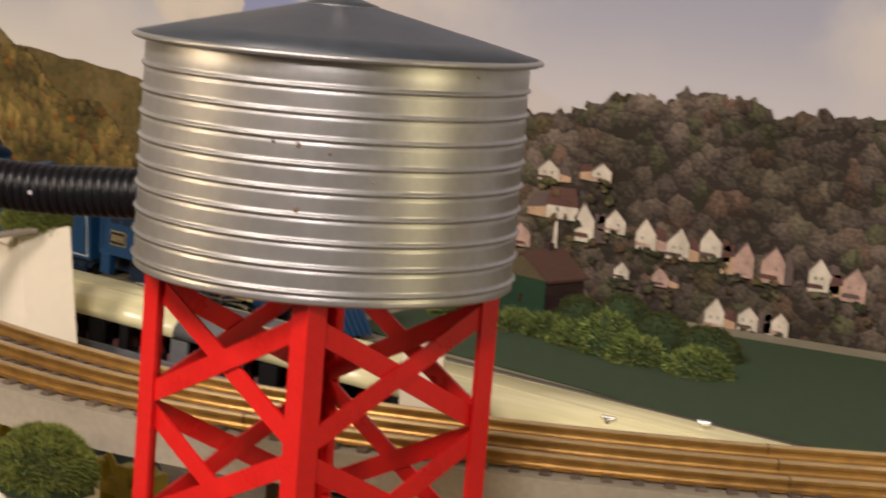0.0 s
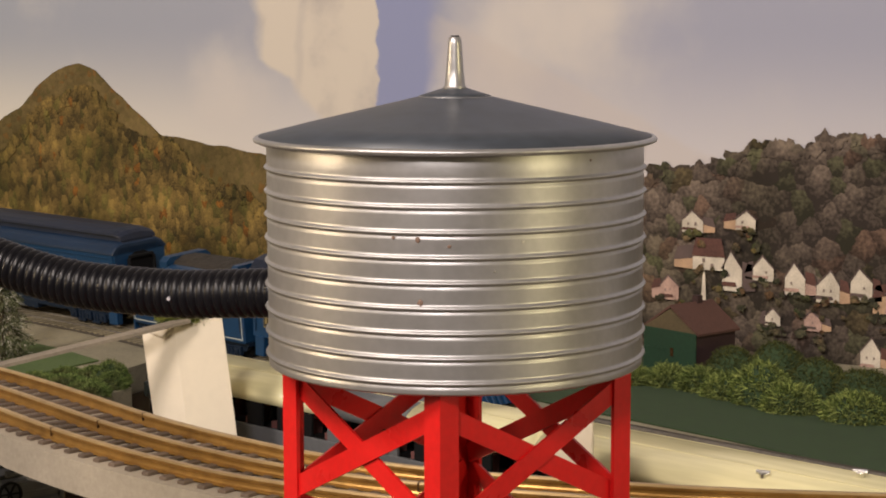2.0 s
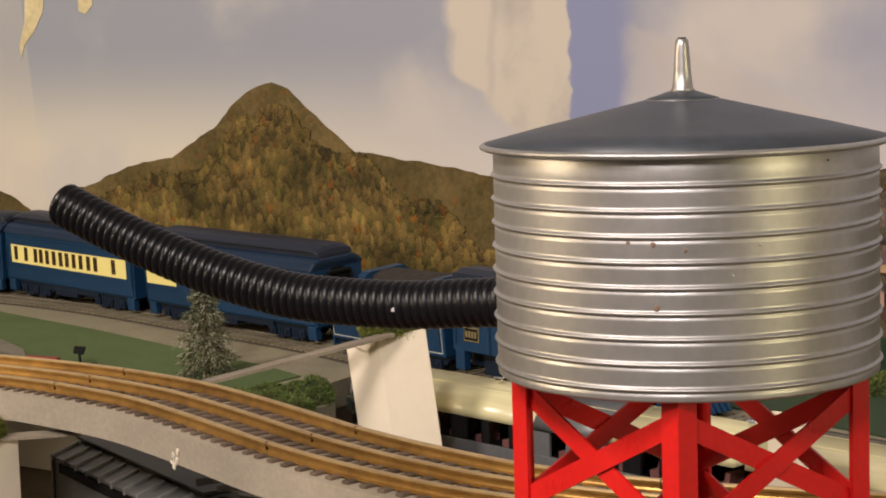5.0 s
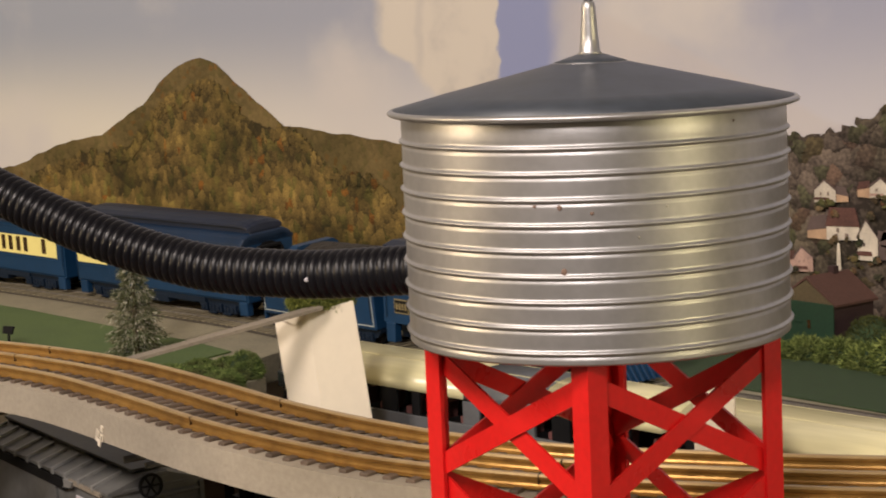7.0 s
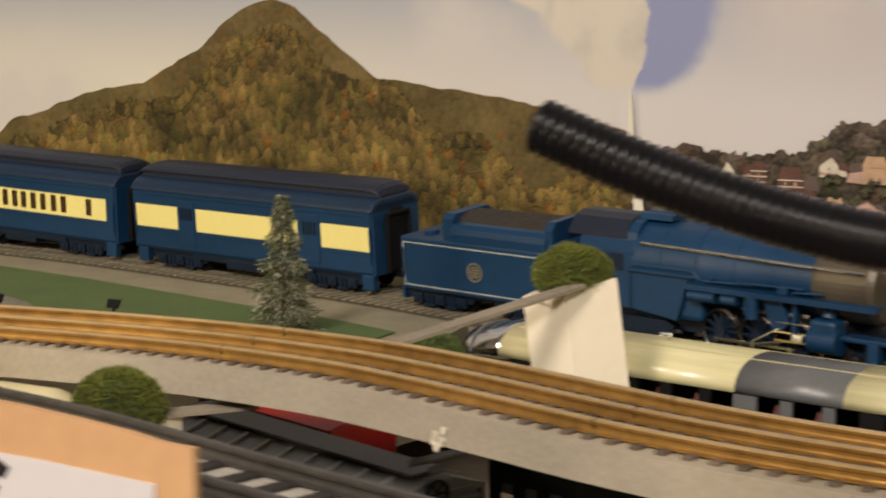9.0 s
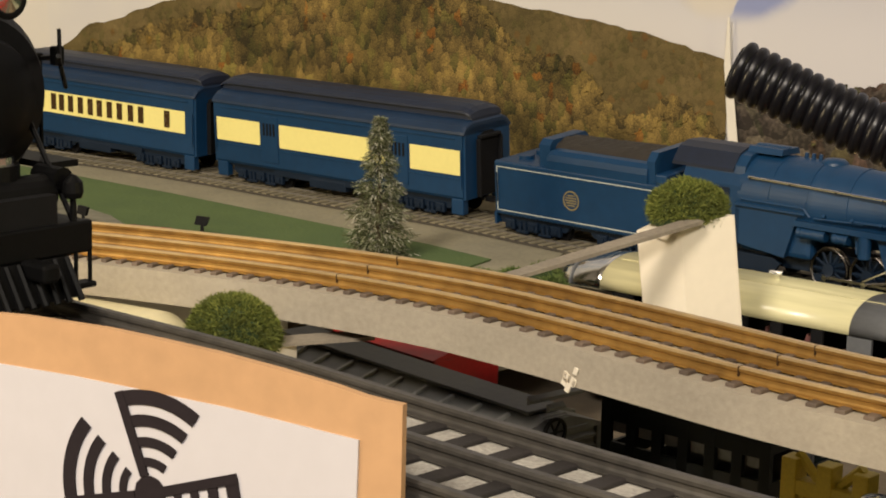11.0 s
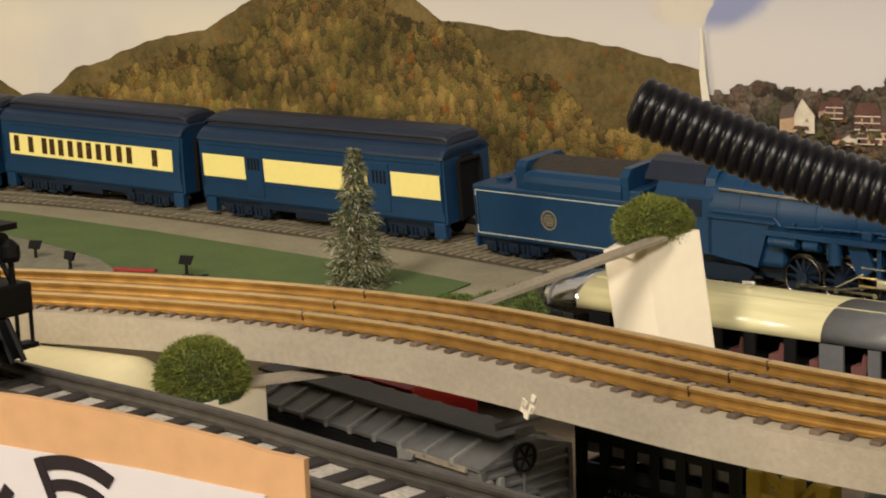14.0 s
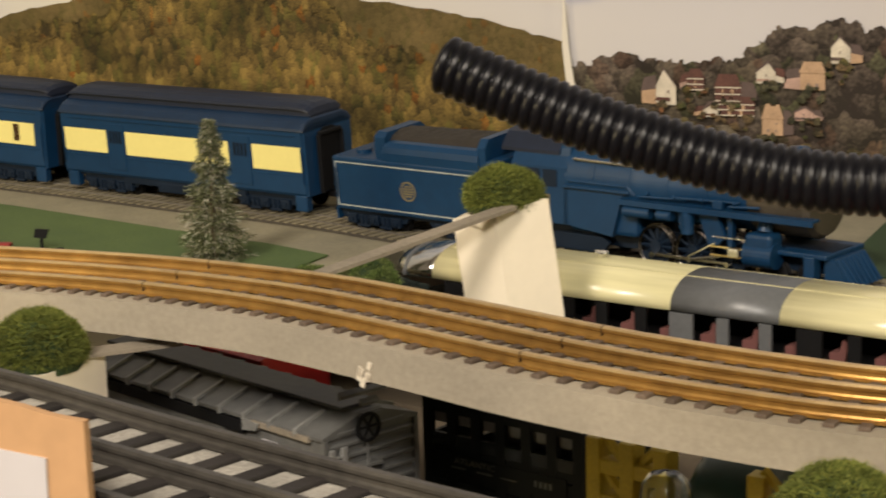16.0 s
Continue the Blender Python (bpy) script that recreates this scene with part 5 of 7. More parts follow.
def tender():
    c = thing("locomotive_tender", "royal blue tender with pale lining and brown-black coal", "tender", on_track(-0.3345, 0.3579, -16.0, 5.0), "blue train engine")
    h, w = 0.0425, 0.0150
    body = part("body", boxed((-h, -w, 0.0085), (h, w, 0.0306), 0.0007), M["blue"], c, "royal blue tank body")
    # coal bunker with rolled-in sides, a raised back plate and a taller front bulkhead
    side = [(0.0148, 0.0304), (0.0149, 0.0338), (0.0144, 0.0362), (0.0128, 0.0378), (0.0104, 0.0382), (0.0092, 0.0376), (0.0092, 0.0304)]
    for s in (-1, 1):
        outline = [(s * y, z) for y, z in side]
        bm = bmesh.new()
        rows = [(-0.0155, 0.72), (-0.0145, 0.92), (-0.0120, 1.0), (0.0340, 1.0)]
        rings = [[bm.verts.new((x, y, 0.0304 + (z - 0.0304) * k)) for y, z in outline] for x, k in rows]
        for lo, hi in zip(rings, rings[1:]):
            for i in range(len(outline)):
                bm.faces.new((lo[i], lo[(i + 1) % len(outline)], hi[(i + 1) % len(outline)], hi[i]))
        bm.faces.new(rings[0])
        bm.faces.new(rings[-1])
        part("bunker_side", bm, M["blue"], c, smooth=False)
    part("bunker_back", prism(bmesh.new(), [(-0.0125, 0.0304), (0.0125, 0.0304), (0.0125, 0.0392), (0.0100, 0.0412), (-0.0100, 0.0412), (-0.0125, 0.0392)], -0.0205, -0.0150, "x"), M["blue"], c)
    part("bunker_front", prism(bmesh.new(), [(-0.0140, 0.0304), (0.0140, 0.0304), (0.0140, 0.0392), (0.0112, 0.0424), (-0.0112, 0.0424), (-0.0140, 0.0392)], 0.0335, 0.0372, "x"), M["blue"], c)
    part("front_apron", boxed((0.0370, -0.0140, 0.0304), (h, 0.0140, 0.0345), 0.0006), M["blue"], c)
    for s in (-1, 1):
        part("water_hatch", rodded((-0.0330, s * 0.0055, 0.0300), (-0.0330, s * 0.0055, 0.0322), 0.0032, seg=16), M["blue"], c)
    bm = bmesh.new()
    rnd = random.Random(3)
    k = 22
    grid = [[bm.verts.new((-0.0150 + 0.0486 * i / k, -0.0096 + 0.0192 * j / 10, 0.0384 + 0.0028 * math.sin(math.pi * j / 10) + 0.0008 * i / k + rnd.uniform(-0.00045, 0.00045) * (0 if j in (0, 10) else 1) - (0.0016 if j in (0, 10) else 0))) for j in range(11)] for i in range(k + 1)]
    for i in range(k):
        for j in range(10):
            bm.faces.new((grid[i][j], grid[i + 1][j], grid[i + 1][j + 1], grid[i][j + 1]))
    part("coal_load", bm, M["coal"], c, "heap of dusty black coal")
    for s in (-1, 1):
        y = s * (w + 0.0001)
        for z in (0.0104, 0.0283):
            part("lining", boxed((-h + 0.0014, y - 0.00015, z - 0.0002), (h - 0.0014, y + 0.00015, z + 0.0002)), M["stripe"], body, "thin pale lining stripe")
        for x in (-h + 0.0014, h - 0.0018):
            part("lining", boxed((x, y - 0.00015, 0.0106), (x + 0.0004, y + 0.00015, 0.0281)), M["stripe"], body, "thin pale lining stripe")
        ring = part("emblem", lathe(bmesh.new(), [(0.0034, -0.0001), (0.0040, -0.0001), (0.0040, 0.0001), (0.0034, 0.0001)], 28, "y", True), M["gold"], body, "round gold emblem", m=pose(-0.0028, y, 0.0190))
        for z, q in ((-0.0020, 0.0018), (-0.0010, 0.0026), (0.0, 0.0028), (0.0010, 0.0026), (0.0020, 0.0018)):
            part("emblem_bar", boxed((-q, -0.0001, z - 0.00026), (q, 0.0001, z + 0.00026)), M["gold"], ring)
        for x in (-h + 0.0020, h - 0.0020):
            part("grab_iron", rodded((x, s * (w + 0.0008), 0.0140), (x, s * (w + 0.0008), 0.0260), 0.00025, seg=6), M["truck"], body)
    part("frame", boxed((-h, -0.0130, 0.0070), (h, 0.0130, 0.0086)), M["truck"], c)
    truck(c, -0.024)
    truck(c, 0.023)
    for y in (-0.0125, 0.0125):
        part("ladder", boxed((-h - 0.0010, y - 0.0018, 0.0040), (-h + 0.0002, y + 0.0018, 0.0090)), M["blue"], c)
    part("coupler", boxed((-h - 0.0060, -0.0014, 0.0066), (-h, 0.0014, 0.0086)), M["gap"], c)
    return c


tender()


def steam_engine():
    c = thing("steam_locomotive", "royal blue model steam locomotive with bright rods", "locomotive", on_track(-0.2872, 0.3427, -17.0), "blue train engine")
    # cab: straight side below, a bevelled ledge, and a rounded dark roof with a hatch
    shape = [(0.0150, 0.0125), (0.0150, 0.0335), (0.0128, 0.0376), (0.0122, 0.0405), (0.0088, 0.0442), (0.0040, 0.0458)]
    outline = [(-y, z) for y, z in shape] + [(y, z) for y, z in reversed(shape)]
    part("cab", prism(bmesh.new(), outline, 0.0, 0.0262, "x"), M["blue"], c, "royal blue cab with bevelled shoulders")
    arch = [(0.0132, 0.0392), (0.0092, 0.0447), (0.0042, 0.0464)]
    rim = [(-y, z) for y, z in arch] + [(y, z) for y, z in reversed(arch)]
    cab_roof = part("cab_roof", prism(bmesh.new(), rim + [(y, z - 0.0012) for y, z in reversed(rim)], -0.0060, 0.0215, "x"), M["roof_blue"], c, "dark blue cab roof")
    part("roof_hatch", prism(bmesh.new(), [(-0.0062, 0.0452), (0.0062, 0.0452), (0.0050, 0.0474), (-0.0050, 0.0474)], 0.0225, 0.0372, "x"), M["blue"], c)
    part("hatch_ridge", boxed((0.0228, -0.0012, 0.0462), (0.0369, 0.0012, 0.0480), 0.0004), M["blue"], cab_roof)
    for s in (-1, 1):
        for x in (0.0070, 0.0150):
            part("cab_window", boxed((x, s * 0.0151 - 0.0002, 0.0262), (x + 0.0066, s * 0.0151 + 0.0002, 0.0326), 0.0001), M["truck"], c, "dark cab window")
        plate = part("number_plate", boxed((0.0080, s * 0.0152 - 0.0002, 0.0170), (0.0180, s * 0.0152 + 0.0002, 0.0232)), M["gold"], c, "small framed plate")
        part("plate_face", boxed((0.0086, s * 0.0154 - 0.0002, 0.0176), (0.0174, s * 0.0154 + 0.0002, 0.0226)), M["gap"], plate)
        for i in range(4):
            part("plate_bar", boxed((0.0094 + 0.0020 * i, s * 0.0156 - 0.0001, 0.0187), (0.0107 + 0.0020 * i, s * 0.0156 + 0.0001, 0.0215)), M["gold"], plate)
        part("cab_step", boxed((0.0020, s * 0.0138 - 0.0018, 0.0040), (0.0080, s * 0.0138 + 0.0018, 0.0126), 0.0004), M["blue"], c)
        part("cab_handrail", rodded((0.0024, s * 0.0158, 0.0150), (0.0024, s * 0.0158, 0.0310), 0.0003, seg=6), M["blue"], c)
    boiler = part("boiler", lathe(bmesh.new(), [(0.0, 0.0250), (0.0152, 0.0250), (0.0152, 0.0560), (0.0148, 0.0600), (0.0138, 0.0790), (0.0135, 0.1025), (0.0, 0.1025)], 72, "x"), M["blue"], c, "royal blue tapered boiler", m=pose(0, 0, 0.0296))
    for x, r in ((0.0380, 0.0152), (0.0540, 0.0152), (0.0700, 0.0143), (0.0860, 0.0137)):
        part("boiler_band", lathe(bmesh.new(), [(r - 0.0003, x - 0.0005), (r + 0.00022, x - 0.0005), (r + 0.00022, x + 0.0005), (r - 0.0003, x + 0.0005)], 48, "x", True), M["blue"], boiler)
    part("smokebox", lathe(bmesh.new(), [(0.0, 0.1022), (0.0137, 0.1022), (0.0139, 0.1040), (0.0139, 0.1240), (0.0125, 0.1262), (0.0, 0.1270)], 48, "x"), surface("graphite_smokebox", (0.105, 0.088, 0.066), 0.42, 0.45, 0.3), boiler, "graphite brown smokebox")
    part("headlight", lathe(bmesh.new(), [(0.0, 0.126), (0.0030, 0.126), (0.0034, 0.1305), (0.0, 0.1307)], 18, "x"), M["chrome"], c, "small round headlight", m=pose(0, 0, 0.0330))
    for name, x, r, z0, z1 in (("chimney", 0.1150, 0.0042, 0.0405, 0.0470), ("dome", 0.0840, 0.0058, 0.0405, 0.0460), ("dome", 0.0560, 0.0052, 0.0415, 0.0462)):
        part(name, lathe(bmesh.new(), [(0.0, z0), (r * 1.2, z0), (r, z0 + 0.0016), (r * 0.95, z1 - 0.0016), (r * 0.7, z1 - 0.0004), (0.0, z1)], 24), M["blue"], c, smooth=True, m=pose(x, 0, 0))
    for i in range(3):
        part("safety_valve", rodded((0.0440 + 0.0030 * i, 0.0, 0.0440), (0.0440 + 0.0030 * i, 0.0, 0.0468), 0.0009, 0.0007, 8), M["blue"], c)
    part("bell", lathe(bmesh.new(), [(0.0, 0.0425), (0.0022, 0.0425), (0.0015, 0.0450), (0.0, 0.0458)], 14), M["brass"], c, "small brass bell", smooth=True, m=pose(0.0960, 0, 0))
    for s in (-1, 1):
        rail = part("handrail", rodded((0.0292, s * 0.0146, 0.0374), (0.1235, s * 0.0146, 0.0356), 0.00042, seg=8), M["chrome"], c, "bright handrail")
        for x in (0.030, 0.047, 0.066, 0.085, 0.104, 0.122):
            part("stanchion", rodded((x, s * 0.0112, 0.0370 - 0.02 * (x - 0.03)), (x, s * 0.0150, 0.0372 - 0.02 * (x - 0.03)), 0.0005, seg=6), M["gap"], rail)
        # firebox side: a flat panel under a stepped shelf, slanted along its foot
        panel = part("firebox_panel", prism(bmesh.new(), [(0.0245, 0.0128), (0.0462, 0.0102), (0.0508, 0.0252), (0.0520, 0.0268), (0.0245, 0.0268)], min(s * 0.0128, s * 0.0150), max(s * 0.0128, s * 0.0150), "y"), M["blue"], c, "flat blue firebox panel")
        part("shelf", boxed((0.0248, s * 0.0145 - 0.0018, 0.0266), (0.0545, s * 0.0145 + 0.0018, 0.0276), 0.0003), M["blue"], panel)
        part("pipe", rodded((0.0270, s * 0.0152, 0.0292), (0.0535, s * 0.0152, 0.0292), 0.0006, seg=8), M["blue"], panel)
        part("pipe", rodded((0.0535, s * 0.0152, 0.0292), (0.0560, s * 0.0148, 0.0262), 0.0006, seg=8), M["blue"], panel)
        part("running_board", boxed((0.0505, s * 0.0144 - 0.0024, 0.0240), (0.1300, s * 0.0144 + 0.0024, 0.0249), 0.0002), M["blue"], c)
        part("board_edge", boxed((0.0505, s * 0.0167 - 0.0003, 0.0228), (0.1300, s * 0.0167 + 0.0003, 0.0249)), M["blue"], c)
        for a, z, r in ((0.0520, 0.0634, 0.0021), (0.0665, 0.0726, 0.0019)):
            tank = part("air_tank", rodded((a, s * 0.0150, 0.0206), (z, s * 0.0150, 0.0206), r, seg=16), M["blue"], c)
            for x in (a + 0.0014, z - 0.0014):
                part("tank_band", lathe(bmesh.new(), [(r, x - 0.0003), (r + 0.0002, x - 0.0003), (r + 0.0002, x + 0.0003), (r, x + 0.0003)], 16, "x", True), M["blue"], tank, m=pose(0, s * 0.0150, 0.0206))
        # pump, brackets, injector pipes and lubricator along the boiler side
        part("air_pump", rodded((0.0790, s * 0.0150, 0.0150), (0.0790, s * 0.0150, 0.0228), 0.0023, seg=14), M["blue"], c)
        part("lubricator", boxed((0.0900, s * 0.0150 - 0.0014, 0.0249), (0.0940, s * 0.0150 + 0.0014, 0.0282), 0.0004), M["blue"], c)
        for x0, x1, z in ((0.058, 0.078, 0.0262), (0.074, 0.100, 0.0272), (0.096, 0.108, 0.0262)):
            part("pipe", rodded((x0, s * 0.0150, z), (x1, s * 0.0146, z + 0.0006), 0.0005, seg=8), M["blue"], c)
        for x in (0.0620, 0.0735, 0.0850, 0.0925, 0.0985):
            part("valve", rodded((x, s * 0.0138, 0.0266), (x, s * 0.0156, 0.0278), 0.0007, seg=8), M["blue"], c)
        part("bracket", prism(bmesh.new(), [(0.0745, 0.0240), (0.0790, 0.0240), (0.0775, 0.0160), (0.0750, 0.0160)], min(s * 0.0128, s * 0.0142), max(s * 0.0128, s * 0.0142), "y"), M["blue"], c)
        part("link_bracket", prism(bmesh.new(), [(0.0830, 0.0228), (0.0905, 0.0228), (0.0940, 0.0150), (0.0900, 0.0110), (0.0870, 0.0120), (0.0850, 0.0170)], min(s * 0.0124, s * 0.0142), max(s * 0.0124, s * 0.0142), "y"), M["blue"], c)
        part("guide_yoke", boxed((0.0950, s * 0.0130 - 0.0012, 0.0110), (0.0968, s * 0.0130 + 0.0012, 0.0230)), M["blue"], c)
        cyl = part("cylinder", rodded((0.1030, s * 0.0138, 0.0106), (0.1145, s * 0.0138, 0.0106), 0.0046, seg=24), M["blue"], c)
        part("cylinder_jacket", boxed((0.1035, s * 0.0130 - 0.0042, 0.0120), (0.1140, s * 0.0130 + 0.0042, 0.0182), 0.0014), M["blue"], cyl)
        part("steam_pipe", rodded((0.1085, s * 0.0120, 0.0180), (0.1085, s * 0.0095, 0.0240), 0.0026, seg=12), M["blue"], cyl)
        for x in (0.0625, 0.0785, 0.0940):
            r = 0.0078
            wheel = part("driving_wheel", lathe(bmesh.new(), [(r * 0.87, s * 0.0085), (r * 1.05, s * 0.0085), (r * 1.05, s * 0.0092), (r, s * 0.0092), (r, s * 0.0106), (r * 0.95, s * 0.0108), (r * 0.87, s * 0.0104)], 36, "y", True), M["tyre"], c, "driving wheel with bright tyre", m=pose(x, 0, r))
            part("wheel_centre", lathe(bmesh.new(), [(0.0, s * 0.0090), (r * 0.30, s * 0.0090), (r * 0.30, s * 0.0112), (0.0, s * 0.0112)], 18, "y"), M["truck"], wheel)
            for i in range(12):
                a = 2 * math.pi * i / 12
                part("spoke", rodded((r * 0.2 * math.cos(a), s * 0.0098, r * 0.2 * math.sin(a)), (r * 0.9 * math.cos(a), s * 0.0098, r * 0.9 * math.sin(a)), 0.0005, seg=5), M["truck"], wheel)
            part("counterweight", prism(bmesh.new(), [(r * 0.88 * math.cos(a), r * 0.88 * math.sin(a)) for a in [radians(200 + 14 * i) for i in range(11)]], min(s * 0.0096, s * 0.0107), max(s * 0.0096, s * 0.0107), "y"), M["truck"], wheel)
        part("side_rod", boxed((0.0610, s * 0.0118 - 0.0004, 0.0046), (0.0955, s * 0.0118 + 0.0004, 0.0058), 0.0002), M["chrome"], c, "bright steel side rod")
        part("main_rod", rodded((0.0785, s * 0.0130, 0.0054), (0.1000, s * 0.0136, 0.0098), 0.0006, seg=8), M["chrome"], c, "bright steel main rod")
        for x in (0.0625, 0.0785, 0.0940):
            part("crank_pin", rodded((x, s * 0.0106, 0.0052), (x, s * 0.0136, 0.0052), 0.0010, seg=10), M["chrome"], c)
        for z in (0.0082, 0.0112):
            part("crosshead_guide", boxed((0.0880, s * 0.0140 - 0.0006, z), (0.1035, s * 0.0140 + 0.0006, z + 0.0008), 0.0001), M["brass"], c, "bright crosshead guide")
        part("crosshead", boxed((0.0955, s * 0.0140 - 0.0012, 0.0086), (0.1000, s * 0.0140 + 0.0012, 0.0118), 0.0003), M["chrome"], c)
        part("eccentric_rod", rodded((0.0785, s * 0.0140, 0.0066), (0.0900, s * 0.0142, 0.0128), 0.0004, seg=6), M["chrome"], c)
        part("radius_rod", rodded((0.0890, s * 0.0140, 0.0150), (0.1040, s * 0.0140, 0.0150), 0.0004, seg=6), M["chrome"], c)
        part("cylinder_cock", rodded((0.1080, s * 0.0150, 0.0046), (0.1080, s * 0.0150, 0.0064), 0.0006, seg=6), M["brass"], c)
        part("pilot_step", boxed((0.1250, s * 0.0120 - 0.0024, 0.0040), (0.1290, s * 0.0120 + 0.0024, 0.0120), 0.0004), M["blue"], c)
        part("trailing_frame", prism(bmesh.new(), [(0.0180, 0.0030), (0.0400, 0.0030), (0.0430, 0.0070), (0.0400, 0.0090), (0.0180, 0.0090)], min(s * 0.0108, s * 0.0122), max(s * 0.0108, s * 0.0122), "y"), M["truck"], c)
    part("firebox", boxed((0.0250, -0.0128, 0.0100), (0.0560, 0.0128, 0.0300), 0.002), M["blue"], c)
    for x in (0.024, 0.035):
        wheel_set(c, x, 0.0045, 0.0045, 0.0098, M["truck"])
    for x in (0.112, 0.124):
        wheel_set(c, x, 0.0042, 0.0042, 0.0092, M["gap"])
    part("pilot_deck", boxed((0.1140, -0.0130, 0.0110), (0.1330, 0.0130, 0.0128), 0.0005), M["blue"], c)
    pilot = part("pilot", prism(bmesh.new(), [(0.1310, 0.0112), (0.1345, 0.0112), (0.1410, 0.0018), (0.1310, 0.0018)], -0.0105, 0.0105, "y"), M["blue"], c, "slatted blue pilot")
    for i in range(7):
        y = -0.0090 + 0.0030 * i
        part("slat", rodded((0.1350, y, 0.0108), (0.1418, y, 0.0018), 0.0006, seg=6), M["blue"], pilot)
    part("frame", boxed((0.002, -0.0070, 0.0050), (0.132, 0.0070, 0.0130)), M["truck"], c)
    return c


steam_engine()

# ---- streamlined cars on the lower shelf ----
AX = Vector((-0.2406, 0.2895, 0.0))
TURN = -12.6
SHELF = 0.0700
ax_dir = Vector((math.cos(radians(TURN)), math.sin(radians(TURN)), 0))
shelf_bm = prism(bmesh.new(), [(-0.125, -0.026), (0.30, -0.026), (0.30, 0.024), (-0.125, 0.024)], 0.0, SHELF - 0.0045, "z")
single("lower_shelf", shelf_bm, M["table"], "dark wooden shelf under the silver cars", "shelf", m=placed(AX.x, AX.y, 0, TURN))


def streamliner(m, length, observation, label):
    """A streamlined coach with a pale curved roof, dark window openings and seats. Local x from the rounded end."""
    c = thing("streamlined_coach", label, "train car", m, "silver streamlined cars")
    w, eave, top = 0.0185, 0.0425, 0.0530
    arc = [(w * math.sin(a), eave + (top - eave) * (math.cos(a) ** 0.8 if math.cos(a) > 0 else 0)) for a in [radians(-90 + 10 * i) for i in range(19)]]

    def shell(a, b, k0=1.0, k1=1.0, grow=0.0):
        bm = bmesh.new()
        n = 2 if k0 == k1 else 9
        rings = []
        for i in range(n):
            u = i / (n - 1)
            k = k0 + (k1 - k0) * math.sin(u * math.pi / 2)
            rings.append([bm.verts.new((a + (b - a) * u, y * k * (1 + grow), (z - 0.030) * (0.5 + 0.5 * k) * (1 + grow) + 0.030)) for y, z in arc])
        for lo, hi in zip(rings, rings[1:]):
            for i in range(len(arc) - 1):
                bm.faces.new((lo[i], lo[i + 1], hi[i + 1], hi[i]))
            bm.faces.new((lo[-1], lo[0], hi[0], hi[-1]))
        bm.faces.new(rings[0])
        bm.faces.new(rings[-1])
        return bm

    x0 = 0.0
    if observation:
        cap = part("tail_cap", shell(-0.021, 0.0015, 0.60, 1.0), M["chrome"], c, "rounded chrome tail end", smooth=True)
        part("tail_light", rodded((-0.0222, -0.004, 0.0405), (-0.0205, -0.004, 0.0405), 0.0018), M["maroon"], c, "dark red tail lamp")
        for s in (-1, 1):
            for i in range(3):
                x = -0.0175 + 0.0062 * i
                k = 0.60 + 0.40 * math.sin((x + 0.021 + 0.0025) / 0.0225 * math.pi / 2)
                part("tail_window", boxed((x, s * w * k - 0.0012, 0.0335), (x + 0.0048, s * w * k + 0.0006, 0.0402), 0.0006), M["dark_pane"], cap, "dark curved tail window")
        for i in range(3):
            part("tail_band", shell(-0.0150 + 0.0060 * i, -0.0146 + 0.0060 * i, 0.80 + 0.08 * i, 0.8001 + 0.08 * i, 0.012), M["silver_grey"], cap)
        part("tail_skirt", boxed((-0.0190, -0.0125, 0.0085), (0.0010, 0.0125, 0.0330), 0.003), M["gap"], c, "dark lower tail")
        x0 = 0.0010
    # the grey middle stretch is a cast shadow painted into the roof colour
    cuts = [(x0, 0.100, "silver"), (0.100, 0.140, "silver_grey"), (0.140, length, "silver")] if observation else [(0.0, length, "silver")]
    for a, b, k in cuts:
        part("roof_panel", shell(a, b), M[k], c, "pale silver roof panel" if k == "silver" else "roof stretch with a cast shadow put into its grey", smooth=True)
    for s in (-1, 1):
        part("roof_groove", boxed((x0 + 0.002, s * 0.0075 - 0.0003, 0.0518), (length - 0.002, s * 0.0075 + 0.0003, 0.05235)), M["silver"], c)
        part("lower_side", boxed((x0, s * w - 0.0008, 0.0080), (length, s * w + 0.0008, 0.0330), 0.0003), M["silver_grey"], c, "grey lower body side")
    # floor and middle wall are black, so the shade indoors is painted in
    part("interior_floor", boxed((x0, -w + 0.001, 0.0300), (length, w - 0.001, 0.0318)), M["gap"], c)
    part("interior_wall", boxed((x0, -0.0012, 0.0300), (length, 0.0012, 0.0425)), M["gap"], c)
    x, i = x0 + 0.010, 0
    while x < length - 0.004:
        for s in (-1, 1):
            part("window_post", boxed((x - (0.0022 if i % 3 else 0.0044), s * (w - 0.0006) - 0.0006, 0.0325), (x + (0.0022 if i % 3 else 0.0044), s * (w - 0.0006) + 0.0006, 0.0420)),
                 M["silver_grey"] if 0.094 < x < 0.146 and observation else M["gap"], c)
            bm = bmesh.new()
            prism(bm, [(x + 0.005, 0.0318), (x + 0.0105, 0.0318), (x + 0.0115, 0.0385), (x + 0.0095, 0.0390), (x + 0.0085, 0.0350), (x + 0.005, 0.0345)], s * 0.0060, s * 0.0140, "y")
            part("seat", bm, M["seat"], c, "dusty red seat")
        x, i = x + 0.0155, i + 1
    for x, y, z in ((0.062, 0.0, 0.0522), (0.192, 0.0, 0.0522)) if observation else ((0.091, -0.0120, 0.0494), (0.119, 0.0, 0.0522)):
        k = part("roof_vent", rodded((x, y, z), (x, y, z + 0.0023), 0.0013, 0.0017, 10), M["chrome"], c, "small chrome roof fitting")
        part("vent_cap", rodded((x - 0.0022, y - 0.0006, z + 0.0026), (x + 0.0022, y + 0.0006, z + 0.0026), 0.0008, seg=8), M["chrome"], k)
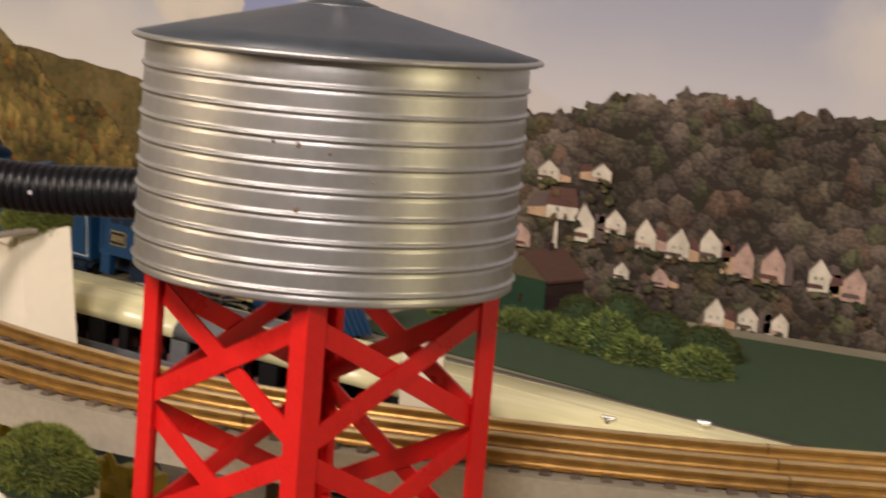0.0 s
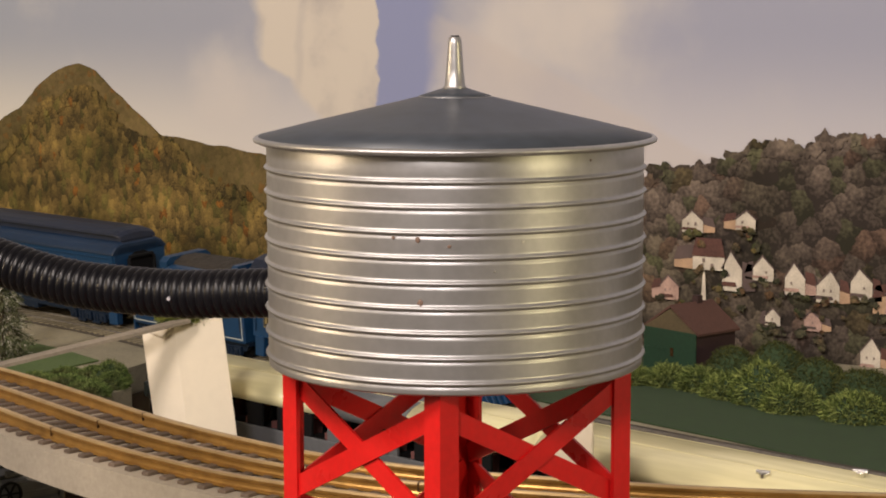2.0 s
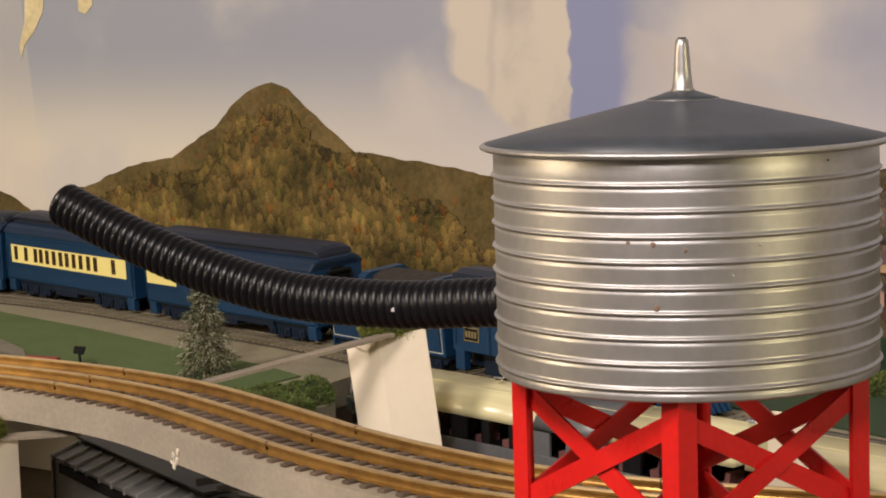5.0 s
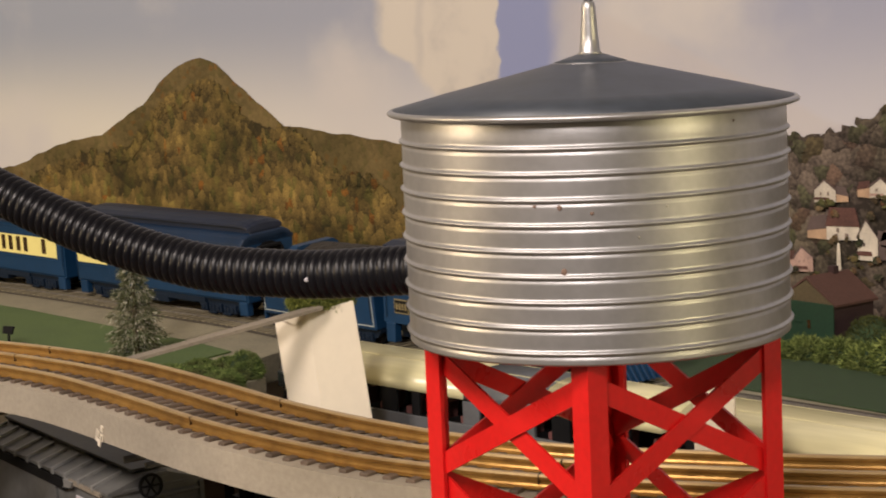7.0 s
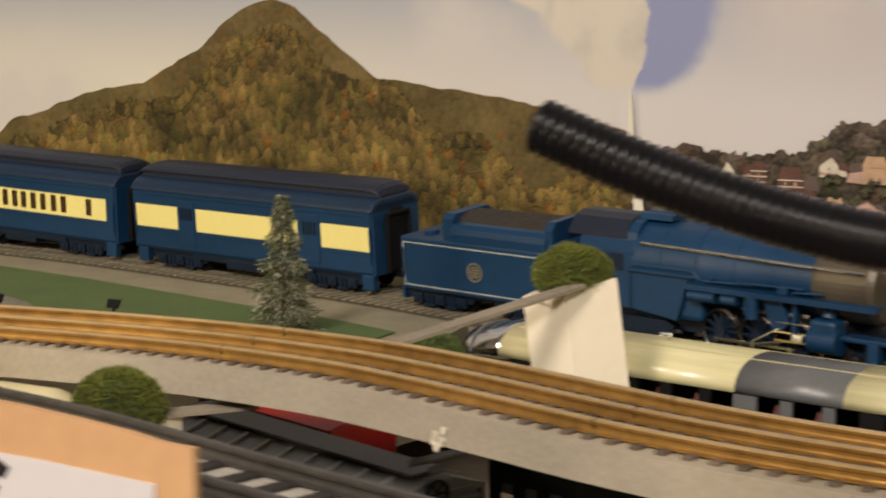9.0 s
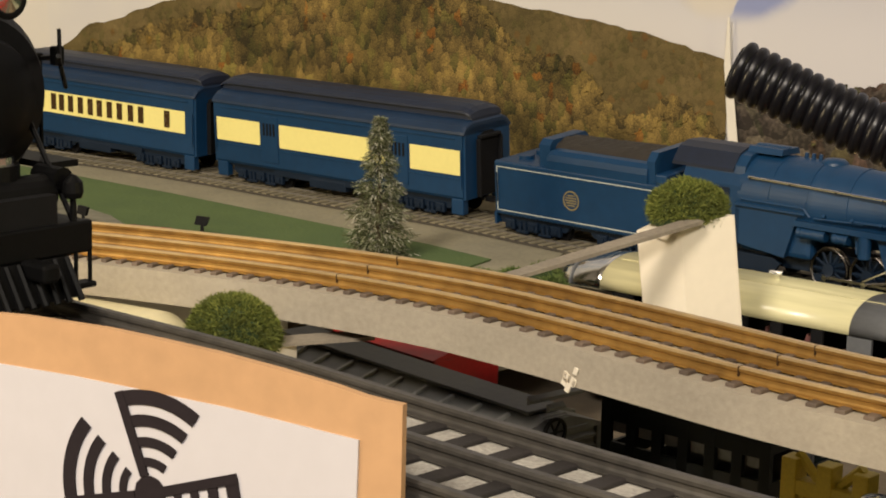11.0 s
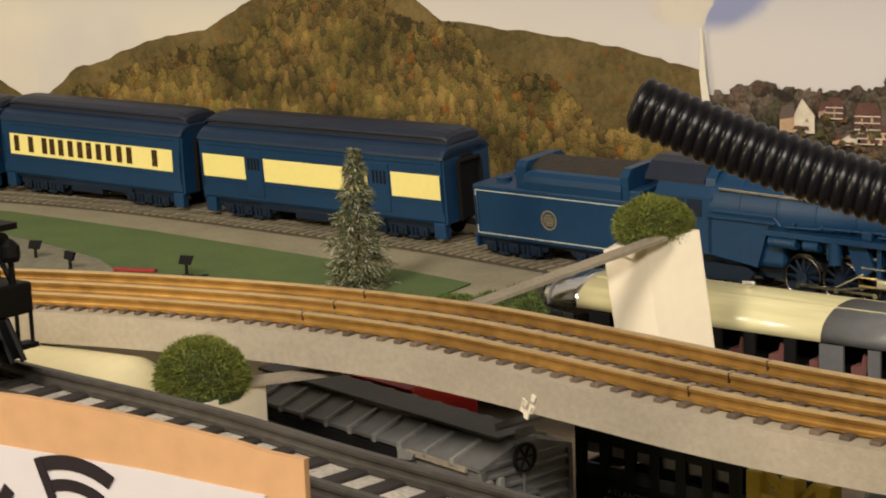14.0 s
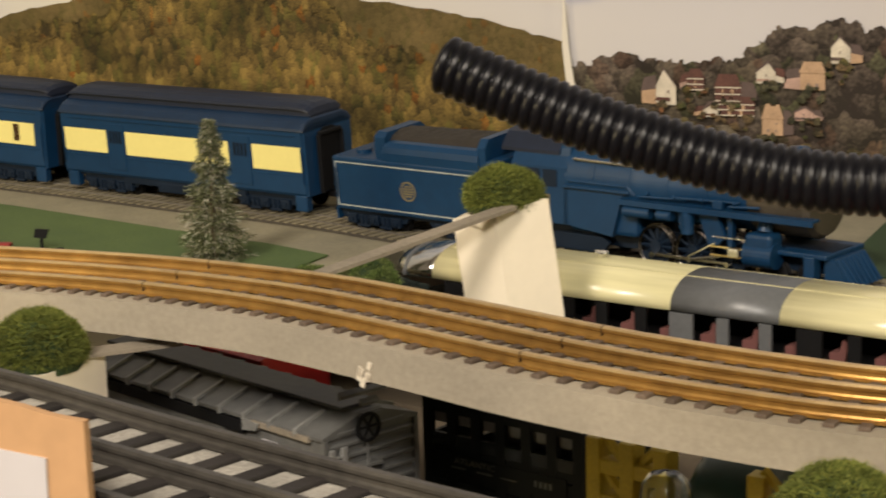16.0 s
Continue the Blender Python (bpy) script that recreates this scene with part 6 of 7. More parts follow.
    part("underframe", boxed((x0 + 0.002, -0.014, 0.0060), (length - 0.002, 0.014, 0.0082)), M["gap"], c)
    for x in (0.030, length - 0.030):
        truck(c, x, 2)
    return c


streamliner(Matrix.Translation((AX.x - 0.064 * ax_dir.x, AX.y - 0.064 * ax_dir.y, SHELF)) @ Matrix.Rotation(radians(TURN), 4, "Z"), 0.198, True,
            "pale silver observation car with rounded chrome end")
streamliner(Matrix.Translation((AX.x + 0.139 * ax_dir.x, AX.y + 0.139 * ax_dir.y, SHELF)) @ Matrix.Rotation(radians(TURN), 4, "Z"), 0.150, False,
            "pale silver streamlined coach with curved roof")
# ---- card piers with flock bushes and board strips ----
def mound(name, label, m, rx, ry, rz, material, count, seed, blade=0.0024):
    """A bush of flock: a core and many short curled blades standing out of it."""
    t = thing(name, label, "bush", m, "flock bushes")
    rnd = random.Random(seed)
    bm = bmesh.new()
    bmesh.ops.create_icosphere(bm, subdivisions=3, radius=1)
    for v in bm.verts:
        k = 1 + 0.10 * noise.noise(v.co * 2.3 + Vector((seed, 0, 0)))
        v.co = Vector((v.co.x * rx * k, v.co.y * ry * k, max(v.co.z, -0.25) * rz * k))
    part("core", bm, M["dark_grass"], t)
    verts, faces = [], []
    for _ in range(int(count * 2.8)):
        d = Vector((rnd.gauss(0, 1), rnd.gauss(0, 1), rnd.gauss(0, 1))).normalized()
        d.z = abs(d.z) if rnd.random() < 0.85 else d.z * 0.3
        k = 1 + 0.10 * noise.noise(d * 2.3 + Vector((seed, 0, 0))) - rnd.random() * 0.10
        p = Vector((d.x * rx, d.y * ry, d.z * rz)) * k
        out = (d + Vector((rnd.uniform(-1, 1), rnd.uniform(-1, 1), rnd.uniform(-1, 1))) * 0.9).normalized()
        side = out.cross(Vector((rnd.uniform(-1, 1), rnd.uniform(-1, 1), rnd.uniform(-1, 1)))).normalized() * blade * 0.062
        bend = Vector((rnd.uniform(-1, 1), rnd.uniform(-1, 1), rnd.uniform(-1, 0.4))) * blade * 0.5
        n = blade * rnd.uniform(0.5, 1.1)
        k0 = len(verts)
        verts += [p - side, p + side, p + out * n * 0.6 + side, p + out * n * 0.6 - side, p + out * n + bend * 0.6]
        faces += [(k0, k0 + 1, k0 + 2, k0 + 3), (k0 + 3, k0 + 2, k0 + 4)]
    ob = new("flock", raw("flock", [tuple(v) for v in verts], faces, material))
    ob.parent = t
    tagged(ob, kind="stuff")
    return t


def card_pier(label, corners, lean, flap, m=Matrix()):
    """A hollow folded card pier. corners: (x, y, z) of the top, seen faces first; lean: how far the foot stands off."""
    t = thing("card_pier", label, "pier", m, "white card piers")
    k = len(corners)
    for i in range(k):
        j, bm = (i + 1) % k, bmesh.new()
        a, b = Vector(corners[i]), Vector(corners[j])
        out = Vector((b.y - a.y, a.x - b.x, 0)).normalized() * 0.0005
        ring = []
        for off in (Vector(), -out):
            ring.append([bm.verts.new(p) for p in (a + off, b + off, Vector((b.x + lean[0], b.y + lean[1], 0)) + off, Vector((a.x + lean[0], a.y + lean[1], 0)) + off)])
        for e in range(4):
            bm.faces.new((ring[0][e], ring[0][(e + 1) % 4], ring[1][(e + 1) % 4], ring[1][e]))
        bm.faces.new(ring[0])
        bm.faces.new(ring[1])
        part("card_side", bm, M["card"], t)
    bm = bmesh.new()
    mid = sum((Vector(c) for c in corners), Vector()) / k
    lids = [[bm.verts.new(Vector(c).lerp(mid, 0.03) + Vector((0, 0, dz))) for c in corners] for dz in (-0.0010, -0.0003)]
    for i in range(k):
        bm.faces.new((lids[0][i], lids[0][(i + 1) % k], lids[1][(i + 1) % k], lids[1][i]))
    bm.faces.new(lids[0])
    bm.faces.new(lids[1])
    part("card_top", bm, M["card"], t, "folded-in card top")
    if flap:
        a, b = Vector(corners[0]), Vector(corners[1])
        tip = a.lerp(b, 0.7) + Vector((0.0004, -0.0008, -0.0040))
        bm = bmesh.new()
        f = [bm.verts.new(p) for p in (a.lerp(b, 0.1) + Vector((0, -0.0006, 0)), b + Vector((0, -0.0006, 0)), tip)]
        g = [bm.verts.new(v.co + Vector((0.0001, -0.0005, 0))) for v in f]
        bm.faces.new(f)
        bm.faces.new(g)
        for i in range(3):
            bm.faces.new((f[i], f[(i + 1) % 3], g[(i + 1) % 3], g[i]))
        part("corner_flap", bm, M["card"], t, "small turned-down card corner")
    return t


card_pier("tall off-white folded card pier holding a bush", [(-0.2725, 0.2300, 0.1463), (-0.2585, 0.2322, 0.1486), (-0.2441, 0.2432, 0.1523), (-0.2600, 0.2540, 0.1500), (-0.2720, 0.2500, 0.1470)],
          (0.018, 0.004), True)
mound("flock_bush", "round olive green flock bush on a card pier", placed(-0.2600, 0.2435, 0.1505, 20), 0.0127, 0.0098, 0.0115, M["moss"], 5200, 21)


def strip(label, a, b, w, th):
    """A thin board from a to b."""
    a, b = Vector(a), Vector(b)
    d = (b - a).normalized()
    n = d.cross(Vector((0, 0, 1))).normalized() * (w / 2)
    up = Vector((0, 0, th))
    bm = bmesh.new()
    lo = [bm.verts.new(p) for p in (a - n, b - n, b + n, a + n)]
    hi = [bm.verts.new(p + up) for p in (a - n, b - n, b + n, a + n)]
    for i in range(4):
        bm.faces.new((lo[i], lo[(i + 1) % 4], hi[(i + 1) % 4], hi[i]))
    bm.faces.new(lo)
    bm.faces.new(hi)
    return single("board_strip", bm, M["strip"], label, "board", "loose board strips")


strip("thin weathered board strip from pier to track board", (-0.2540, 0.2350, 0.1500), (-0.2920, 0.1640, 0.1390), 0.0062, 0.0012)
card_pier("short off-white card pier beside the raised track", [(-0.3330, 0.1160, 0.1255), (-0.3425, 0.0820, 0.1235), (-0.3610, 0.0900, 0.1235), (-0.3560, 0.1160, 0.1255)], (0.0, 0.0), False)
mound("flock_bush", "round olive green flock bush on a card pier", placed(-0.3472, 0.1050, 0.1262, 10), 0.0130, 0.0116, 0.0136, M["moss"], 5600, 22)
strip("thin weathered board strip under a bush", (-0.3520, 0.0960, 0.1256), (-0.3180, 0.1330, 0.1256), 0.0090, 0.0010)
card_pier("off-white card pier standing between raised track and pale coaches", [(-0.0800, 0.2000, 0.1400), (-0.0642, 0.1971, 0.1405), (-0.0722, 0.2130, 0.1405), (-0.0860, 0.2160, 0.1400)], (0.0, 0.0), False)
card_pier("short off-white card pier beside the raised track", [(-0.1160, 0.0440, 0.1232), (-0.0940, 0.0440, 0.1232), (-0.0930, 0.0580, 0.1232), (-0.1160, 0.0580, 0.1232)], (0.0, 0.0), False)
mound("flock_bush", "round olive green flock bush beside the track board", placed(-0.1045, 0.0495, 0.1236, 0), 0.0138, 0.0112, 0.0130, M["moss"], 5600, 23)


# ---- bottle-brush fir tree ----
def fir_tree():
    t = thing("fir_tree", "frosted grey green bottle-brush fir tree on grass", "tree", placed(-0.3965, 0.2850, TERRACE))
    part("trunk", rodded((0, 0, 0), (0, 0, 0.052), 0.0013, 0.0004, 8), M["bark"], t, "thin twisted wire trunk")
    rnd = random.Random(31)
    verts, faces, H = [], [], 0.0545
    for _ in range(11000):
        u = rnd.random() ** 1.35
        z = 0.0015 + u * (H - 0.0015)
        layer = 0.85 + 0.25 * math.sin(u * 38 + rnd.uniform(-0.6, 0.6))
        reach = (0.0148 * (1 - u) ** 0.85 + 0.0011) * layer
        a = rnd.uniform(0, 2 * math.pi)
        lump = 1 + 0.22 * noise.noise(Vector((math.cos(a) * 1.6, math.sin(a) * 1.6, u * 7)))
        q = reach * lump * rnd.uniform(0.35, 1.0)
        p = Vector((q * math.cos(a), q * math.sin(a), z - 0.30 * q))
        d = Vector((math.cos(a + rnd.uniform(-0.8, 0.8)), math.sin(a + rnd.uniform(-0.8, 0.8)), rnd.uniform(-0.9, 0.3))).normalized()
        n, wd = rnd.uniform(0.0012, 0.0028), rnd.uniform(0.00012, 0.00026)
        s = d.cross(Vector((rnd.uniform(-1, 1), rnd.uniform(-1, 1), 1))).normalized() * wd
        k = len(verts)
        verts += [p - s, p + s, p + d * n + s * 0.5, p + d * n - s * 0.5]
        faces.append((k, k + 1, k + 2, k + 3))
    ob = new("crown", raw("crown", [tuple(v) for v in verts], faces, M["needles"]))
    ob.parent = t
    return t


fir_tree()
for i, (x, y, r, hgt) in enumerate(((-0.3480, 0.2720, 0.0070, 0.0026), (-0.3340, 0.2730, 0.0070, 0.0045), (-0.3215, 0.2690, 0.0080, 0.0090), (-0.3150, 0.2620, 0.0060, 0.0060), (-0.3520, 0.2580, 0.0075, 0.0024),
                                     (-0.3370, 0.2600, 0.0090, 0.0026), (-0.3210, 0.2550, 0.0085, 0.0030), (-0.3140, 0.2500, 0.0060, 0.0030))):
    mound("flock_shrub", "small bright green flock shrub on the terrace", placed(x, y, TERRACE), r, r * 0.85, hgt, M["bright_moss"], 900, 40 + i, 0.0024)
for i, (x, y, r, hgt) in enumerate(((-0.1500, 0.3850, 0.009, 0.010), (-0.1340, 0.3760, 0.009, 0.0055), (-0.1180, 0.3790, 0.009, 0.0075), (-0.1030, 0.3760, 0.009, 0.0085), (-0.0880, 0.3690, 0.010, 0.0085),
                                     (-0.0720, 0.3640, 0.012, 0.0155), (-0.0570, 0.3560, 0.011, 0.0100), (-0.0300, 0.352, 0.012, 0.0100))):
    mound("flock_shrub", "leafy yellow green flock shrub below the printed town", placed(x, y, TERRACE), r, r * 0.8, hgt, M["leafy_moss"], 800, 60 + i, 0.0040)
for i, (x, y, r, hgt) in enumerate(((-0.0960, 0.3930, 0.012, 0.0160), (-0.0780, 0.3960, 0.013, 0.0190), (-0.0580, 0.3900, 0.013, 0.0150), (-0.0380, 0.3860, 0.014, 0.0130))):
    mound("flock_bush", "dark olive flock bush below the printed town", placed(x, y, TERRACE), r, r * 0.8, hgt, M["dark_moss"], 1800, 80 + i)


# ---- small model houses below the backdrop ----
def model_house(m, w, d, h, rise):
    """A gabled house: body, a green gable front with its olive peak, two roof slopes, a door and a window."""
    t = thing("model_house", "dark green and maroon model house with brown gable roof", "house", m)
    part("wall", boxed((-w / 2, -d / 2, 0), (w / 2, d / 2, h)), M["house_brown"], t, "dark maroon side wall")
    front = part("gable_wall", boxed((-w / 2 - 0.0003, -d / 2 - 0.0008, 0), (w / 2 + 0.0003, -d / 2 - 0.0001, h), 0.0001), M["house_green"], t, "dark green gable wall")
    part("gable_peak", prism(bmesh.new(), [(-w / 2, h), (w / 2, h), (0.0, h + rise - 0.0006)], -d / 2 - 0.0007, d / 2, "y"), M["house_peak"], t, "dull olive gable")
    for s in (-1, 1):
        a, b = (0.0, h + rise), (s * (w / 2 + 0.0014), h - 0.0010)
        part("roof_slope", prism(bmesh.new(), [a, b, (b[0], b[1] + 0.0010), (0.0, h + rise + 0.0011)], -d / 2 - 0.0006, d / 2 + 0.0014, "y"), M["roof_brown"], t, "dull brown roof slope")
    for x in (-0.0105, -0.0045):
        part("clapboard_band", boxed((x - 0.0022, -d / 2 - 0.0011, 0.0105), (x + 0.0022, -d / 2 - 0.0007, 0.0112)), M["house_green"], front)
    part("window", boxed((0.0010, -d / 2 - 0.0012, 0.0085), (0.0024, -d / 2 - 0.0006, 0.0120)), M["window"], t, "small pale window")
    part("chimney", boxed((-0.0020, 0.0030, h + rise * 0.6), (0.0012, 0.0062, h + rise + 0.0035), 0.0002), M["house_brown"], t)
    return t


model_house(placed(-0.1234, 0.4128, TERRACE, -20), 0.0295, 0.024, 0.0195, 0.0095)


# ---- switch stands and a red strip on the grass ----
def switch_stand(m):
    """A low base plate, a stem with a slanted target and a side lever."""
    t = thing("switch_stand", "tiny black switch stand on the grass", "switch stand", m, "switch stands")
    part("base", boxed((-0.0026, -0.0014, 0), (0.0026, 0.0014, 0.0010), 0.0002), M["gap"], t)
    part("stem", rodded((0, 0, 0.0008), (0, 0, 0.0062), 0.0008, 0.0006, 8), M["gap"], t)
    part("target", prism(bmesh.new(), [(-0.0030, 0.0056), (0.0018, 0.0050), (0.0032, 0.0086), (-0.0022, 0.0090)], -0.0007, 0.0007, "y"), M["gap"], t)
    part("lever", rodded((0.0010, -0.0004, 0.0006), (0.0078, -0.0012, 0.0006), 0.0006, seg=6), M["gap"], t)
    part("lever_weight", boxed((0.0064, -0.0022, 0), (0.0090, -0.0002, 0.0014), 0.0003), M["gap"], t)
    return t


stand = switch_stand(placed(-0.4740, 0.2820, TERRACE, 20))
for x, y, a in ((-0.5265, 0.2750, -10), (-0.5562, 0.2900, 30)):
    copy_thing(stand, placed(x, y, TERRACE, a))
single("red_strip", boxed((-0.0095, -0.0016, 0), (0.0095, 0.0016, 0.0014), 0.0003), M["maroon"], "flat dark red strip lying on the grass", "strip", m=placed(-0.4990, 0.2815, TERRACE + 0.0008, 8))
single("bare_patch", prism(bmesh.new(), [(-0.66, 0.262), (-0.50, 0.262), (-0.508, 0.280), (-0.528, 0.296), (-0.553, 0.308), (-0.585, 0.322), (-0.625, 0.334), (-0.66, 0.338)], 0.0, 0.0006, "z"), M["bare"],
       "bare grey patch where the grass has worn away", "patch", kind="stuff", m=pose(0, 0, TERRACE + 0.0009))


# ---- freight cars under the raised track ----
def boxcar():
    ang = math.degrees(math.atan2(0.1114 - 0.1551, -0.2555 + 0.3605))
    mid = Vector((-0.3237, 0.1754, 0.0))
    t = thing("boxcar", "weathered grey boxcar with ribbed roof and brake wheel", "train car", placed(mid.x, mid.y, 0.0, ang), "freight cars")
    h, w, eave, ridge = 0.0620, 0.0175, 0.0990, 0.1046
    base = 0.030
    part("body", boxed((-h, -w, base), (h, w, eave)), M["boxcar"], t, "grey weathered sides")
    part("roof", prism(bmesh.new(), [(-w - 0.001, eave), (w + 0.001, eave), (w + 0.001, eave + 0.0010), (0.004, ridge), (-0.004, ridge), (-w - 0.001, eave + 0.0010)], -h - 0.001, h + 0.001, "x"), M["boxcar"], t, "grey pressed roof")
    for i in range(10):
        x = -0.0595 + 0.01225 * i
        for s in (-1, 1):
            bm = bmesh.new()
            a, b = Vector((x, s * 0.0075, ridge - 0.0008)), Vector((x, s * (w + 0.0010), eave + 0.0012))
            out = Vector((0, s * (ridge - eave), 0.016)).normalized() * 0.0008
            for e in (-0.00055, 0.00055):
                for q in (-1, 1):
                    bm.verts.new(a + Vector((e, 0, 0)) + out * q)
                    bm.verts.new(b + Vector((e, 0, 0)) + out * q)
            bmesh.ops.convex_hull(bm, input=bm.verts)
            rib = part("roof_rib", bm, M["boxcar_rib"], t)
            part("rib_end", boxed((x - 0.0009, s * (w + 0.0012) - 0.0004, eave - 0.0006), (x + 0.0009, s * (w + 0.0012) + 0.0004, eave + 0.0020), 0.0002), M["boxcar_rib"], rib)
    part("roof_walk", boxed((-h - 0.002, -0.0068, ridge + 0.0003), (h - 0.004, 0.0068, ridge + 0.0014), 0.0002), M["boxcar_top"], t, "dark roof walk board")
    for i in range(22):
        z = base + 0.004 + i * 0.0036
        part("end_rib", prism(bmesh.new(), [(h - 0.0002, z), (h + 0.0013, z + 0.0008), (h + 0.0013, z + 0.0016), (h - 0.0002, z + 0.0026)], -w + 0.001 + max(0, z - eave + 0.002) * 2.2, w - 0.001 - max(0, z - eave + 0.002) * 2.2, "y"), M["boxcar"], t)
    for x in (h + 0.0006, -h - 0.0006):
        for y in (-w, w):
            part("corner_post", boxed((x - 0.0008, y - 0.0008, base), (x + 0.0008, y + 0.0008, eave)), M["boxcar"], t)
    wheel = part("brake_wheel", lathe(bmesh.new(), [(0.0036, -0.0005), (0.0045, -0.0005), (0.0045, 0.0005), (0.0036, 0.0005)], 24, "x", True), M["gap"], t, "black spoked brake wheel", m=pose(h + 0.0036, -0.0032, 0.1010))
    part("wheel_back", rodded((-0.0006, 0, 0), (-0.0001, 0, 0), 0.0038, seg=20), M["boxcar_top"], wheel)
    for i in range(3):
        part("spoke", rodded((0, -0.0038 * math.cos(i * 1.047), -0.0038 * math.sin(i * 1.047)), (0, 0.0038 * math.cos(i * 1.047), 0.0038 * math.sin(i * 1.047)), 0.0004, seg=6), M["gap"], wheel)
    part("brake_shaft", rodded((h + 0.0030, -0.0032, 0.060), (h + 0.0030, -0.0032, 0.1010), 0.0005, seg=6), M["boxcar"], t)
    part("brake_platform", boxed((h, -0.0080, 0.0893), (h + 0.0050, 0.0010, 0.0901)), M["boxcar"], t)
    for y in (-0.0110, -0.0155):
        part("end_bracket", boxed((h, y - 0.0010, 0.0912), (h + 0.0022, y + 0.0010, 0.0962), 0.0003), M["boxcar_rib"], t)
    for i in range(3):
        part("end_rung", rodded((h + 0.0016, -0.0165, 0.0815 + 0.0060 * i), (h + 0.0016, -0.0100, 0.0815 + 0.0060 * i), 0.0004, seg=6), M["boxcar_rib"], t)
    part("roof_edge", boxed((0.030, -w - 0.0016, eave - 0.0012), (0.057, -w - 0.0003, eave + 0.0006), 0.0002), M["strip"], t, "dull tan edge of the roof sheet")
    part("latch_plate", prism(bmesh.new(), [(0.0265, eave - 0.0030), (0.0330, eave - 0.0022), (0.0345, eave + 0.0002), (0.0265, eave + 0.0002)], -w - 0.0022, -w - 0.0010, "y"), M["boxcar_rib"], t)
    door = part("door", boxed((-0.012, -w - 0.0012, base + 0.002), (0.016, -w, eave - 0.0035)), M["boxcar"], t, "grey sliding door")
    for i in range(3):
        part("door_rib", boxed((-0.012, -w - 0.0020, base + 0.012 + 0.018 * i), (0.016, -w - 0.0012, base + 0.015 + 0.018 * i)), M["boxcar"], door)
    part("door_track", boxed((-0.0520, -w - 0.0018, eave - 0.0042), (0.0265, -w - 0.0004, eave - 0.0006)), M["gap"], t)
    sign = part("car_sign", boxed((0.0345, -w - 0.0010, 0.0890), (0.0425, -w - 0.0006, 0.0945)), M["paper"], t, "white sign with red bar")
    part("sign_bar", boxed((0.0352, -w - 0.0013, 0.0900), (0.0418, -w - 0.0009, 0.0935)), surface("red_print", (0.35, 0.02, 0.02), 0.6), sign)
    for i in range(5):
        part("ladder_rung", rodded((h - 0.012, -w - 0.0012, 0.05 + 0.010 * i), (h - 0.003, -w - 0.0012, 0.05 + 0.010 * i), 0.0004, seg=5), M["boxcar"], t)
    part("underframe", boxed((-h + 0.005, -0.012, 0.014), (h - 0.005, 0.012, base)), M["gap"], t)
    for x in (-0.036, 0.036):
        tr = part("truck", boxed((x - 0.015, -0.016, 0.006), (x + 0.015, 0.016, 0.014), 0.002), M["gap"], t)
        for a in (-0.010, 0.010):
            wheel_set(tr, x + a, 0.008, 0.008, 0.0155, M["gap"])
    return t


boxcar()


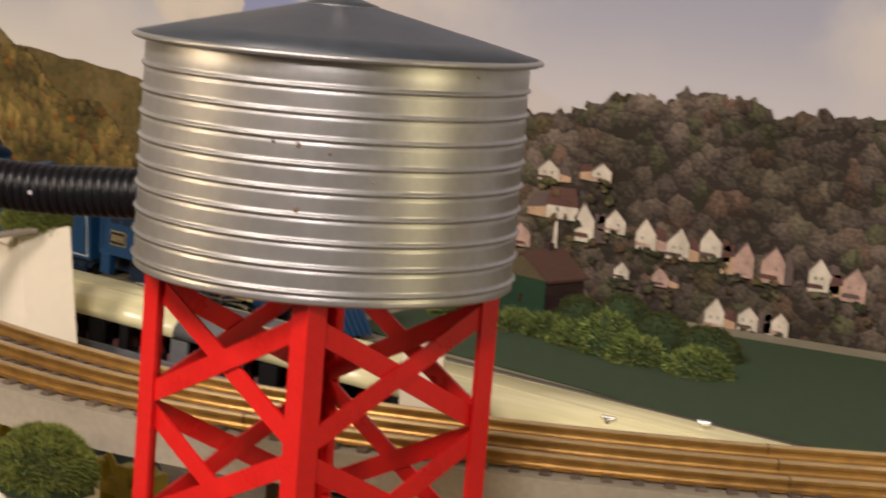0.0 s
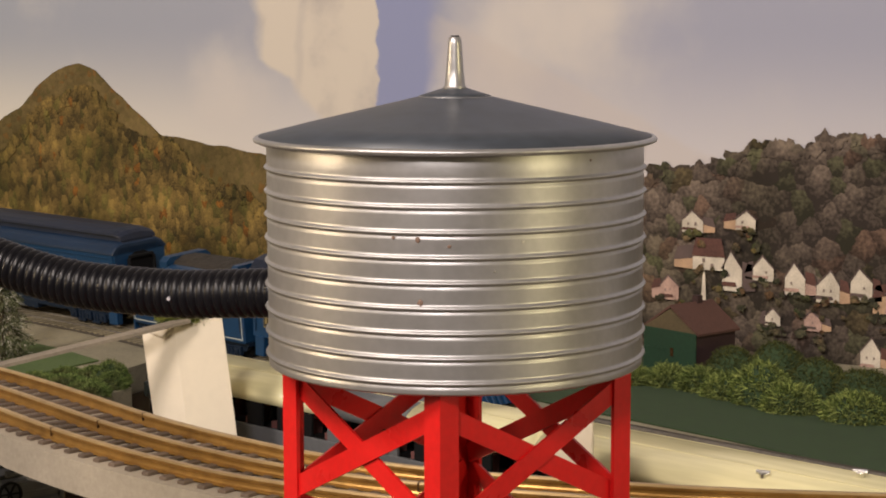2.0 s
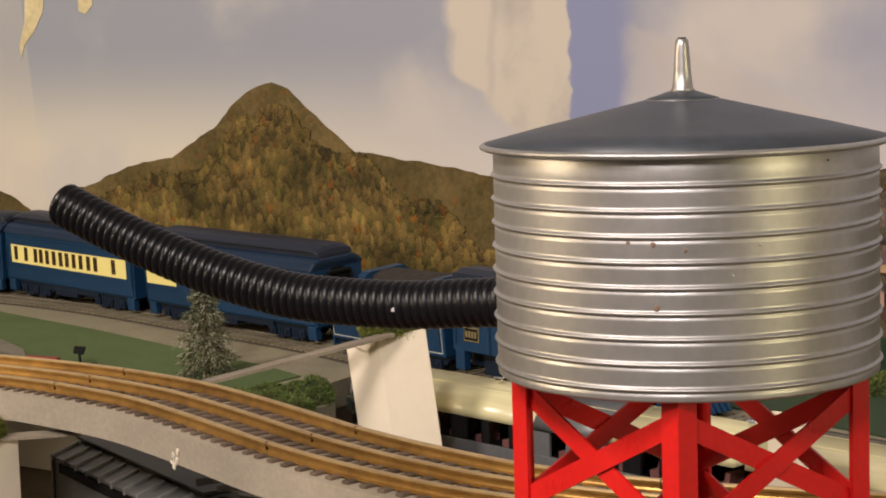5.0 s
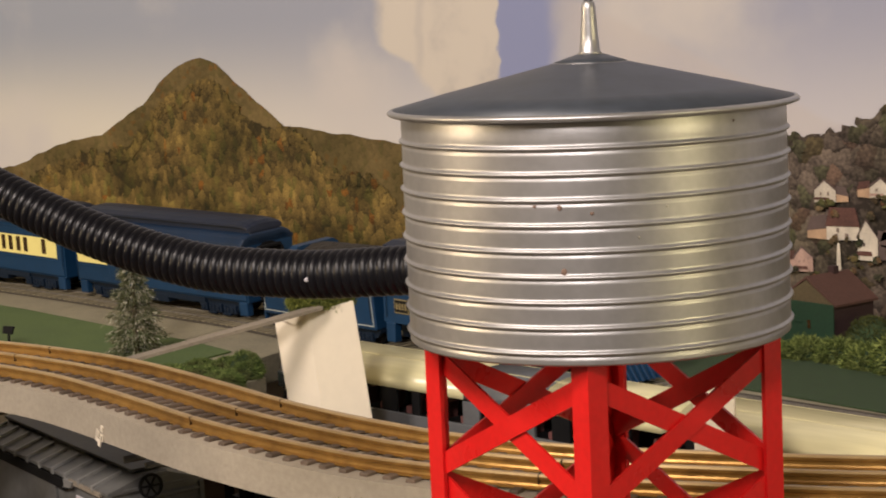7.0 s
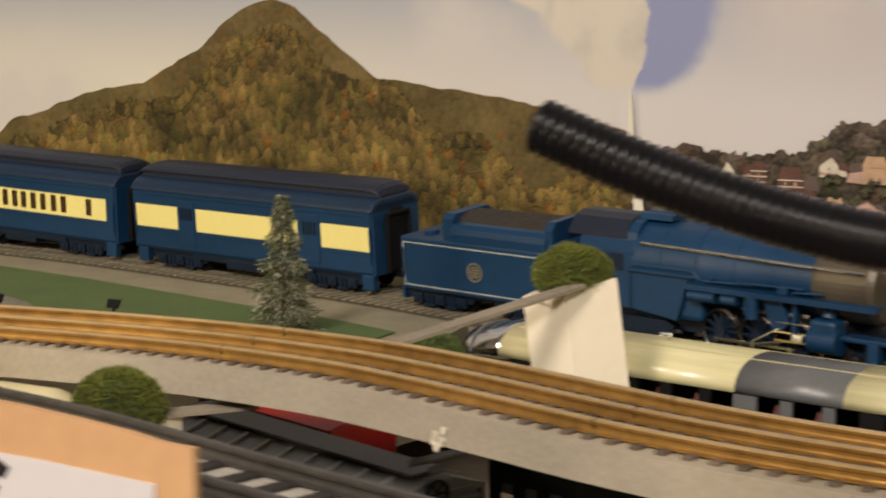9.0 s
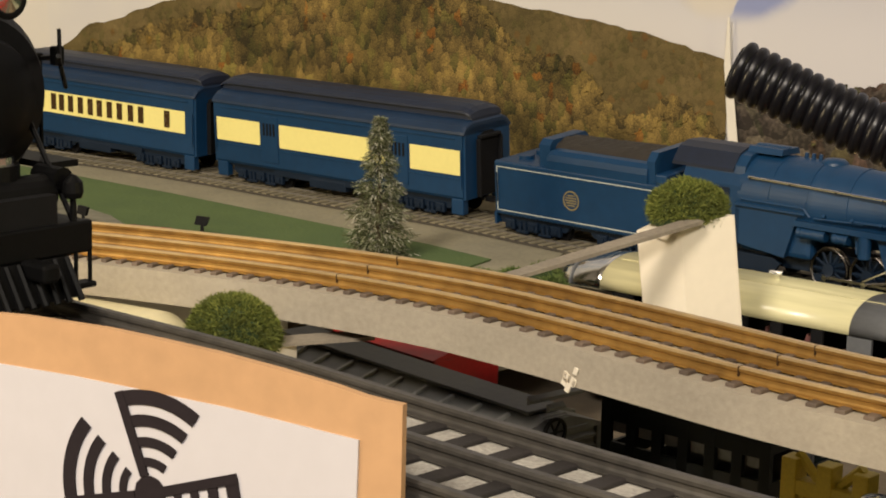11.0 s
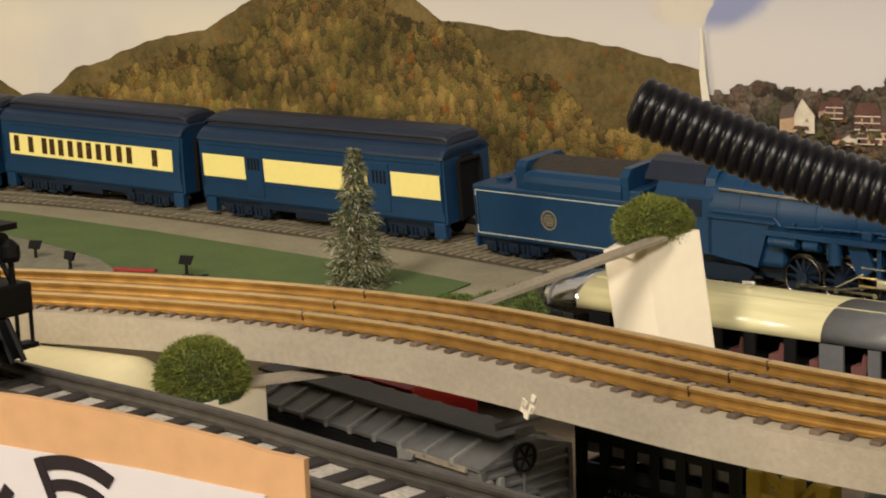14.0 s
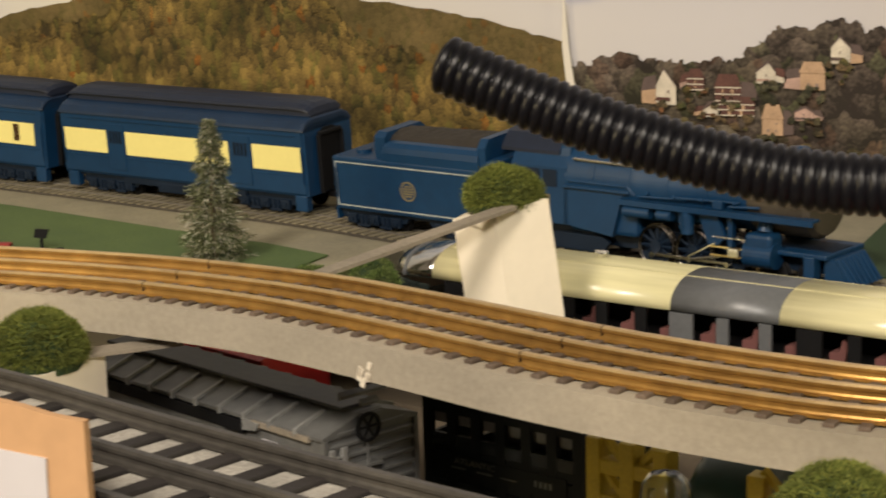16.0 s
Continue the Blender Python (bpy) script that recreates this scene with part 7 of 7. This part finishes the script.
def stock_car():
    t = thing("stock_car", "black green stock car with rows of open slats", "train car", placed(-0.2309, 0.1983, 0.0, -16.0), "freight cars")
    h, w, base, top = 0.0288, 0.0190, 0.020, 0.1025
    part("floor", boxed((-h, -w, base), (h, w, base + 0.004)), M["hopper"], t)
    part("roof", prism(bmesh.new(), [(-w - 0.001, top), (w + 0.001, top), (0.006, top + 0.0030), (-0.006, top + 0.0030)], -h, h, "x"), M["hopper"], t)
    for s in (-1, 1):
        for i in range(7):
            x = -h + i * 2 * h / 6
            part("post", boxed((x - 0.0018, s * w - 0.0009, base), (x + 0.0018, s * w + 0.0009, top)), M["hopper"], t)
        for i in range(9):
            z = base + i * 0.00764
            part("slat", boxed((-h, s * w - 0.0006, z), (h, s * w + 0.0006, z + 0.0072)), M["hopper"], t)
        for i in range(6):
            x = -h + (i + 0.5) * 2 * h / 6
            # upper row: light from beyond is painted as a grey panel
            part("pane", boxed((x - 0.0033, s * (w - 0.0012) - 0.0002, 0.0912), (x + 0.0033, s * (w - 0.0012) + 0.0002, 0.0958)), M["pane_grey"], t, "grey panel standing for light seen through the opening")
            part("lower_pane", boxed((x - 0.0033, s * w - 0.0008, 0.0840), (x + 0.0033, s * w + 0.0008, 0.0882), 0.0002), M["dark_pane"], t, "dark glazed opening")
        part("top_rail", boxed((-h, s * w - 0.0007, 0.0950), (h, s * w + 0.0007, top)), M["hopper"], t)
    for x in (-h, h):
        for i in range(9):
            z = base + i * 0.00764
            part("end_slat", boxed((x - 0.0006, -w, z), (x + 0.0006, w, z + 0.0063)), M["hopper"], t)
        part("end_rail", boxed((x - 0.0007, -w, 0.0960), (x + 0.0007, w, top)), M["hopper"], t)
    # backing added so that the openings look paler inside
    part("inner_wall", boxed((-h + 0.002, 0.0100, 0.0190), (h - 0.002, 0.0110, top)), M["silver_grey"], t, "grey backing added behind the openings to look lit")
    bar = part("letter_panel", boxed((-h + 0.003, -w - 0.0011, 0.0755), (h - 0.004, -w - 0.0007, 0.0822)), M["hopper"], t)
    words = bpy.data.curves.new("lettering", "FONT")
    words.body, words.size, words.extrude = "ATLANTIC", 0.0027, 0.0001
    tmp = new("lettering", words)
    me = bpy.data.meshes.new_from_object(tmp.evaluated_get(bpy.context.evaluated_depsgraph_get()))
    bpy.data.objects.remove(tmp)
    me.materials.append(M["dim_print"])
    ob = new("lettering", me)
    me.transform(Matrix.Diagonal((1.25, 1, 1, 1)))
    ob.parent, ob.matrix_basis = bar, pose(-h + 0.0110, -w - 0.0014, 0.0798, 90, 0, 0)
    ob["label"] = "pale lettering"
    for x, z, q, k in ((-h + 0.0095, 0.0780, 0.0056, 0.0006), (-h + 0.0195, 0.0780, 0.0062, 0.0006), (-h + 0.0290, 0.0780, 0.0060, 0.0004), (0.0130, 0.0780, 0.0008, 0.0020), (0.0148, 0.0780, 0.0010, 0.0020), (0.0166, 0.0780, 0.0010, 0.0020), (0.0184, 0.0780, 0.0010, 0.0020)):
        part("print_bar", boxed((x, -w - 0.0013, z), (x + q, -w - 0.0010, z + k)), M["dim_print"], bar)
    part("underframe", boxed((-h + 0.003, -0.012, 0.014), (h - 0.003, 0.012, base)), M["gap"], t)
    for x in (-0.020, 0.020):
        tr = part("truck", boxed((x - 0.012, -0.016, 0.006), (x + 0.012, 0.016, 0.014), 0.002), M["gap"], t)
        for a in (-0.008, 0.008):
            wheel_set(tr, x + a, 0.008, 0.008, 0.0155, M["gap"])
    return t


stock_car()


def yellow_trestle():
    t = thing("yellow_trestle", "yellow plastic trestle bent with triangular openings", "trestle", placed(-0.1825, 0.1430, 0.0, -16), "yellow trestles")
    for x in (-0.0110, 0.0, 0.0110):
        part("upright", boxed((x - 0.0024, -0.0030, 0), (x + 0.0024, 0.0030, 0.1060), 0.0004), M["yellow"], t)
    for i in range(10):
        z = 0.006 + 0.0100 * i
        part("cross_bar", boxed((-0.0130, -0.0027, z), (0.0130, 0.0027, z + 0.0042), 0.0004), M["yellow"], t)
        for s in (-1, 1):
            part("diagonal", rodded((s * 0.0020, 0.0004, z + 0.003), (s * 0.0100, 0.0004, z + 0.0110), 0.0015, seg=6), M["yellow"], t)
    return t


copy_thing(yellow_trestle(), placed(-0.1330, 0.1290, -0.0010, -10))


def teal_car():
    t = thing("tank_car", "dark teal tank car partly hidden under the track board", "train car", placed(-0.1530, 0.1440, 0.0, -14), "freight cars")
    part("barrel", lathe(bmesh.new(), [(0.0, -0.0110), (0.0100, -0.0105), (0.0150, -0.0080), (0.0165, -0.0050), (0.0165, 0.0100), (0.0150, 0.0115), (0.0, 0.0120)], 36, "x"),
         M["teal"], t, "dark teal barrel", smooth=True, m=pose(0, 0, 0.0900))
    part("frame", boxed((-0.011, -0.012, 0.016), (0.012, 0.012, 0.078)), M["gap"], t)
    for x in (-0.006, 0.006):
        wheel_set(t, x, 0.008, 0.008, 0.0140, M["gap"])
    return t


teal_car()
single("clear_tube", lathe(bmesh.new(), [(0.0066, 0.0), (0.0066, 0.1070), (0.0060, 0.1105), (0.0040, 0.1130), (0.0004, 0.1138), (0.0004, 0.1133), (0.0037, 0.1125), (0.0056, 0.1102), (0.0061, 0.1070), (0.0061, 0.0)], 32, ring_only=True), M["clear"],
       "clear plastic tube with rounded top", "tube", smooth=True, m=placed(-0.1593, 0.1000, 0.0))


def red_car():
    t = thing("caboose", "red freight car standing behind the grey boxcar", "train car", placed(-0.3220, 0.2155, 0.0, -22), "freight cars")
    part("body", boxed((-0.055, -0.015, 0.028), (-0.004, 0.015, 0.1010), 0.001), M["red_car"], t, "dark red body")
    part("roof", prism(bmesh.new(), [(-0.0165, 0.1010), (0.0165, 0.1010), (0.0, 0.1050)], -0.056, -0.003, "x"), M["red_car"], t)
    part("roof_walk", boxed((-0.05, -0.004, 0.1048), (-0.006, 0.004, 0.1058)), M["gap"], t)
    part("underframe", boxed((-0.045, -0.012, 0.012), (-0.008, 0.012, 0.028)), M["gap"], t)
    for x in (-0.040, -0.018):
        tr = part("truck", boxed((x - 0.013, -0.016, 0.006), (x + 0.013, 0.016, 0.014), 0.002), M["gap"], t)
        for a in (-0.009, 0.009):
            wheel_set(tr, x + a, 0.008, 0.008, 0.0155, M["gap"])
    return t


red_car()


def tank_car():
    t = thing("tank_car", "cream tank car with smooth barrel behind the front track", "train car", placed(-0.4350, 0.1220, 0.0215, -5), "freight cars")
    prof = [(0.0, -0.062), (0.010, -0.061), (0.018, -0.057), (0.0205, -0.052), (0.0205, 0.052), (0.018, 0.057), (0.010, 0.061), (0.0, 0.062)]
    part("barrel", lathe(bmesh.new(), prof, 40, "x"), M["tank_white"], t, "smooth cream barrel", smooth=True, m=pose(0, 0, 0.0860))
    part("dome", lathe(bmesh.new(), [(0.0, 0.100), (0.008, 0.100), (0.008, 0.1085), (0.006, 0.110), (0.0, 0.1104)], 24), M["tank_white"], t, smooth=True, m=pose(-0.03, 0, 0))
    part("frame", boxed((-0.058, -0.014, 0.050), (0.058, 0.014, 0.066)), M["gap"], t)
    for s in (-1, 1):
        part("valve", rodded((0.010, s * 0.0165, 0.0730), (0.010, s * 0.0215, 0.0730), 0.0012), M["gap"], t)
    part("underframe", boxed((-0.052, -0.010, 0.012), (0.052, 0.010, 0.050)), M["gap"], t)
    for x in (-0.038, 0.038):
        tr = part("truck", boxed((x - 0.013, -0.016, -0.0155), (x + 0.013, 0.016, 0.014), 0.002), M["gap"], t)
        for a in (-0.009, 0.009):
            wheel_set(tr, x + a, -0.0135, 0.008, 0.0155, M["gap"])
    return t


tank_car()


# ---- black locomotive on the front track ----
def black_engine():
    ang = math.degrees(math.atan2(-0.0440 + 0.0235, -0.2437 + 0.3228))
    t = thing("black_locomotive", "black die-cast steam locomotive front on the front track", "locomotive", placed(-0.3112, -0.0418, FRONT_Z, ang))
    part("boiler", lathe(bmesh.new(), [(0.0, -0.16), (0.0190, -0.16), (0.0190, -0.008), (0.0165, -0.0045), (0.0120, -0.0030), (0.0, -0.0025)], 40, "x"), M["loco_black"], t, "black boiler", smooth=False, m=pose(0, 0, 0.0430))
    door = part("smokebox_door", lathe(bmesh.new(), [(0.0, -0.003), (0.0125, -0.003), (0.0115, -0.0008), (0.004, 0.0004), (0.0, 0.0006)], 32, "x"), M["loco_black"], t, smooth=True, m=pose(0, 0, 0.0430))
    for i in range(20):
        a = 2 * math.pi * i / 20
        part("rivet", rodded((-0.0048, 0.0150 * math.cos(a), 0.0430 + 0.0150 * math.sin(a)), (-0.0038, 0.0150 * math.cos(a), 0.0430 + 0.0150 * math.sin(a)), 0.0006, seg=6), M["loco_black"], door)
    part("headlight", lathe(bmesh.new(), [(0.0, -0.002), (0.0040, -0.002), (0.0045, 0.0050), (0.0036, 0.0052), (0.0, 0.0040)], 20, "x"), M["loco_black"], t, "round headlight", m=pose(0.001, 0, 0.0640))
    part("headlight_lens", lathe(bmesh.new(), [(0.0, 0.0046), (0.0034, 0.0046), (0.0034, 0.0050), (0.0, 0.0056)], 20, "x"), M["chrome"], t, m=pose(0.001, 0, 0.0640))
    part("chimney", lathe(bmesh.new(), [(0.0, 0.058), (0.0050, 0.058), (0.0045, 0.066), (0.0055, 0.0690), (0.0, 0.0690)], 20), M["loco_black"], t, m=pose(-0.020, 0, 0))
    for s in (-1, 1):
        part("side_rail", rodded((-0.15, s * 0.0200, 0.0500), (-0.010, s * 0.0200, 0.0500), 0.0005, seg=6), M["loco_black"], t)
        part("cylinder", rodded((-0.040, s * 0.0170, 0.0155), (-0.012, s * 0.0170, 0.0155), 0.0078, seg=20), M["loco_black"], t)
        part("marker_lamp", rodded((-0.001, s * 0.0120, 0.0265), (0.007, s * 0.0120, 0.0265), 0.0024, seg=12), M["loco_black"], t)
        part("running_board", boxed((-0.15, s * 0.0190 - 0.004, 0.0270), (-0.002, s * 0.0190 + 0.004, 0.0284)), M["loco_black"], t)
        part("handhold", rodded((-0.010, s * 0.0196, 0.0290), (-0.010, s * 0.0196, 0.0500), 0.0005, seg=6), M["loco_black"], t)
    part("pilot_deck", boxed((-0.012, -0.0175, 0.0158), (0.0085, 0.0175, 0.0176), 0.0006), M["loco_black"], t)
    pump = part("air_pump", rodded((0.000, 0.0, 0.0180), (0.000, 0.0, 0.0300), 0.0052, seg=16), M["loco_black"], t)
    part("pump_cap", rodded((0.000, 0.0, 0.0300), (0.000, 0.0, 0.0316), 0.0040, seg=16), M["chrome"], pump)
    part("air_cylinder", rodded((0.003, -0.0105, 0.0232), (0.003, 0.0105, 0.0232), 0.0042, seg=18), M["loco_black"], t, "round black air cylinder")
    beam = part("buffer_beam", boxed((0.0080, -0.0165, 0.0112), (0.0108, 0.0165, 0.0180), 0.0006), M["loco_black"], t)
    for s in (-1, 1):
        part("beam_step", boxed((0.0085, s * 0.0140 - 0.0022, 0.0040), (0.0122, s * 0.0140 + 0.0022, 0.0052), 0.0003), M["loco_black"], beam)
        for q in (-0.0018, 0.0018):
            part("step_hanger", rodded((0.0104, s * 0.0140 + q, 0.0046), (0.0104, s * 0.0140 + q, 0.0116), 0.0005, seg=6), M["loco_black"], beam)
        part("lamp_bracket", rodded((0.0094, s * 0.0125, 0.0176), (0.0094, s * 0.0125, 0.0240), 0.0008, 0.0006, 8), M["loco_black"], beam)
        part("corner_lamp", lathe(bmesh.new(), [(0.0, 0.0228), (0.0018, 0.0228), (0.0022, 0.0240), (0.0020, 0.0262), (0.0008, 0.0274), (0.0, 0.0278)], 14), M["loco_black"], beam, m=pose(0.0094, s * 0.0125, 0))
        part("grab_rail", rodded((-0.002, s * 0.0185, 0.0560), (0.0065, s * 0.0120, 0.0500), 0.0005, seg=6), M["loco_black"], t)
        part("grab_rail", rodded((-0.002, s * 0.0200, 0.0440), (0.0085, s * 0.0100, 0.0520), 0.0005, seg=6), M["loco_black"], t)
        marker = part("marker_stand", rodded((-0.0060, s * 0.0172, 0.0500), (0.0020, s * 0.0150, 0.0510), 0.0006, seg=6), M["loco_black"], t)
        part("marker_light", boxed((0.0006, s * 0.0150 - 0.0012, 0.0492), (0.0028, s * 0.0150 + 0.0012, 0.0532), 0.0004), M["loco_black"], marker)
        part("brace_rod", rodded((-0.006, s * 0.0120, 0.0400), (0.0085, s * 0.0130, 0.0180), 0.0006, seg=6), M["loco_black"], t)
    pilot = part("pilot", prism(bmesh.new(), [(0.0080, 0.0112), (0.0108, 0.0112), (0.0150, 0.0034), (0.0080, 0.0030)], -0.0100, 0.0100, "y"), M["loco_black"], t, "black sloping pilot")
    for i in range(7):
        y = -0.0090 + 0.0030 * i
        part("slat", rodded((0.0112, y, 0.0110), (0.0162, y, 0.0030), 0.0007, seg=6), M["loco_black"], pilot)
    part("coupler", boxed((0.0100, -0.0020, 0.0080), (0.0185, 0.0020, 0.0118), 0.0008), M["loco_black"], t)
    part("bell", lathe(bmesh.new(), [(0.0, 0.019), (0.0030, 0.019), (0.0022, 0.0225), (0.0010, 0.0245), (0.0, 0.0248)], 16), M["loco_black"], t, m=pose(0.0040, -0.0120, 0))
    part("frame", boxed((-0.15, -0.0080, 0.0060), (0.010, 0.0080, 0.0240)), M["gap"], t)
    for x in (-0.004, -0.030, -0.065, -0.100):
        wheel_set(t, x, 0.0070 if x > -0.02 else 0.0120, 0.0070 if x > -0.02 else 0.0120, 0.0150, M["loco_black"])
    return t


black_engine()


# ---- cardboard sign with a printed round mark ----
def carton_sign():
    t = thing("cardboard_sign", "brown cardboard sign with white printed sheet", "sign", pose(-0.1855, -0.1030, 0.0))
    top = [(0.0, 0.1829), (-0.0030, 0.1830), (-0.0065, 0.1833), (-0.0115, 0.1842), (-0.0215, 0.1854), (-0.0325, 0.1865), (-0.0435, 0.1872), (-0.0535, 0.1877), (-0.070, 0.1877), (-0.10, 0.186)]
    part("card", prism(bmesh.new(), [(-0.10, 0.001), (0.0, 0.001)] + top, 0.0, 0.0014, "y"), M["carton"], t, "brown cardboard with curved top edge")
    sheet = part("sheet", prism(bmesh.new(), [(-0.10, 0.12), (-0.0085, 0.12), (-0.0072, 0.1764), (-0.030, 0.1780), (-0.060, 0.1790), (-0.10, 0.1790)], -0.0004, 0.0, "y"), M["paper"], t, "white paper sheet")
    cx, cz = -0.0450, 0.1616
    for k in range(4):
        mid = radians(84 - 92 * k)
        for r0, r1, wd in ((0.0148, 0.0172, 27), (0.0112, 0.0131, 27), (0.0078, 0.0094, 27), (0.0046, 0.0060, 26)):
            n = 10
            angs = [mid + radians(wd * (2 * i / n - 1)) for i in range(n + 1)]
            ring = [(cx + r1 * math.cos(a), cz + r1 * math.sin(a)) for a in angs] + [(cx + r0 * math.cos(a), cz + r0 * math.sin(a)) for a in reversed(angs)]
            part("ink_arc", prism(bmesh.new(), ring, -0.0007, -0.0004, "y"), M["ink"], sheet, "black printed arc")
        a = mid + radians(26)
        d, q = Vector((math.cos(a), math.sin(a))), Vector((-math.sin(a), math.cos(a))) * 0.0008
        bar = [(cx + d.x * 0.003 - q.x, cz + d.y * 0.003 - q.y), (cx + d.x * 0.0173 - q.x, cz + d.y * 0.0173 - q.y), (cx + d.x * 0.0173 + q.x, cz + d.y * 0.0173 + q.y), (cx + d.x * 0.003 + q.x, cz + d.y * 0.003 + q.y)]
        part("ink_bar", prism(bmesh.new(), bar, -0.0008, -0.0004, "y"), M["ink"], sheet)
    part("ink_hub", lathe(bmesh.new(), [(0.0, -0.0007), (0.0030, -0.0007), (0.0030, -0.0004), (0.0, -0.0004)], 12, "y"), M["ink"], sheet, m=pose(cx, 0, cz))
    part("stand", boxed((-0.09, 0.0014, 0.001), (-0.02, 0.0027, 0.10)), M["carton"], t)
    return t


carton_sign()
